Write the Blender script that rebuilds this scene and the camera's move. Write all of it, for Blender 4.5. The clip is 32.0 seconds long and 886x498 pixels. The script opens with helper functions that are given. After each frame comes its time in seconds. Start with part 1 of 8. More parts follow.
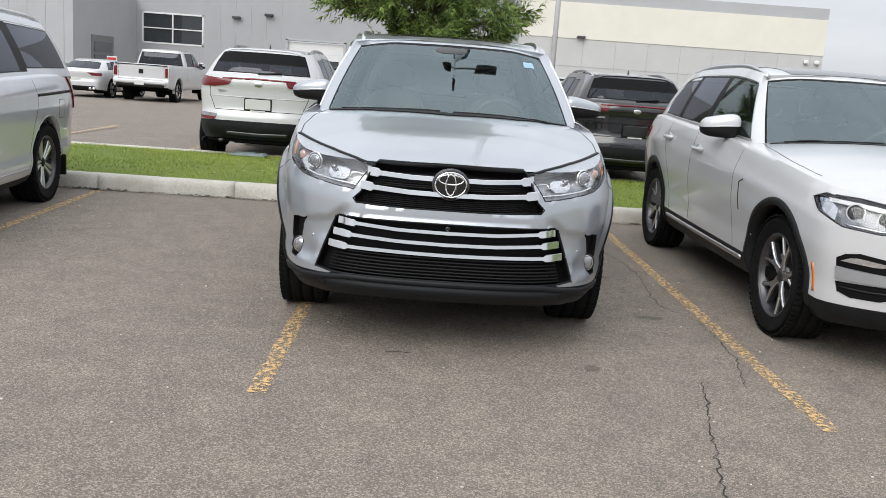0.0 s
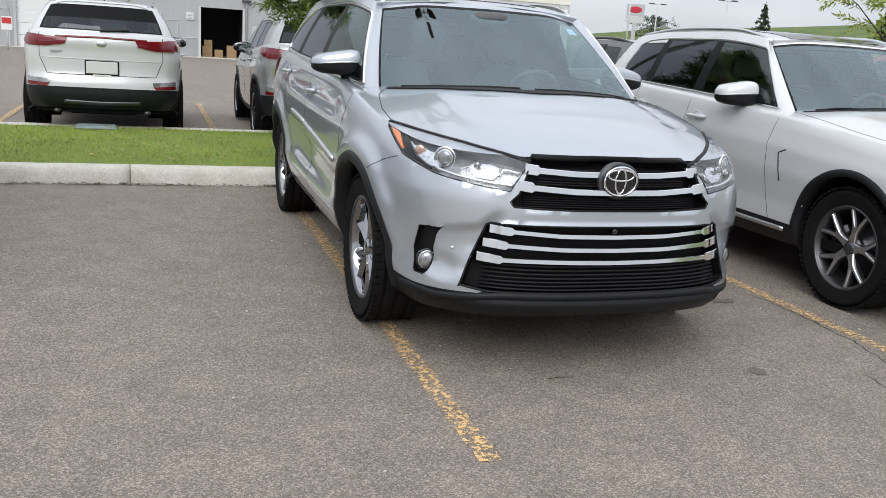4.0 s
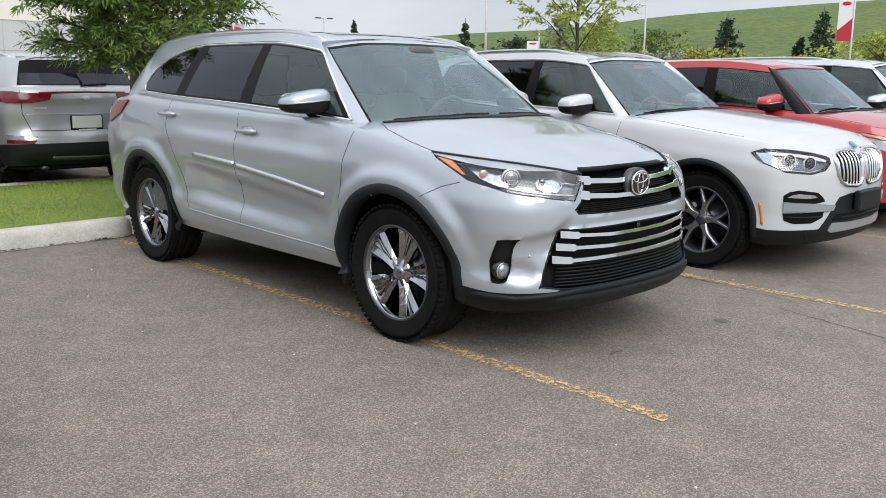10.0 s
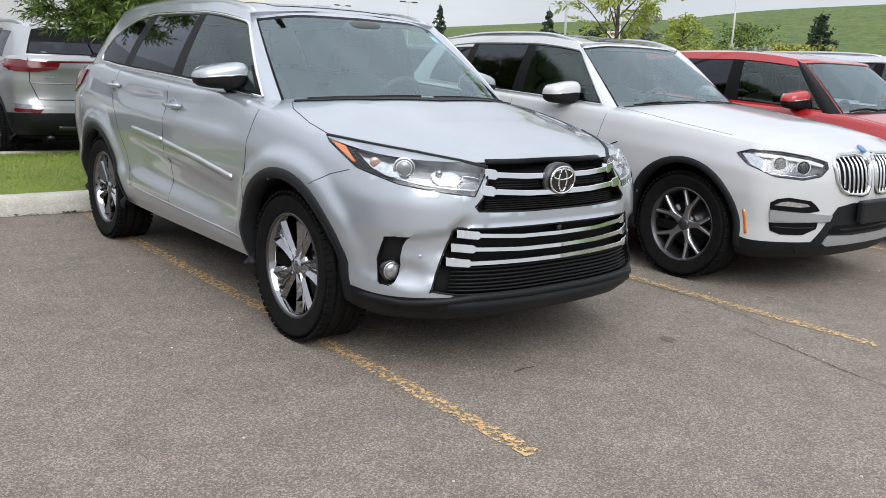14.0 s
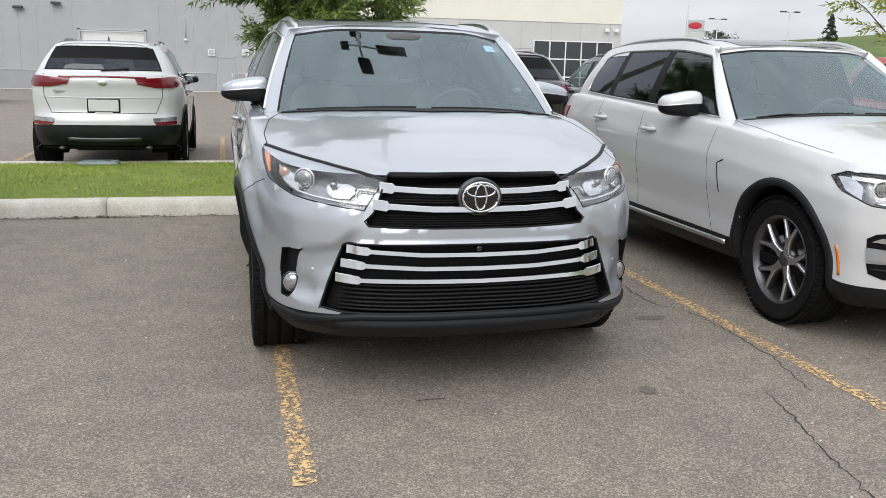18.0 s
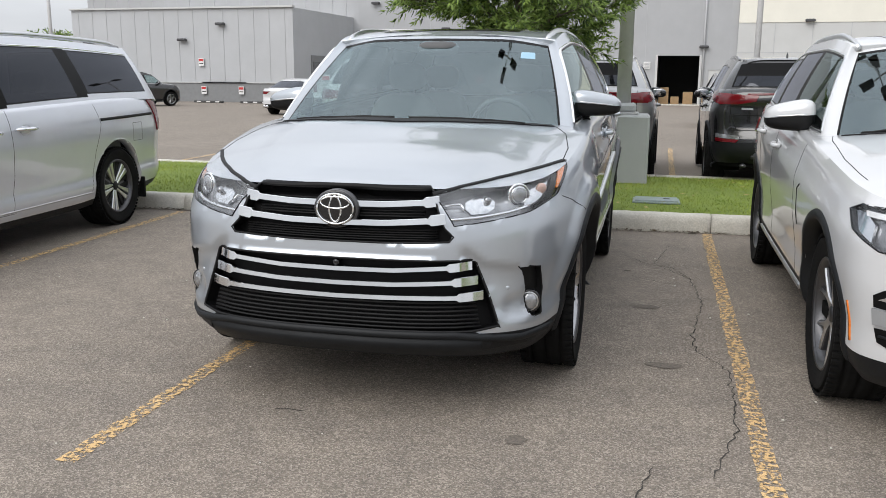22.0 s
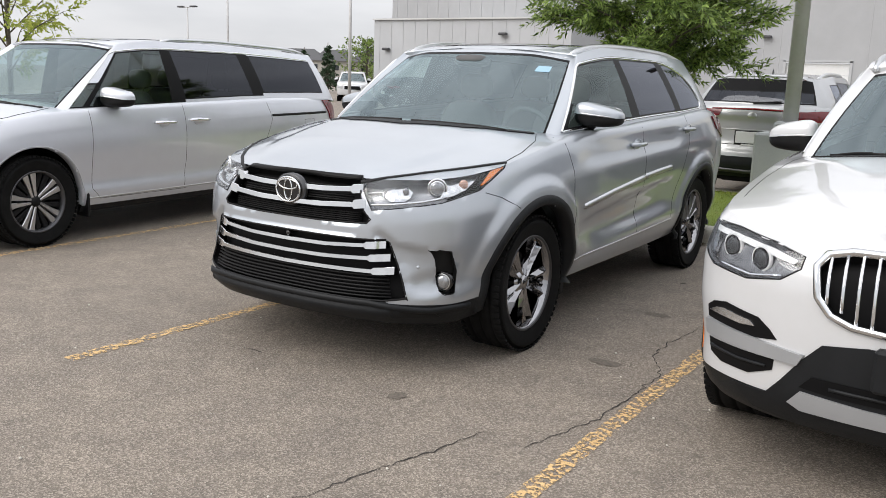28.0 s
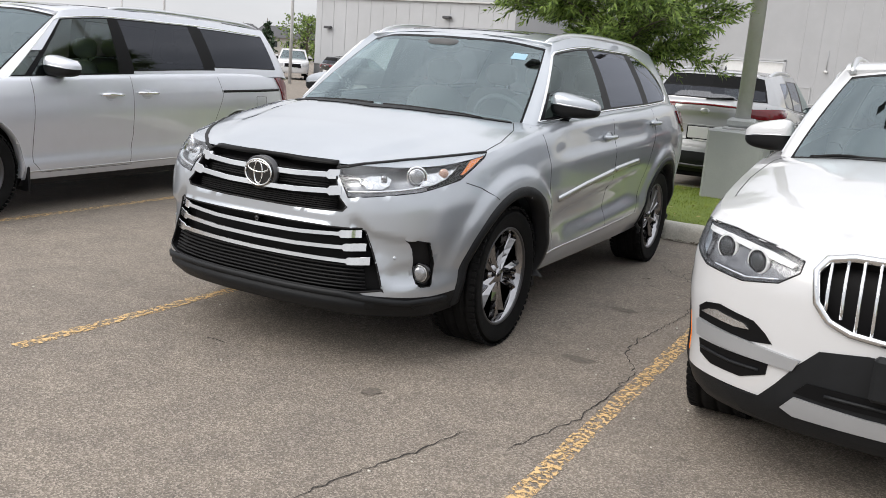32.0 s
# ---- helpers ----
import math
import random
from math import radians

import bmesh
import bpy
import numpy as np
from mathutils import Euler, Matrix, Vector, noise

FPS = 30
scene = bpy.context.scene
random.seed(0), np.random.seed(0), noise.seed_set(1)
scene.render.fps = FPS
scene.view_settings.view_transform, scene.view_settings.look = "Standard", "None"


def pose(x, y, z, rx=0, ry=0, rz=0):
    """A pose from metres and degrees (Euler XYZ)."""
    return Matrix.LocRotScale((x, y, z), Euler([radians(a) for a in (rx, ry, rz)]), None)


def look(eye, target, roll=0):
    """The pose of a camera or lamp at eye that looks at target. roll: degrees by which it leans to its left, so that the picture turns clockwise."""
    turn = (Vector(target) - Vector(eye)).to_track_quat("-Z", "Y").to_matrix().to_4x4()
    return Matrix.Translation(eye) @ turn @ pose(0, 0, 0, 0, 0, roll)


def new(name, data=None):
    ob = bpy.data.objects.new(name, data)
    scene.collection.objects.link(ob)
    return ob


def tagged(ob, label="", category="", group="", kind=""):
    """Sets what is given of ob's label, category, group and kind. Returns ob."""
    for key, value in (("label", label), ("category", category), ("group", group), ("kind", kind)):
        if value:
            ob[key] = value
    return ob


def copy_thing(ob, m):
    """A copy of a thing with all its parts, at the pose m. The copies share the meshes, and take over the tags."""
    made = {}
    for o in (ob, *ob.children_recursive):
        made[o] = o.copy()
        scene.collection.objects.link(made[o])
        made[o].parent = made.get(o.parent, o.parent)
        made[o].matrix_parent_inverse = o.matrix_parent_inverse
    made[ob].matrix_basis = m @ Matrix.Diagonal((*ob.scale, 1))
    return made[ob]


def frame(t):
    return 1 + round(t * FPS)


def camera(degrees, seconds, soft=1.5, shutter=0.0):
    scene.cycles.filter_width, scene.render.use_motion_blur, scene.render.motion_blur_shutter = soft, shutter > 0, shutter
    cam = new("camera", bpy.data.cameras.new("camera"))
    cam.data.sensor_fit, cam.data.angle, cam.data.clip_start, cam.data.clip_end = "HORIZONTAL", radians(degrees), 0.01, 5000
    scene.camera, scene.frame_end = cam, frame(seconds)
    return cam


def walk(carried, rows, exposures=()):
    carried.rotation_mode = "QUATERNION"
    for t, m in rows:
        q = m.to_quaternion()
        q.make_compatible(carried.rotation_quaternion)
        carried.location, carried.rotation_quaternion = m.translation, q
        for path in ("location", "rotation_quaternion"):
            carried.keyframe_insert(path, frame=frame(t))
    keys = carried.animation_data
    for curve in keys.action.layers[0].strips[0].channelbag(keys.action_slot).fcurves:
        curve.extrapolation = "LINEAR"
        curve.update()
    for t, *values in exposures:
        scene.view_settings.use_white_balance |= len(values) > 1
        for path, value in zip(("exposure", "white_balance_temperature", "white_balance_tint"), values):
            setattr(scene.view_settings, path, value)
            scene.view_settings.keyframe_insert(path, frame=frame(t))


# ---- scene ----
cam = camera(54.1, 32.0, soft=0.7)
METRES, EYE, TILT, LEAN, TURN = 12.0, 1.38, 2.2, 0.0, 0.0
EXPO = 0.49
ROWS = [
    (0.0, 0.0, 0.0, 0.0, 0.94, -13.33, -3.99),
    (0.5, -0.0021, 0.0075, -0.0008, 3.36, -13.71, -4.32),
    (1.0, -0.0235, 0.0126, -0.0003, 2.78, -13.87, -4.51),
    (1.5, -0.0437, 0.0195, -0.0006, 2.12, -13.95, -4.58),
    (2.0, -0.0613, 0.034, -0.0009, -4.85, -13.91, -4.32),
    (2.5, -0.0851, 0.0423, -0.0026, -9.46, -14.06, -5.49),
    (3.0, -0.1109, 0.0489, -0.0004, -12.99, -14.1, -4.65),
    (3.5, -0.1291, 0.0655, -0.0019, -14.95, -14.56, -4.13),
    (5.5, -0.2103, 0.1134, -0.0033, -27.74, -17.28, -5.57),
    (6.0, -0.2304, 0.1247, -0.0021, -36.24, -15.29, -3.88),
    (6.5, -0.249, 0.1312, -0.0026, -36.74, -10.61, -2.53),
    (7.0, -0.2666, 0.1301, -0.0029, -36.92, -10.26, -1.71),
    (7.5, -0.2864, 0.1391, -0.0041, -38.44, -10.44, -1.4),
    (8.0, -0.298, 0.1415, -0.0036, -39.64, -10.56, -1.7),
    (8.5, -0.3051, 0.135, -0.004, -41.03, -11.0, -1.98),
    (9.0, -0.3106, 0.131, -0.0037, -41.75, -11.57, -2.07),
    (9.5, -0.312, 0.133, -0.0043, -42.09, -12.3, -1.95),
    (10.0, -0.3129, 0.1371, -0.0047, -42.21, -12.76, -2.07),
    (10.5, -0.3122, 0.1443, -0.0046, -42.4, -12.93, -2.18),
    (11.0, -0.3111, 0.1492, -0.0064, -42.69, -13.23, -2.24),
    (11.5, -0.3061, 0.1484, -0.0068, -42.7, -13.55, -2.34),
    (12.0, -0.2936, 0.1395, -0.0068, -42.37, -13.67, -2.64),
    (12.5, -0.2822, 0.1335, -0.0072, -41.59, -13.86, -2.66),
    (13.0, -0.2678, 0.1319, -0.0075, -40.85, -13.72, -2.43),
    (13.5, -0.2518, 0.1288, -0.006, -39.9, -13.69, -2.35),
    (14.0, -0.2334, 0.1187, -0.0057, -36.41, -13.88, -3.89),
    (14.5, -0.2173, 0.1091, -0.0041, -34.28, -14.4, -4.32),
    (15.0, -0.2008, 0.1073, -0.004, -28.15, -13.25, -1.76),
    (15.5, -0.1838, 0.1045, -0.0018, -21.51, -11.58, -0.78),
    (17.5, -0.0988, 0.0726, -0.0023, -13.75, -13.17, -1.88),
    (18.0, -0.0749, 0.0668, -0.0015, -12.01, -13.99, -1.76),
    (18.5, -0.0509, 0.0714, -0.0023, -10.26, -14.1, -2.16),
    (19.0, -0.0262, 0.0689, -0.0021, -7.44, -14.39, -1.95),
    (19.5, -0.0013, 0.0646, -0.0003, -3.09, -14.47, -1.23),
    (20.0, 0.0227, 0.0699, -0.001, 0.08, -13.39, -0.9),
    (20.5, 0.0473, 0.0708, -0.001, 5.01, -13.63, -0.11),
    (21.0, 0.073, 0.0683, 0.0, 8.06, -13.45, 0.15),
    (21.5, 0.0933, 0.079, -0.0019, 11.39, -13.4, -0.14),
    (22.0, 0.1142, 0.0877, -0.0014, 15.7, -13.55, 0.27),
    (22.5, 0.1418, 0.0932, -0.0009, 19.04, -13.79, 0.28),
    (23.0, 0.1614, 0.1052, -0.002, 21.02, -13.68, 0.61),
    (23.5, 0.1806, 0.1165, -0.001, 24.34, -13.86, 0.71),
    (24.0, 0.2072, 0.1189, 0.0002, 27.78, -14.13, -0.52),
    (24.5, 0.225, 0.1126, 0.0006, 29.26, -14.4, -0.96),
    (25.0, 0.2404, 0.1046, 0.0015, 30.89, -14.44, -1.26),
    (25.5, 0.2546, 0.1012, 0.0005, 32.44, -13.94, -1.61),
    (27.5, 0.2569, 0.1, 0.0007, 34.87, -12.98, -0.66),
    (28.0, 0.2568, 0.1005, 0.0006, 35.12, -12.98, -0.71),
    (28.5, 0.2567, 0.1008, 0.0005, 35.37, -12.92, -0.72),
    (29.0, 0.2567, 0.1006, 0.0006, 35.52, -12.94, -0.73),
    (29.5, 0.2561, 0.1005, 0.0004, 35.66, -12.97, -0.88),
    (30.0, 0.255, 0.1009, 0.0, 35.88, -13.1, -1.11),
    (30.5, 0.2523, 0.1013, -0.0005, 36.17, -13.55, -1.46),
    (31.0, 0.2478, 0.1022, -0.0006, 36.26, -14.0, -1.78),
    (31.5, 0.2411, 0.1022, 0.0008, 35.26, -14.07, -2.32),
    (32.0, 0.2357, 0.1016, 0.0003, 31.28, -13.96, -3.25),
]
walk(cam, [(t, pose(0, 0, EYE, TILT, LEAN, TURN) @ pose(METRES * x, METRES * y, METRES * z, 90 + pitch, roll, yaw)) for t, x, y, z, yaw, pitch, roll in ROWS],
     exposures=[(0.0, EXPO, 6450, 10), (5.5, EXPO, 6300, 10), (13.0, EXPO + 0.02, 6300, 10), (17.5, EXPO + 0.03, 6450, 10), (24.0, EXPO + 0.06, 6520, 10), (28.0, EXPO + 0.12, 6650, 11), (32.0, EXPO + 0.13, 6650, 11)])

# ---- sky and sun: a bright overcast day ----
world = bpy.data.worlds.new("overcast_sky")
scene.world = world
world.use_nodes = True
wn, wl = world.node_tree.nodes, world.node_tree.links
wn.clear()
w_out = wn.new("ShaderNodeOutputWorld")
w_bg = wn.new("ShaderNodeBackground")
w_sky = wn.new("ShaderNodeTexSky")
w_sky.sky_type, w_sky.sun_disc = "NISHITA", False
w_sky.sun_elevation, w_sky.sun_rotation = radians(41), radians(204)
w_co = wn.new("ShaderNodeTexCoord")
w_map = wn.new("ShaderNodeMapping")
w_map.inputs["Scale"].default_value = (1.2, 1.2, 5.0)
w_noise = wn.new("ShaderNodeTexNoise")
w_noise.inputs["Scale"].default_value, w_noise.inputs["Detail"].default_value, w_noise.inputs["Roughness"].default_value = 1.7, 5.0, 0.55
w_ramp = wn.new("ShaderNodeValToRGB")
w_ramp.color_ramp.elements[0].position, w_ramp.color_ramp.elements[0].color = 0.3, (6.0, 6.25, 6.7, 1)
w_ramp.color_ramp.elements[1].position, w_ramp.color_ramp.elements[1].color = 0.68, (8.5, 8.7, 9.1, 1)
w_mix = wn.new("ShaderNodeMix")
w_mix.data_type = "RGBA"
w_mix.inputs[0].default_value = 0.93
wl.new(w_co.outputs["Generated"], w_map.inputs["Vector"])
wl.new(w_map.outputs["Vector"], w_noise.inputs["Vector"])
wl.new(w_noise.outputs["Fac"], w_ramp.inputs["Fac"])
wl.new(w_sky.outputs["Color"], w_mix.inputs[6])
wl.new(w_ramp.outputs["Color"], w_mix.inputs[7])
# an overcast sky is brighter overhead than at the horizon
w_sep, w_grad, w_mul = wn.new("ShaderNodeSeparateXYZ"), wn.new("ShaderNodeMapRange"), wn.new("ShaderNodeMix")
w_grad.inputs[1].default_value, w_grad.inputs[2].default_value, w_grad.inputs[3].default_value, w_grad.inputs[4].default_value = 0.03, 0.85, 0.69, 1.30
w_mul.data_type, w_mul.blend_type = "RGBA", "MULTIPLY"
w_mul.inputs[0].default_value = 1.0
wl.new(w_co.outputs["Generated"], w_sep.inputs[0])
wl.new(w_sep.outputs["Z"], w_grad.inputs[0])
wl.new(w_mix.outputs[2], w_mul.inputs[6])
wl.new(w_grad.outputs[0], w_mul.inputs[7])
wl.new(w_mul.outputs[2], w_bg.inputs["Color"])
w_bg.inputs["Strength"].default_value = 0.099
wl.new(w_bg.outputs["Background"], w_out.inputs["Surface"])
sun = new("sun", bpy.data.lights.new("sun", "SUN"))
sun.data.energy, sun.data.angle, sun.data.color = 1.5, radians(50), (1.0, 0.97, 0.92)
sun.matrix_world = look((-7, -16, 15), (0, 0, 0))


# ---- materials ----
def material(name, color, rough=0.5, metal=0.0, coat=0.0, spec=0.5, var=0.0, vscale=6.0, bump=0.0, bscale=80.0, color2=None, flake=0.0):
    m = bpy.data.materials.new(name)
    m.use_nodes = True
    n, l = m.node_tree.nodes, m.node_tree.links
    b = n["Principled BSDF"]
    b.inputs["Base Color"].default_value = (*color, 1)
    b.inputs["Roughness"].default_value, b.inputs["Metallic"].default_value = rough, metal
    b.inputs["Coat Weight"].default_value, b.inputs["Coat Roughness"].default_value = coat, 0.03
    b.inputs["Specular IOR Level"].default_value = spec
    co = n.new("ShaderNodeTexCoord")
    if var or color2:
        t = n.new("ShaderNodeTexNoise")
        t.inputs["Scale"].default_value, t.inputs["Detail"].default_value, t.inputs["Roughness"].default_value = vscale, 6.0, 0.65
        mix = n.new("ShaderNodeMix")
        mix.data_type = "RGBA"
        c2 = color2 or tuple(max(0.0, c * (1 - var)) for c in color)
        mix.inputs[6].default_value, mix.inputs[7].default_value = (*c2, 1), (*(min(1.0, c * (1 + var * 0.6)) for c in color), 1)
        ramp = n.new("ShaderNodeMapRange")
        ramp.inputs[1].default_value, ramp.inputs[2].default_value = 0.32, 0.68
        l.new(co.outputs["Object"], t.inputs["Vector"])
        l.new(t.outputs["Fac"], ramp.inputs[0])
        l.new(ramp.outputs[0], mix.inputs[0])
        l.new(mix.outputs[2], b.inputs["Base Color"])
    if bump or flake:
        t2 = n.new("ShaderNodeTexNoise")
        t2.inputs["Scale"].default_value, t2.inputs["Detail"].default_value = bscale, 3.0
        bp = n.new("ShaderNodeBump")
        bp.inputs["Strength"].default_value, bp.inputs["Distance"].default_value = bump or flake, 0.002
        l.new(co.outputs["Object"], t2.inputs["Vector"])
        l.new(t2.outputs["Fac"], bp.inputs["Height"])
        l.new(bp.outputs["Normal"], b.inputs["Normal"])
    return m


def glass(name, tint, rough=0.0, gloss=(1, 1, 1), f0=0.04):
    """A thin pane: clear with a tint, its mirror image growing stronger towards a flat view from either side."""
    m = bpy.data.materials.new(name)
    m.use_nodes = True
    n, l = m.node_tree.nodes, m.node_tree.links
    n.clear()
    out, mix, tr, gl, lw, pw, mr = (n.new("ShaderNode" + k) for k in ("OutputMaterial", "MixShader", "BsdfTransparent", "BsdfGlossy", "LayerWeight", "Math", "MapRange"))
    tr.inputs["Color"].default_value = (*tint, 1)
    gl.inputs["Roughness"].default_value = rough
    gl.inputs["Color"].default_value = (*gloss, 1)
    lw.inputs["Blend"].default_value = 0.5
    pw.operation = "POWER"
    pw.inputs[1].default_value = 5.0
    mr.inputs[3].default_value, mr.inputs[4].default_value = f0, 1.0
    l.new(lw.outputs["Facing"], pw.inputs[0])
    l.new(pw.outputs[0], mr.inputs[0])
    l.new(mr.outputs[0], mix.inputs[0])
    l.new(tr.outputs[0], mix.inputs[1])
    l.new(gl.outputs[0], mix.inputs[2])
    l.new(mix.outputs[0], out.inputs["Surface"])
    return m


def paint(name, color, metal=0.0, rough=0.3, flake=0.0):
    m = material(name, color, rough, metal, coat=1.0, flake=flake, bscale=900.0, var=0.03, vscale=3.0)
    m.node_tree.nodes["Principled BSDF"].inputs["Coat IOR"].default_value = 1.75 if metal > 0.4 else 1.55
    return m


SILVER = paint("silver_paint", (0.418, 0.448, 0.486), 0.58, 0.34, 0.04)
VANSILVER = paint("pale_silver_paint", (0.655, 0.675, 0.725), 0.48, 0.36, 0.04)
GREYSILVER = paint("grey_silver_paint", (0.40, 0.405, 0.41), 0.65, 0.38, 0.08)
WHITE = paint("white_paint", (0.555, 0.56, 0.57), 0.0, 0.3)
RED = paint("red_paint", (0.42, 0.016, 0.017), 0.0, 0.3)
BLACKPAINT = paint("black_paint", (0.008, 0.008, 0.009), 0.0, 0.25)
BLACK = material("black_plastic", (0.007, 0.007, 0.0075), 0.55, spec=0.25, bump=0.15, bscale=600.0, var=0.2)
CLAD = material("grey_black_cladding", (0.010, 0.011, 0.0125), 0.5, spec=0.25, bump=0.2, bscale=500.0, var=0.25)
GLOSSBLACK = material("gloss_black", (0.008, 0.008, 0.009), 0.12, coat=0.5)
PILLARBLACK = material("pillar_black", (0.005, 0.005, 0.0055), 0.42, spec=0.14)
MESHBLACK = material("grille_black", (0.003, 0.003, 0.0035), 0.6, spec=0.15)
CHROME = material("chrome", (0.86, 0.87, 0.88), 0.08, 1.0)
SATIN = material("satin_metal", (0.62, 0.63, 0.64), 0.28, 1.0, var=0.06)
DARKCHROME = material("dark_chrome", (0.50, 0.51, 0.52), 0.05, 1.0, var=0.06)
HYPERCHROME = material("hyper_chrome", (0.34, 0.34, 0.35), 0.05, 1.0, var=0.06)
MACHINED = material("machined_alloy", (0.66, 0.665, 0.68), 0.32, 1.0, var=0.06)
GUNMETAL = material("gunmetal", (0.10, 0.10, 0.105), 0.35, 0.8, var=0.15)
RUBBER = material("tyre_rubber", (0.009, 0.009, 0.009), 0.8, spec=0.12, var=0.35, vscale=14.0, bump=0.5, bscale=120.0)
UNDER = material("underbody", (0.006, 0.006, 0.006), 0.95, spec=0.1, var=0.3)
SEAT = material("seat_cloth", (0.11, 0.105, 0.10), 0.75, var=0.2, bump=0.3, bscale=300.0)
SEATDARK = material("dark_seat", (0.03, 0.03, 0.032), 0.7, var=0.2)
DASH = material("dashboard", (0.085, 0.086, 0.088), 0.6, var=0.15, bump=0.2, bscale=400.0)
LINING = material("cabin_lining", (0.22, 0.22, 0.21), 0.85, var=0.08)
CLEARGLASS = glass("windscreen_glass", (0.66, 0.77, 0.77), gloss=(0.76, 0.90, 0.94), f0=0.19)
DOORGLASS = glass("door_glass", (0.54, 0.63, 0.61), gloss=(0.84, 0.95, 0.94), f0=0.09)
TINTGLASS = glass("tinted_glass", (0.06, 0.06, 0.065), gloss=(0.86, 0.90, 1.0), f0=0.055)
LENS = glass("lamp_lens", (0.94, 0.95, 0.96), f0=0.045)
REFLECTOR = material("lamp_reflector", (0.74, 0.75, 0.77), 0.12, 1.0, var=0.15, vscale=40.0)
LAMPGREY = material("lamp_bezel", (0.58, 0.59, 0.60), 0.22, 0.4, color2=(0.42, 0.43, 0.44), vscale=18.0)
CRYSTAL = material("faceted_reflector", (0.74, 0.75, 0.76), 0.12, 0.9, var=0.2, vscale=50.0, bump=1.0, bscale=60.0)
LAMPDARK = material("dark_lamp_bezel", (0.34, 0.345, 0.36), 0.2, 0.6, color2=(0.10, 0.10, 0.11), vscale=20.0, bump=0.5, bscale=60.0)
LAMPMID = material("smoked_lamp_bezel", (0.50, 0.51, 0.525), 0.2, 0.5, color2=(0.24, 0.245, 0.255), vscale=20.0, bump=0.3, bscale=60.0)
SILVERTRIM = material("silver_trim", (0.36, 0.37, 0.385), 0.3, 0.35, var=0.05)
FOGLENS = material("fog_lens", (0.42, 0.43, 0.44), 0.15, 0.6, coat=1.0, color2=(0.16, 0.16, 0.17), vscale=45.0)
PROJECTOR = material("projector_glass", (0.035, 0.037, 0.04), 0.08, spec=0.4)
AMBER = material("amber_lens", (0.75, 0.20, 0.02), 0.15, coat=1.0, var=0.25, vscale=120.0)
TURNLENS = material("turn_lamp_lens", (0.62, 0.40, 0.32), 0.15, 0.5, coat=1.0, var=0.25, vscale=60.0)
GRILLECHROME = material("grille_chrome", (0.74, 0.75, 0.76), 0.11, 1.0, var=0.05)
REDLENS = material("red_lens", (0.16, 0.005, 0.010), 0.12, coat=0.4, var=0.35, vscale=60.0)
WHITELENS = material("white_lens", (0.7, 0.7, 0.7), 0.15, coat=1.0, var=0.2, vscale=60.0)
PLATE = material("plate_white", (0.62, 0.62, 0.61), 0.4, var=0.06)
GAP = material("panel_gap_shadow", (0.045, 0.046, 0.048), 0.8, spec=0.1)
BAR = material("print_black", (0.02, 0.02, 0.02), 0.5)
STICKER = material("sticker_blue", (0.30, 0.48, 0.60), 0.5)
EMBLEMBLUE = material("emblem_blue", (0.05, 0.16, 0.38), 0.25, coat=1.0)


# ---- mesh helpers ----
def mesh_object(name, verts, faces, mat, parent=None, label="", smooth=True):
    me = bpy.data.meshes.new(name)
    me.from_pydata([tuple(v) for v in verts], [], [tuple(f) for f in faces])
    me.update()
    if smooth:
        me.shade_smooth()
    if mat:
        me.materials.append(mat)
    ob = new(name, me)
    if parent:
        ob.parent = parent
    if label:
        ob["label"] = label
    return ob


def box_data(c, s, bevel=0.0):
    """Corner-cut box: centre, full sizes."""
    x, y, z = (v / 2 for v in s)
    b = min(bevel, x * 0.9, y * 0.9, z * 0.9)
    v, f = [], []
    if b <= 0:
        for i in (-1, 1):
            for j in (-1, 1):
                for k in (-1, 1):
                    v.append((c[0] + i * x, c[1] + j * y, c[2] + k * z))
        return v, [(0, 1, 3, 2), (4, 6, 7, 5), (0, 4, 5, 1), (2, 3, 7, 6), (0, 2, 6, 4), (1, 5, 7, 3)]
    idx = {}
    for i in (-1, 1):
        for j in (-1, 1):
            for k in (-1, 1):
                for a, p in enumerate(((i * x, j * (y - b), k * (z - b)), (i * (x - b), j * y, k * (z - b)), (i * (x - b), j * (y - b), k * z))):
                    idx[i, j, k, a] = len(v)
                    v.append((c[0] + p[0], c[1] + p[1], c[2] + p[2]))
    for i in (-1, 1):
        f.append([idx[i, j, k, 0] for j, k in ((-1, -1), (1, -1), (1, 1), (-1, 1))][:: i])
        f.append([idx[j, i, k, 1] for j, k in ((-1, -1), (1, -1), (1, 1), (-1, 1))][:: -i])
        f.append([idx[j, k, i, 2] for j, k in ((-1, -1), (1, -1), (1, 1), (-1, 1))][:: i])
    for p in (-1, 1):
        for q in (-1, 1):
            f.append((idx[p, q, -1, 0], idx[p, q, 1, 0], idx[p, q, 1, 1], idx[p, q, -1, 1]))
            f.append((idx[p, -1, q, 0], idx[p, 1, q, 0], idx[p, 1, q, 2], idx[p, -1, q, 2]))
            f.append((idx[-1, p, q, 1], idx[1, p, q, 1], idx[1, p, q, 2], idx[-1, p, q, 2]))
    for i in (-1, 1):
        for j in (-1, 1):
            for k in (-1, 1):
                f.append((idx[i, j, k, 0], idx[i, j, k, 1], idx[i, j, k, 2]))
    return v, f


def merge(*pieces):
    V, F = [], []
    for v, f in pieces:
        o = len(V)
        V += [tuple(p) for p in v]
        F += [tuple(i + o for i in q) for q in f]
    return V, F


def fixed(ob):
    bm = bmesh.new()
    bm.from_mesh(ob.data)
    bmesh.ops.recalc_face_normals(bm, faces=bm.faces)
    bm.to_mesh(ob.data)
    bm.free()
    return ob


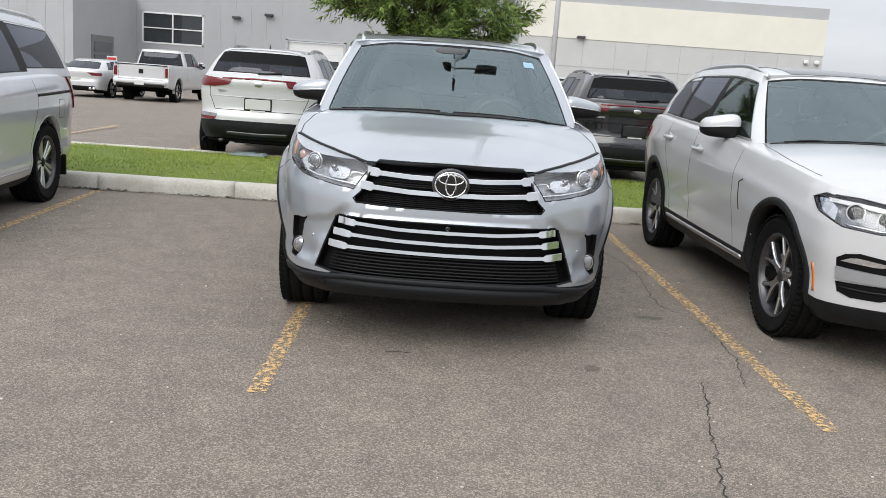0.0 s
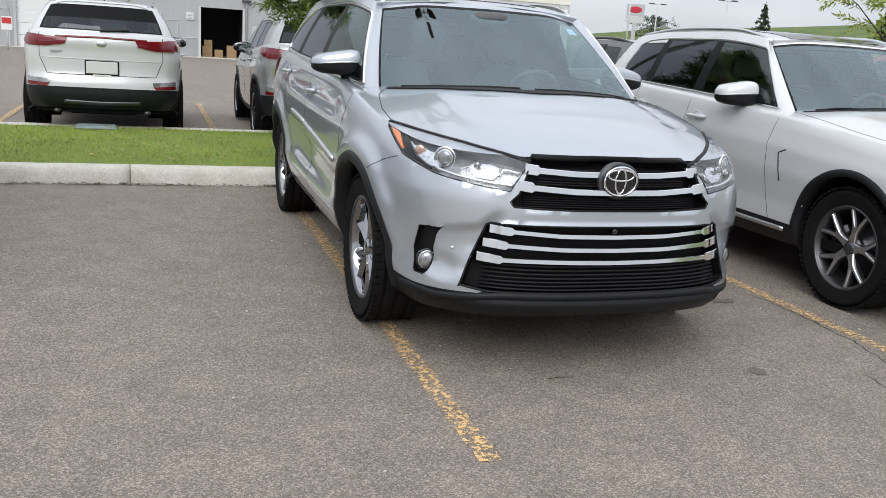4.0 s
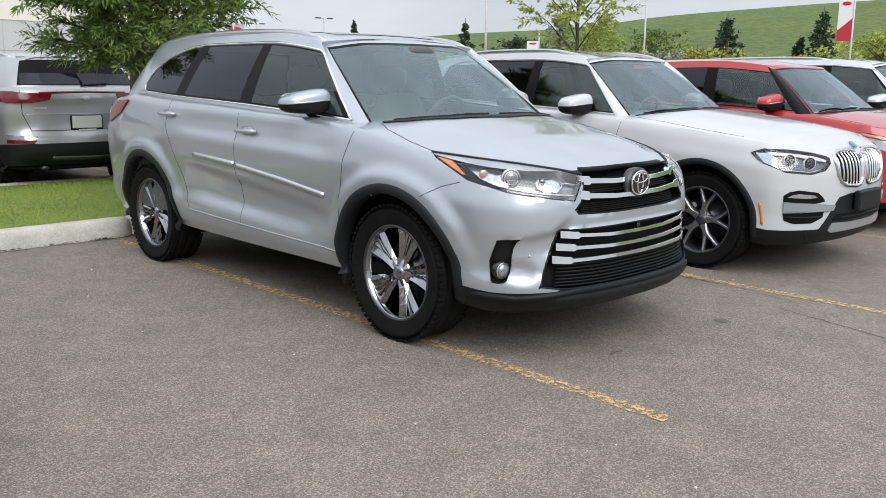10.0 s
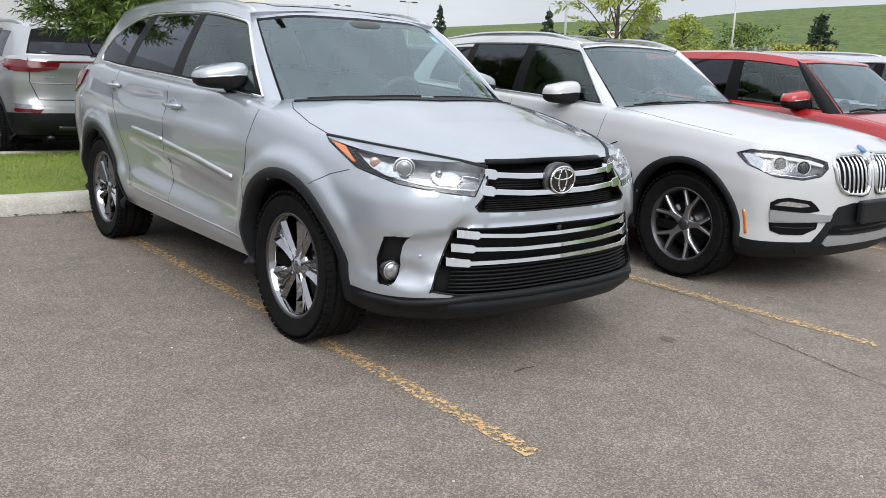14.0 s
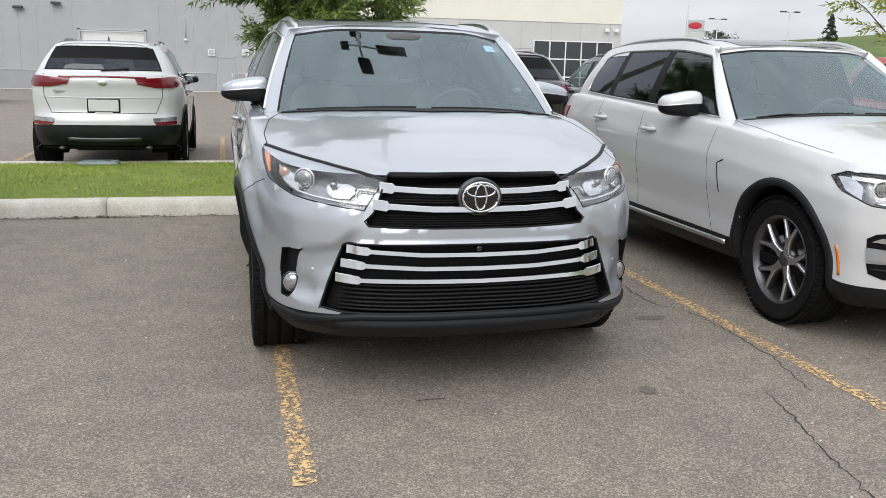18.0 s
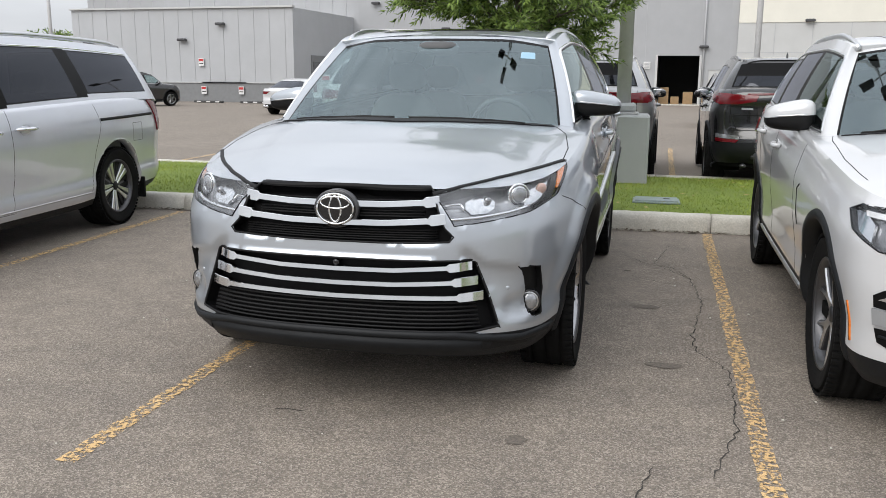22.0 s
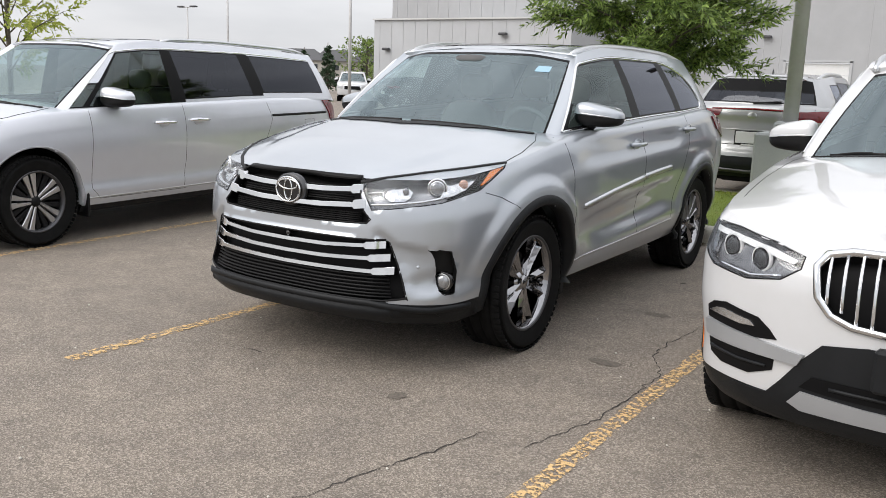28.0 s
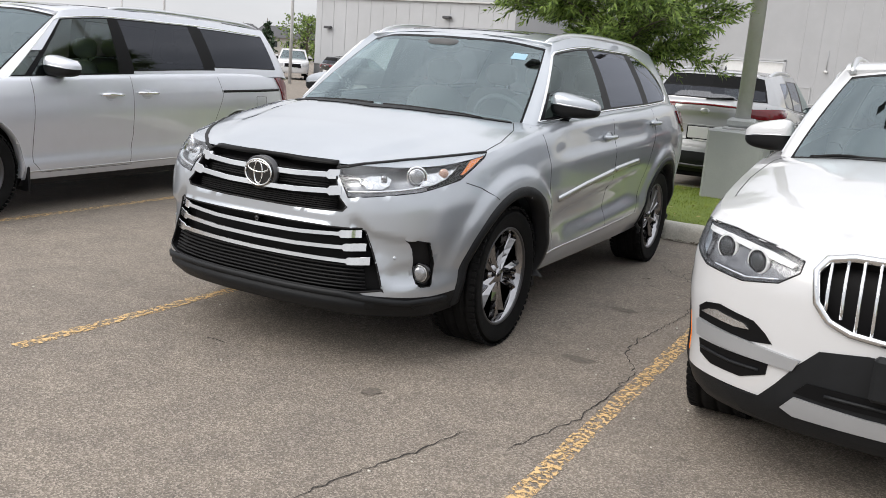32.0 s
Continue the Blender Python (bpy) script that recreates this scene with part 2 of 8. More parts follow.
def box(name, c, s, mat, parent=None, label="", bevel=0.0, rz=0.0):
    v, f = box_data((0, 0, 0), s, bevel)
    ob = fixed(mesh_object(name, v, f, mat, parent, label, smooth=False))
    ob.matrix_basis = pose(*c, 0, 0, rz)
    return ob


def ellipsoid_data(c, r, e=1.0, nu=20, nv=12):
    """Super-ellipsoid; e below 1 makes it boxier."""
    v, f = [], []
    sg = lambda t: math.copysign(abs(t) ** e, t)
    for j in range(nv + 1):
        ph = -math.pi / 2 + math.pi * j / nv
        for i in range(nu):
            th = 2 * math.pi * i / nu
            v.append((c[0] + r[0] * sg(math.cos(ph)) * sg(math.cos(th)), c[1] + r[1] * sg(math.cos(ph)) * sg(math.sin(th)), c[2] + r[2] * sg(math.sin(ph))))
    for j in range(nv):
        for i in range(nu):
            f.append((j * nu + i, j * nu + (i + 1) % nu, (j + 1) * nu + (i + 1) % nu, (j + 1) * nu + i))
    return v, f


def tube_data(pts, r, n=8, flat=1.0, closed=False):
    """Tube along points; r may be a list; flat squeezes it in height."""
    P = [Vector(p) for p in pts]
    v, f = [], []
    m = len(P)
    up = Vector((0, 0, 1))
    for i, p in enumerate(P):
        a, b = (P[i - 1] if i or closed else P[0]), (P[(i + 1) % m] if i < m - 1 or closed else P[-1])
        t = (b - a).normalized()
        u = up if abs(t.z) < 0.95 else Vector((1, 0, 0))
        sx = t.cross(u).normalized()
        sy = sx.cross(t).normalized()
        rr = r[i] if isinstance(r, (list, tuple)) else r
        for k in range(n):
            a2 = 2 * math.pi * (k + 0.5) / n
            v.append(p + sx * math.cos(a2) * rr + sy * math.sin(a2) * rr * flat)
    for i in range(m if closed else m - 1):
        for k in range(n):
            f.append((i * n + k, i * n + (k + 1) % n, ((i + 1) % m) * n + (k + 1) % n, ((i + 1) % m) * n + k))
    if not closed:
        f.append(tuple(range(n))[::-1])
        f.append(tuple((m - 1) * n + k for k in range(n)))
    return v, f


def tube(name, pts, r, mat, parent=None, label="", n=8, flat=1.0, closed=False):
    v, f = tube_data(pts, r, n, flat, closed)
    return fixed(mesh_object(name, v, f, mat, parent, label))


def lathe_data(profile, n=48, axis="x"):
    """Profile of (radius, along) turned round an axis."""
    v, f = [], []
    for k in range(n):
        a = 2 * math.pi * k / n
        for r, x in profile:
            c, s = r * math.cos(a), r * math.sin(a)
            v.append((x, c, s) if axis == "x" else ((c, x, s) if axis == "y" else (c, s, x)))
    m = len(profile)
    for k in range(n):
        for j in range(m - 1):
            f.append((k * m + j, ((k + 1) % n) * m + j, ((k + 1) % n) * m + j + 1, k * m + j + 1))
    return v, f


def pchip(xs, ys):
    """A smooth curve through a table, without overshoot."""
    xs, ys = np.array(xs, float), np.array(ys, float)
    h, d = np.diff(xs), np.diff(ys) / np.diff(xs)
    m = np.zeros_like(ys)
    m[0], m[-1] = d[0], d[-1]
    for i in range(1, len(xs) - 1):
        m[i] = 0.0 if d[i - 1] * d[i] <= 0 else (h[i - 1] + h[i]) * 3 / ((2 * h[i] + h[i - 1]) / d[i - 1] + (h[i] + 2 * h[i - 1]) / d[i])

    def f(x):
        x = np.clip(np.asarray(x, float), xs[0], xs[-1])
        i = np.clip(np.searchsorted(xs, x) - 1, 0, len(xs) - 2)
        t = (x - xs[i]) / h[i]
        return (ys[i] * (2 * t**3 - 3 * t**2 + 1) + h[i] * m[i] * (t**3 - 2 * t**2 + t) + ys[i + 1] * (3 * t**2 - 2 * t**3) + h[i] * m[i + 1] * (t**3 - t**2))

    return f


def smooth_line(pts, n):
    """n points at even steps on a Catmull-Rom curve through pts."""
    P = np.array(pts, float)
    Q = np.vstack([2 * P[0] - P[1], P, 2 * P[-1] - P[-2]])
    out = []
    for i in range(1, len(Q) - 2):
        for t in np.linspace(0, 1, 40, endpoint=False):
            a, b, c, d = Q[i - 1], Q[i], Q[i + 1], Q[i + 2]
            out.append(0.5 * (2 * b + (c - a) * t + (2 * a - 5 * b + 4 * c - d) * t * t + (3 * b - a - 3 * c + d) * t**3))
    out.append(P[-1])
    out = np.array(out)
    s = np.concatenate([[0], np.cumsum(np.linalg.norm(np.diff(out, axis=0), axis=1))])
    w = np.linspace(0, s[-1], n)
    return np.column_stack([np.interp(w, s, out[:, k]) for k in range(P.shape[1])])


# ---- vehicles: x across, y back from the nose, z up ----
from mathutils.bvhtree import BVHTree
from mathutils.geometry import delaunay_2d_cdt


def inside(px, py, poly):
    poly = np.asarray(poly)
    x0, y0 = poly[:, 0], poly[:, 1]
    x1, y1 = np.roll(x0, -1), np.roll(y0, -1)
    res = np.zeros(len(px), bool)
    for a, b, c, d in zip(x0, y0, x1, y1):
        hit = ((b > py) != (d > py)) & (px < (c - a) * (py - b) / ((d - b) if d != b else 1e-12) + a)
        res ^= hit
    return res


def resample(P, step, closed):
    out = []
    n = len(P)
    for i in range(n if closed else n - 1):
        a, b = Vector(P[i]), Vector(P[(i + 1) % n])
        k = max(1, math.ceil((b - a).length / step))
        out += [a.lerp(b, j / k) for j in range(k)]
    if not closed:
        out.append(Vector(P[-1]))
    return out


class Car:
    def __init__(self, name, label, paint, sp, group="", category="car"):
        self.sp, self.paint = sp, paint
        self.root = tagged(new(name), label, category, group)
        self.res = sp.get("res", 0.03)
        self.shell()
        self.house()
        P = [Vector(v) for v in self.V] + [Vector(v) for v in self.DV] + [Vector(v) for v in self.GV] + [Vector(v) for v in self.RV]
        o1, o2, o3 = len(self.V), len(self.V) + len(self.DV), len(self.V) + len(self.DV) + len(self.GV)
        F = [tuple(f) for f in self.F] + [tuple(i + o1 for i in f) for f in self.DF] + [tuple(i + o2 for i in f) for f in self.GF] + [tuple(i + o3 for i in f) for f in self.RF]
        self.tree = BVHTree.FromPolygons(P, F)

    def shell(self):
        sp = self.sp
        base = smooth_line(sp["plan"], max(60, int(7.0 / self.res)))
        n = len(base)
        tan = np.gradient(base, axis=0)
        tan /= np.linalg.norm(tan, axis=1)[:, None]
        nrm = np.column_stack([tan[:, 1], -tan[:, 0]])
        nrm[0], nrm[-1] = (0, -1), (0, 1)
        ft, sd, rr = pchip(*zip(*sp["front"])), pchip(*zip(*sp["side"])), pchip(*zip(*sp["rear"]))
        zt, zb = pchip(*zip(*sp["top"])), pchip(*zip(*sp["bottom"]))
        rows = max(16, int(0.85 / self.res))
        hs = np.linspace(0, 1, rows + 1)
        off = lambda h: np.maximum(0, -nrm[:, 1]) ** 1.3 * ft(h) + np.abs(nrm[:, 0]) ** 1.3 * sd(h) + np.maximum(0, nrm[:, 1]) ** 1.3 * rr(h)
        ring = [(i, 1) for i in range(n)] + [(i, -1) for i in range(n - 2, 0, -1)]
        self.ring, self.base = ring, base
        V = []
        zt_, zb_ = zt(base[:, 1]), zb(base[:, 1])
        layers = [(h, 0.0, 0.0) for h in hs] + [(1.0, 0.035, 0.006), (1.0, 0.10, 0.008)]
        for h, inward, lift in layers:
            xy = base - nrm * (off(h) + inward)[:, None]
            z = zb_ + (zt_ - zb_) * h + lift
            V += [(xy[i, 0] * s, xy[i, 1], z[i]) for i, s in ring]
            if (h, inward) == (1.0, 0.0):
                self.edge = np.column_stack([np.maximum(xy[:, 0], 0), xy[:, 1], z])
        self.edge[0, 0] = 0
        self.V = np.array(V)
        if "sculpt" in sp:
            self.V = sp["sculpt"](self.V)
        m = len(ring)
        self.F, self.row = [], []
        for j in range(len(layers) - 1):
            for k in range(m):
                if j >= rows and self.base[ring[k][0], 1] < sp["cowl"] - 0.25:
                    continue
                self.F.append((j * m + k, j * m + (k + 1) % m, (j + 1) * m + (k + 1) % m, (j + 1) * m + k))
                self.row.append(hs[j] if j < rows else 1.0)
        self.row = np.array(self.row)
        self.dead = np.zeros(len(self.F), bool)
        # bonnet
        cr = pchip(*zip(*sp["crown"]))
        M = sp.get("bonnet_cols", 24)
        idx = [i for i in range(n) if self.base[i, 1] < sp["cowl"] + 0.32 and i < n // 2]
        DV, DF = [], []
        for i in idx:
            xe, ye, ze = self.edge[i]
            for j in range(M + 1):
                t = -1 + 2 * j / M
                t = math.copysign(1 - (1 - abs(t)) ** 1.5, t)
                rise = sp["ridge"](abs(t), ye) if "ridge" in sp else 0.0
                DV.append((xe * t, ye, ze + float(cr(ye)) * (1 - abs(t) ** sp.get("crown_power", 2.4)) + rise))
        for a in range(len(idx) - 1):
            for j in range(M):
                DF.append((a * (M + 1) + j, a * (M + 1) + j + 1, (a + 1) * (M + 1) + j + 1, (a + 1) * (M + 1) + j))
        self.DV, self.DF = DV, DF

    def house(self):
        sp = self.sp
        K = np.array(sp["house"], float)
        S = len(K) - 1
        cols = [pchip(np.arange(S + 1), K[:, k]) for k in range(6)]
        breaks = set(np.round(np.linspace(0, S, S * 6 + 1), 4))
        hb = set(np.round(np.linspace(0, 1, 9), 4))
        for w in sp["windows"]:
            _, s0, s1, h0, h1, _, bs, bh = w
            for q in (s0, s1, s0 + bs, s1 - bs):
                if 0 <= q <= S:
                    breaks.add(round(q, 4))
            for q in (h0, h1, h0 + bh, h1 - bh):
                hb.add(round(q, 4))
        for s0, s1, h0, h1 in sp["pillars"]:
            breaks |= {round(s0, 4), round(s1, 4)}
            hb |= {round(h0, 4), round(h1, 4)}
        half = sorted(breaks)
        ss = [-q for q in half[::-1] if 0 < q < S] + half
        hh = sorted(hb)
        bulge = sp.get("bulge", 0.02)
        def at(s, h):
            a = abs(s)
            b = np.array([cols[k](a) for k in range(3)], float)
            t = np.array([cols[k](a) for k in range(3, 6)], float)
            e = 0.05
            d = np.array([cols[k](min(a + e, S)) - cols[k](max(a - e, 0)) for k in range(2)], float)
            nn = np.array([d[1], -d[0]]) / (np.linalg.norm(d) + 1e-9)
            if a < 1e-6:
                nn = np.array([0, -1.0])
            if a > S - 1e-6:
                nn = np.array([0, 1.0])
            p = b + (t - b) * h
            p[:2] += nn * bulge * 4 * h * (1 - h)
            return (p[0] * (1 if s >= 0 else -1), p[1], p[2])

        self.at = at
        GV = [at(s, h) for h in hh for s in ss]
        m = len(ss)
        self.GV, self.GF, self.GK = GV, [], []
        for j in range(len(hh) - 1):
            for k in range(m):
                k2 = (k + 1) % m
                self.GF.append((j * m + k, j * m + k2, (j + 1) * m + k2, (j + 1) * m + k))
                sm = (ss[k] + ss[k2]) / 2 if k2 else (S + ss[-2]) / 2 * -1
                if k == m - 1:
                    sm = -(S + abs(ss[0])) / 2
                hm = (hh[j] + hh[j + 1]) / 2
                key = "frame"
                for w in sp["windows"]:
                    nm, s0, s1, h0, h1, gm, bs, bh = w
                    if s0 < abs(sm) < s1 and h0 < hm < h1:
                        key = nm + ("" if nm in ("windscreen", "rear_window") else ("+" if sm > 0 else "-"))
                        if abs(sm) > s1 - bs and s1 < S or abs(sm) < s0 + bs and s0 > 0 or hm < h0 + bh or hm > h1 - bh:
                            key = "frit"
                        break
                else:
                    for q, (s0, s1, h0, h1) in enumerate(sp["pillars"]):
                        if s0 < abs(sm) < s1 and h0 < hm < h1:
                            key = "pillar%d%s" % (q, "+" if sm > 0 else "-")
                self.GK.append(key)
        # roof
        zc = pchip(*zip(*sp["roof"]))
        RV, RF = [], []
        N = 18
        pos = [s for s in ss if s >= 0]
        for s in pos:
            x, y, z = (float(cols[k](s)) for k in range(3, 6))
            for j in range(N + 1):
                t = -1 + 2 * j / N
                t = math.copysign(1 - (1 - abs(t)) ** 1.4, t)
                RV.append((x * t, y, z + max(0, float(zc(y)) - z) * (1 - abs(t) ** 2.2)))
        for a in range(len(pos) - 1):
            for j in range(N):
                RF.append((a * (N + 1) + j, a * (N + 1) + j + 1, (a + 1) * (N + 1) + j + 1, (a + 1) * (N + 1) + j))
        self.RV, self.RF = RV, RF

    # -- tools that work on the skin --
    def axes(self, d):
        d = Vector(d).normalized()
        e1 = d.cross(Vector((0, 0, 1)))
        e1 = e1.normalized() if e1.length > 0.01 else Vector((1, 0, 0))
        return d, e1, e1.cross(d).normalized()

    def cast(self, p, d):
        d = Vector(d).normalized()
        hit = self.tree.ray_cast(Vector(p) - d * 3.0, d)
        if hit[0] is None:
            near = self.tree.find_nearest(Vector(p))
            return near[0], -d
        n = hit[1]
        return hit[0], (n if n.dot(d) < 0 else -n)

    def cut(self, poly, d, keep=1.0):
        """Open the shell inside an outline seen along d."""
        d, e1, e2 = self.axes(d)
        P2 = np.array([(Vector(p).dot(e1), Vector(p).dot(e2)) for p in poly])
        A = np.array([e1, e2])
        c = np.array(Vector(poly[0]).dot(d))
        q = self.V @ A.T
        depth = self.V @ np.array(d)
        near = depth < c + keep
        lo, hi = P2.min(0) - 0.05, P2.max(0) + 0.05
        near &= (q > lo).all(1) & (q < hi).all(1)
        ids = np.where(near)[0]
        if len(ids):
            best = np.full(len(ids), 9.0)
            tgt = q[ids].copy()
            for a, b in zip(P2, np.roll(P2, -1, axis=0)):
                ab = b - a
                t = np.clip(((q[ids] - a) @ ab) / (ab @ ab + 1e-12), 0, 1)
                f = a + t[:, None] * ab
                dist = np.linalg.norm(q[ids] - f, axis=1)
                better = dist < best
                best[better], tgt[better] = dist[better], f[better]
            mv = best < self.res * 0.55
            self.V[ids[mv]] += (tgt[mv] - q[ids[mv]]) @ A
        F = np.array(self.F)
        cen = self.V[F].mean(1)
        qc = cen @ A.T
        self.dead |= inside(qc[:, 0], qc[:, 1], P2) & (cen @ np.array(d) < c + keep)

    def patch(self, name, poly, d, off, mat, parent=None, thick=0.012, res=0.03, label="", open_shell=False):
        """A piece that follows the skin inside an outline (points in space) seen along d, off metres proud of it."""
        if open_shell:
            self.cut(poly, d, 0.6)
        d, e1, e2 = self.axes(d)
        ring = [(p.dot(e1), p.dot(e2)) for p in resample(poly, res, True)]
        n = len(ring)
        R = np.array(ring)
        gx, gy = np.meshgrid(np.arange(R[:, 0].min() + res / 2, R[:, 0].max(), res), np.arange(R[:, 1].min() + res / 2, R[:, 1].max(), res))
        gx, gy = gx.ravel(), gy.ravel()
        ok = inside(gx, gy, R)
        pts = [Vector(p) for p in ring]
        for x, y in zip(gx[ok], gy[ok]):
            if np.min(np.hypot(R[:, 0] - x, R[:, 1] - y)) > res * 0.45:
                pts.append(Vector((x, y)))
        v2, _, f2, ov, _, _ = delaunay_2d_cdt(pts, [], [list(range(n))], 1, 1e-5)
        c = Vector(poly[0]).dot(d)
        top, low = [], []
        for p in v2:
            h, nn = self.cast(e1 * p.x + e2 * p.y + d * c, d)
            top.append(h + nn * off)
            low.append(h + nn * (off - thick))
        edge = {}
        for f in f2:
            for a, b in zip(f, f[1:] + f[:1]):
                edge[(a, b)] = edge.get((a, b), 0) + 1
        bound = [(a, b) for (a, b) in edge if (b, a) not in edge]
        V, F = list(top), [tuple(f) for f in f2]
        m = len(V)
        at = {}
        for a, b in bound:
            for q in (a, b):
                if q not in at:
                    at[q] = (len(V), len(V) + 1)
                    V += [top[q], low[q]]
            F.append((at[b][0], at[a][0], at[a][1], at[b][1]))
        return fixed(mesh_object(name, V, F, mat, parent or self.root, label))

    def both(self, name, poly, d, off, mat, **kw):
        return [self.patch(name, [(s * p[0], p[1], p[2]) for p in poly], (s * d[0], d[1], d[2]), off, mat, **kw) for s in (1, -1)]

    def strip(self, name, pts, d, width, off, mat, parent=None, res=0.035, label="", lift=0.0):
        """A band along a line on the skin, width wide and off proud."""
        P = [self.cast(p, d) for p in resample(pts, res, False)]
        V, F = [], []
        for i, (p, n) in enumerate(P):
            a, b = P[max(i - 1, 0)][0], P[min(i + 1, len(P) - 1)][0]
            t = (b - a).normalized()
            s = t.cross(n).normalized()
            wd = width(i / (len(P) - 1)) if callable(width) else width
            for w, h in ((-0.5, -0.004), (-0.42, off), (0.0, off * 1.12), (0.42, off), (0.5, -0.004)):
                V.append(p + s * wd * w + n * (h + lift))
        for i in range(len(P) - 1):
            for k in range(4):
                F.append((i * 5 + k, i * 5 + k + 1, i * 5 + k + 6, i * 5 + k + 5))
        F += [(0, 1, 2, 3, 4), tuple(len(V) - 5 + k for k in range(5))[::-1]]
        return fixed(mesh_object(name, V, F, mat, parent or self.root, label))

    def strips(self, name, pts, d, width, off, mat, **kw):
        return [self.strip(name, [(s * p[0], p[1], p[2]) for p in pts], (s * d[0], d[1], d[2]), width, off, mat, **kw) for s in (1, -1)]

    def edge_trim(self, name, line, width, off, mat, label=""):
        """Bands on both sides along (s, h) points of the upper body."""
        for sg in (1, -1):
            P = []
            for (s0, h0), (s1, h1) in zip(line, line[1:]):
                k = max(2, int((abs(s1 - s0) + abs(h1 - h0)) * 10))
                P += [(s0 + (s1 - s0) * i / k, h0 + (h1 - h0) * i / k) for i in range(k)]
            P.append(line[-1])
            X = [Vector(self.at(sg * a, b)) for a, b in P]
            V, F = [], []
            for i, (a, b) in enumerate(P):
                p = X[i]
                t = (X[min(i + 1, len(X) - 1)] - X[max(i - 1, 0)]).normalized()
                du = Vector(self.at(sg * (a + 0.02), b)) - p
                dv = Vector(self.at(sg * a, b + 0.02)) - p
                n = du.cross(dv).normalized()
                if n.x * sg < 0:
                    n = -n
                q = t.cross(n).normalized()
                for w, h in ((-0.5, -0.004), (-0.42, off), (0.0, off * 1.12), (0.42, off), (0.5, -0.004)):
                    V.append(p + q * width * w + n * h)
            for i in range(len(P) - 1):
                for k in range(4):
                    F.append((i * 5 + k, i * 5 + k + 1, i * 5 + k + 6, i * 5 + k + 5))
            fixed(mesh_object(name, V, F, mat, self.root, label))

    def bar(self, name, pts, d, width, mat, parent=None, res=0.012, tilt=0.16, off=0.004, depth=0.03, label=""):
        """A grille bar with a flat face that leans back by tilt, and returns above and below it."""
        P = [self.cast(p, d) for p in resample(pts, res, False)]
        dv = Vector(d).normalized()
        V, F = [], []
        for i, (p, n) in enumerate(P):
            a, b = P[max(i - 1, 0)][0], P[min(i + 1, len(P) - 1)][0]
            t = (b - a).normalized()
            up = Vector((0, 0, 1)) - t * t.z
            up.normalize()
            w = width(i / (len(P) - 1)) / 2 if callable(width) else width / 2
            hi, lo = p + up * w - dv * off, p - up * w - dv * (off + tilt * 2 * w)
            rim_hi, rim_lo = hi + dv * 0.003 + up * 0.002, lo + dv * 0.003 - up * 0.002
            V += [hi + dv * depth + up * 0.002, rim_hi, rim_hi, hi, hi, lo, lo, rim_lo, rim_lo, lo + dv * depth - up * 0.002]
        for i in range(len(P) - 1):
            for k in (0, 2, 4, 6, 8):
                F.append((i * 10 + k, i * 10 + k + 1, i * 10 + k + 11, i * 10 + k + 10))
        e = len(V) - 10
        V += [V[k] for k in (0, 1, 3, 5, 7, 9)] + [V[e + k] for k in (0, 1, 3, 5, 7, 9)]
        q = len(V)
        F += [tuple(range(q - 12, q - 6)), tuple(range(q - 6, q))[::-1]]
        return fixed(mesh_object(name, V, F, mat, parent or self.root, label))

    def skin_patch(self, name, poly, off, mat, label=""):
        """Pieces on both sides that follow the upper body inside an outline of (s, h) points."""
        ring = [(p.x, p.y) for p in resample([(a, b, 0) for a, b in poly], 0.06, True)]
        R = np.array(ring)
        pts = [Vector(p) for p in ring]
        for x in np.arange(R[:, 0].min(), R[:, 0].max(), 0.08):
            for y in np.arange(R[:, 1].min(), R[:, 1].max(), 0.08):
                if inside(np.array([x]), np.array([y]), R)[0] and np.min(np.hypot(R[:, 0] - x, R[:, 1] - y)) > 0.03:
                    pts.append(Vector((x, y)))
        v2, _, f2, _, _, _ = delaunay_2d_cdt(pts, [], [list(range(len(ring)))], 1, 1e-5)
        for sg in (1, -1):
            V = []
            for p in v2:
                q = Vector(self.at(sg * p.x, p.y))
                n = (Vector(self.at(sg * (p.x + 0.02), p.y)) - q).cross(Vector(self.at(sg * p.x, p.y + 0.02)) - q).normalized()
                V.append(q + (n if n.x * sg > 0 else -n) * off)
            fixed(mesh_object(name, V, [tuple(f) for f in f2], mat, self.root, label))

    def seam(self, pts, d=(-1, 0, 0)):
        self.strips("panel_gap", pts, d, 0.0042, 0.001, GAP)

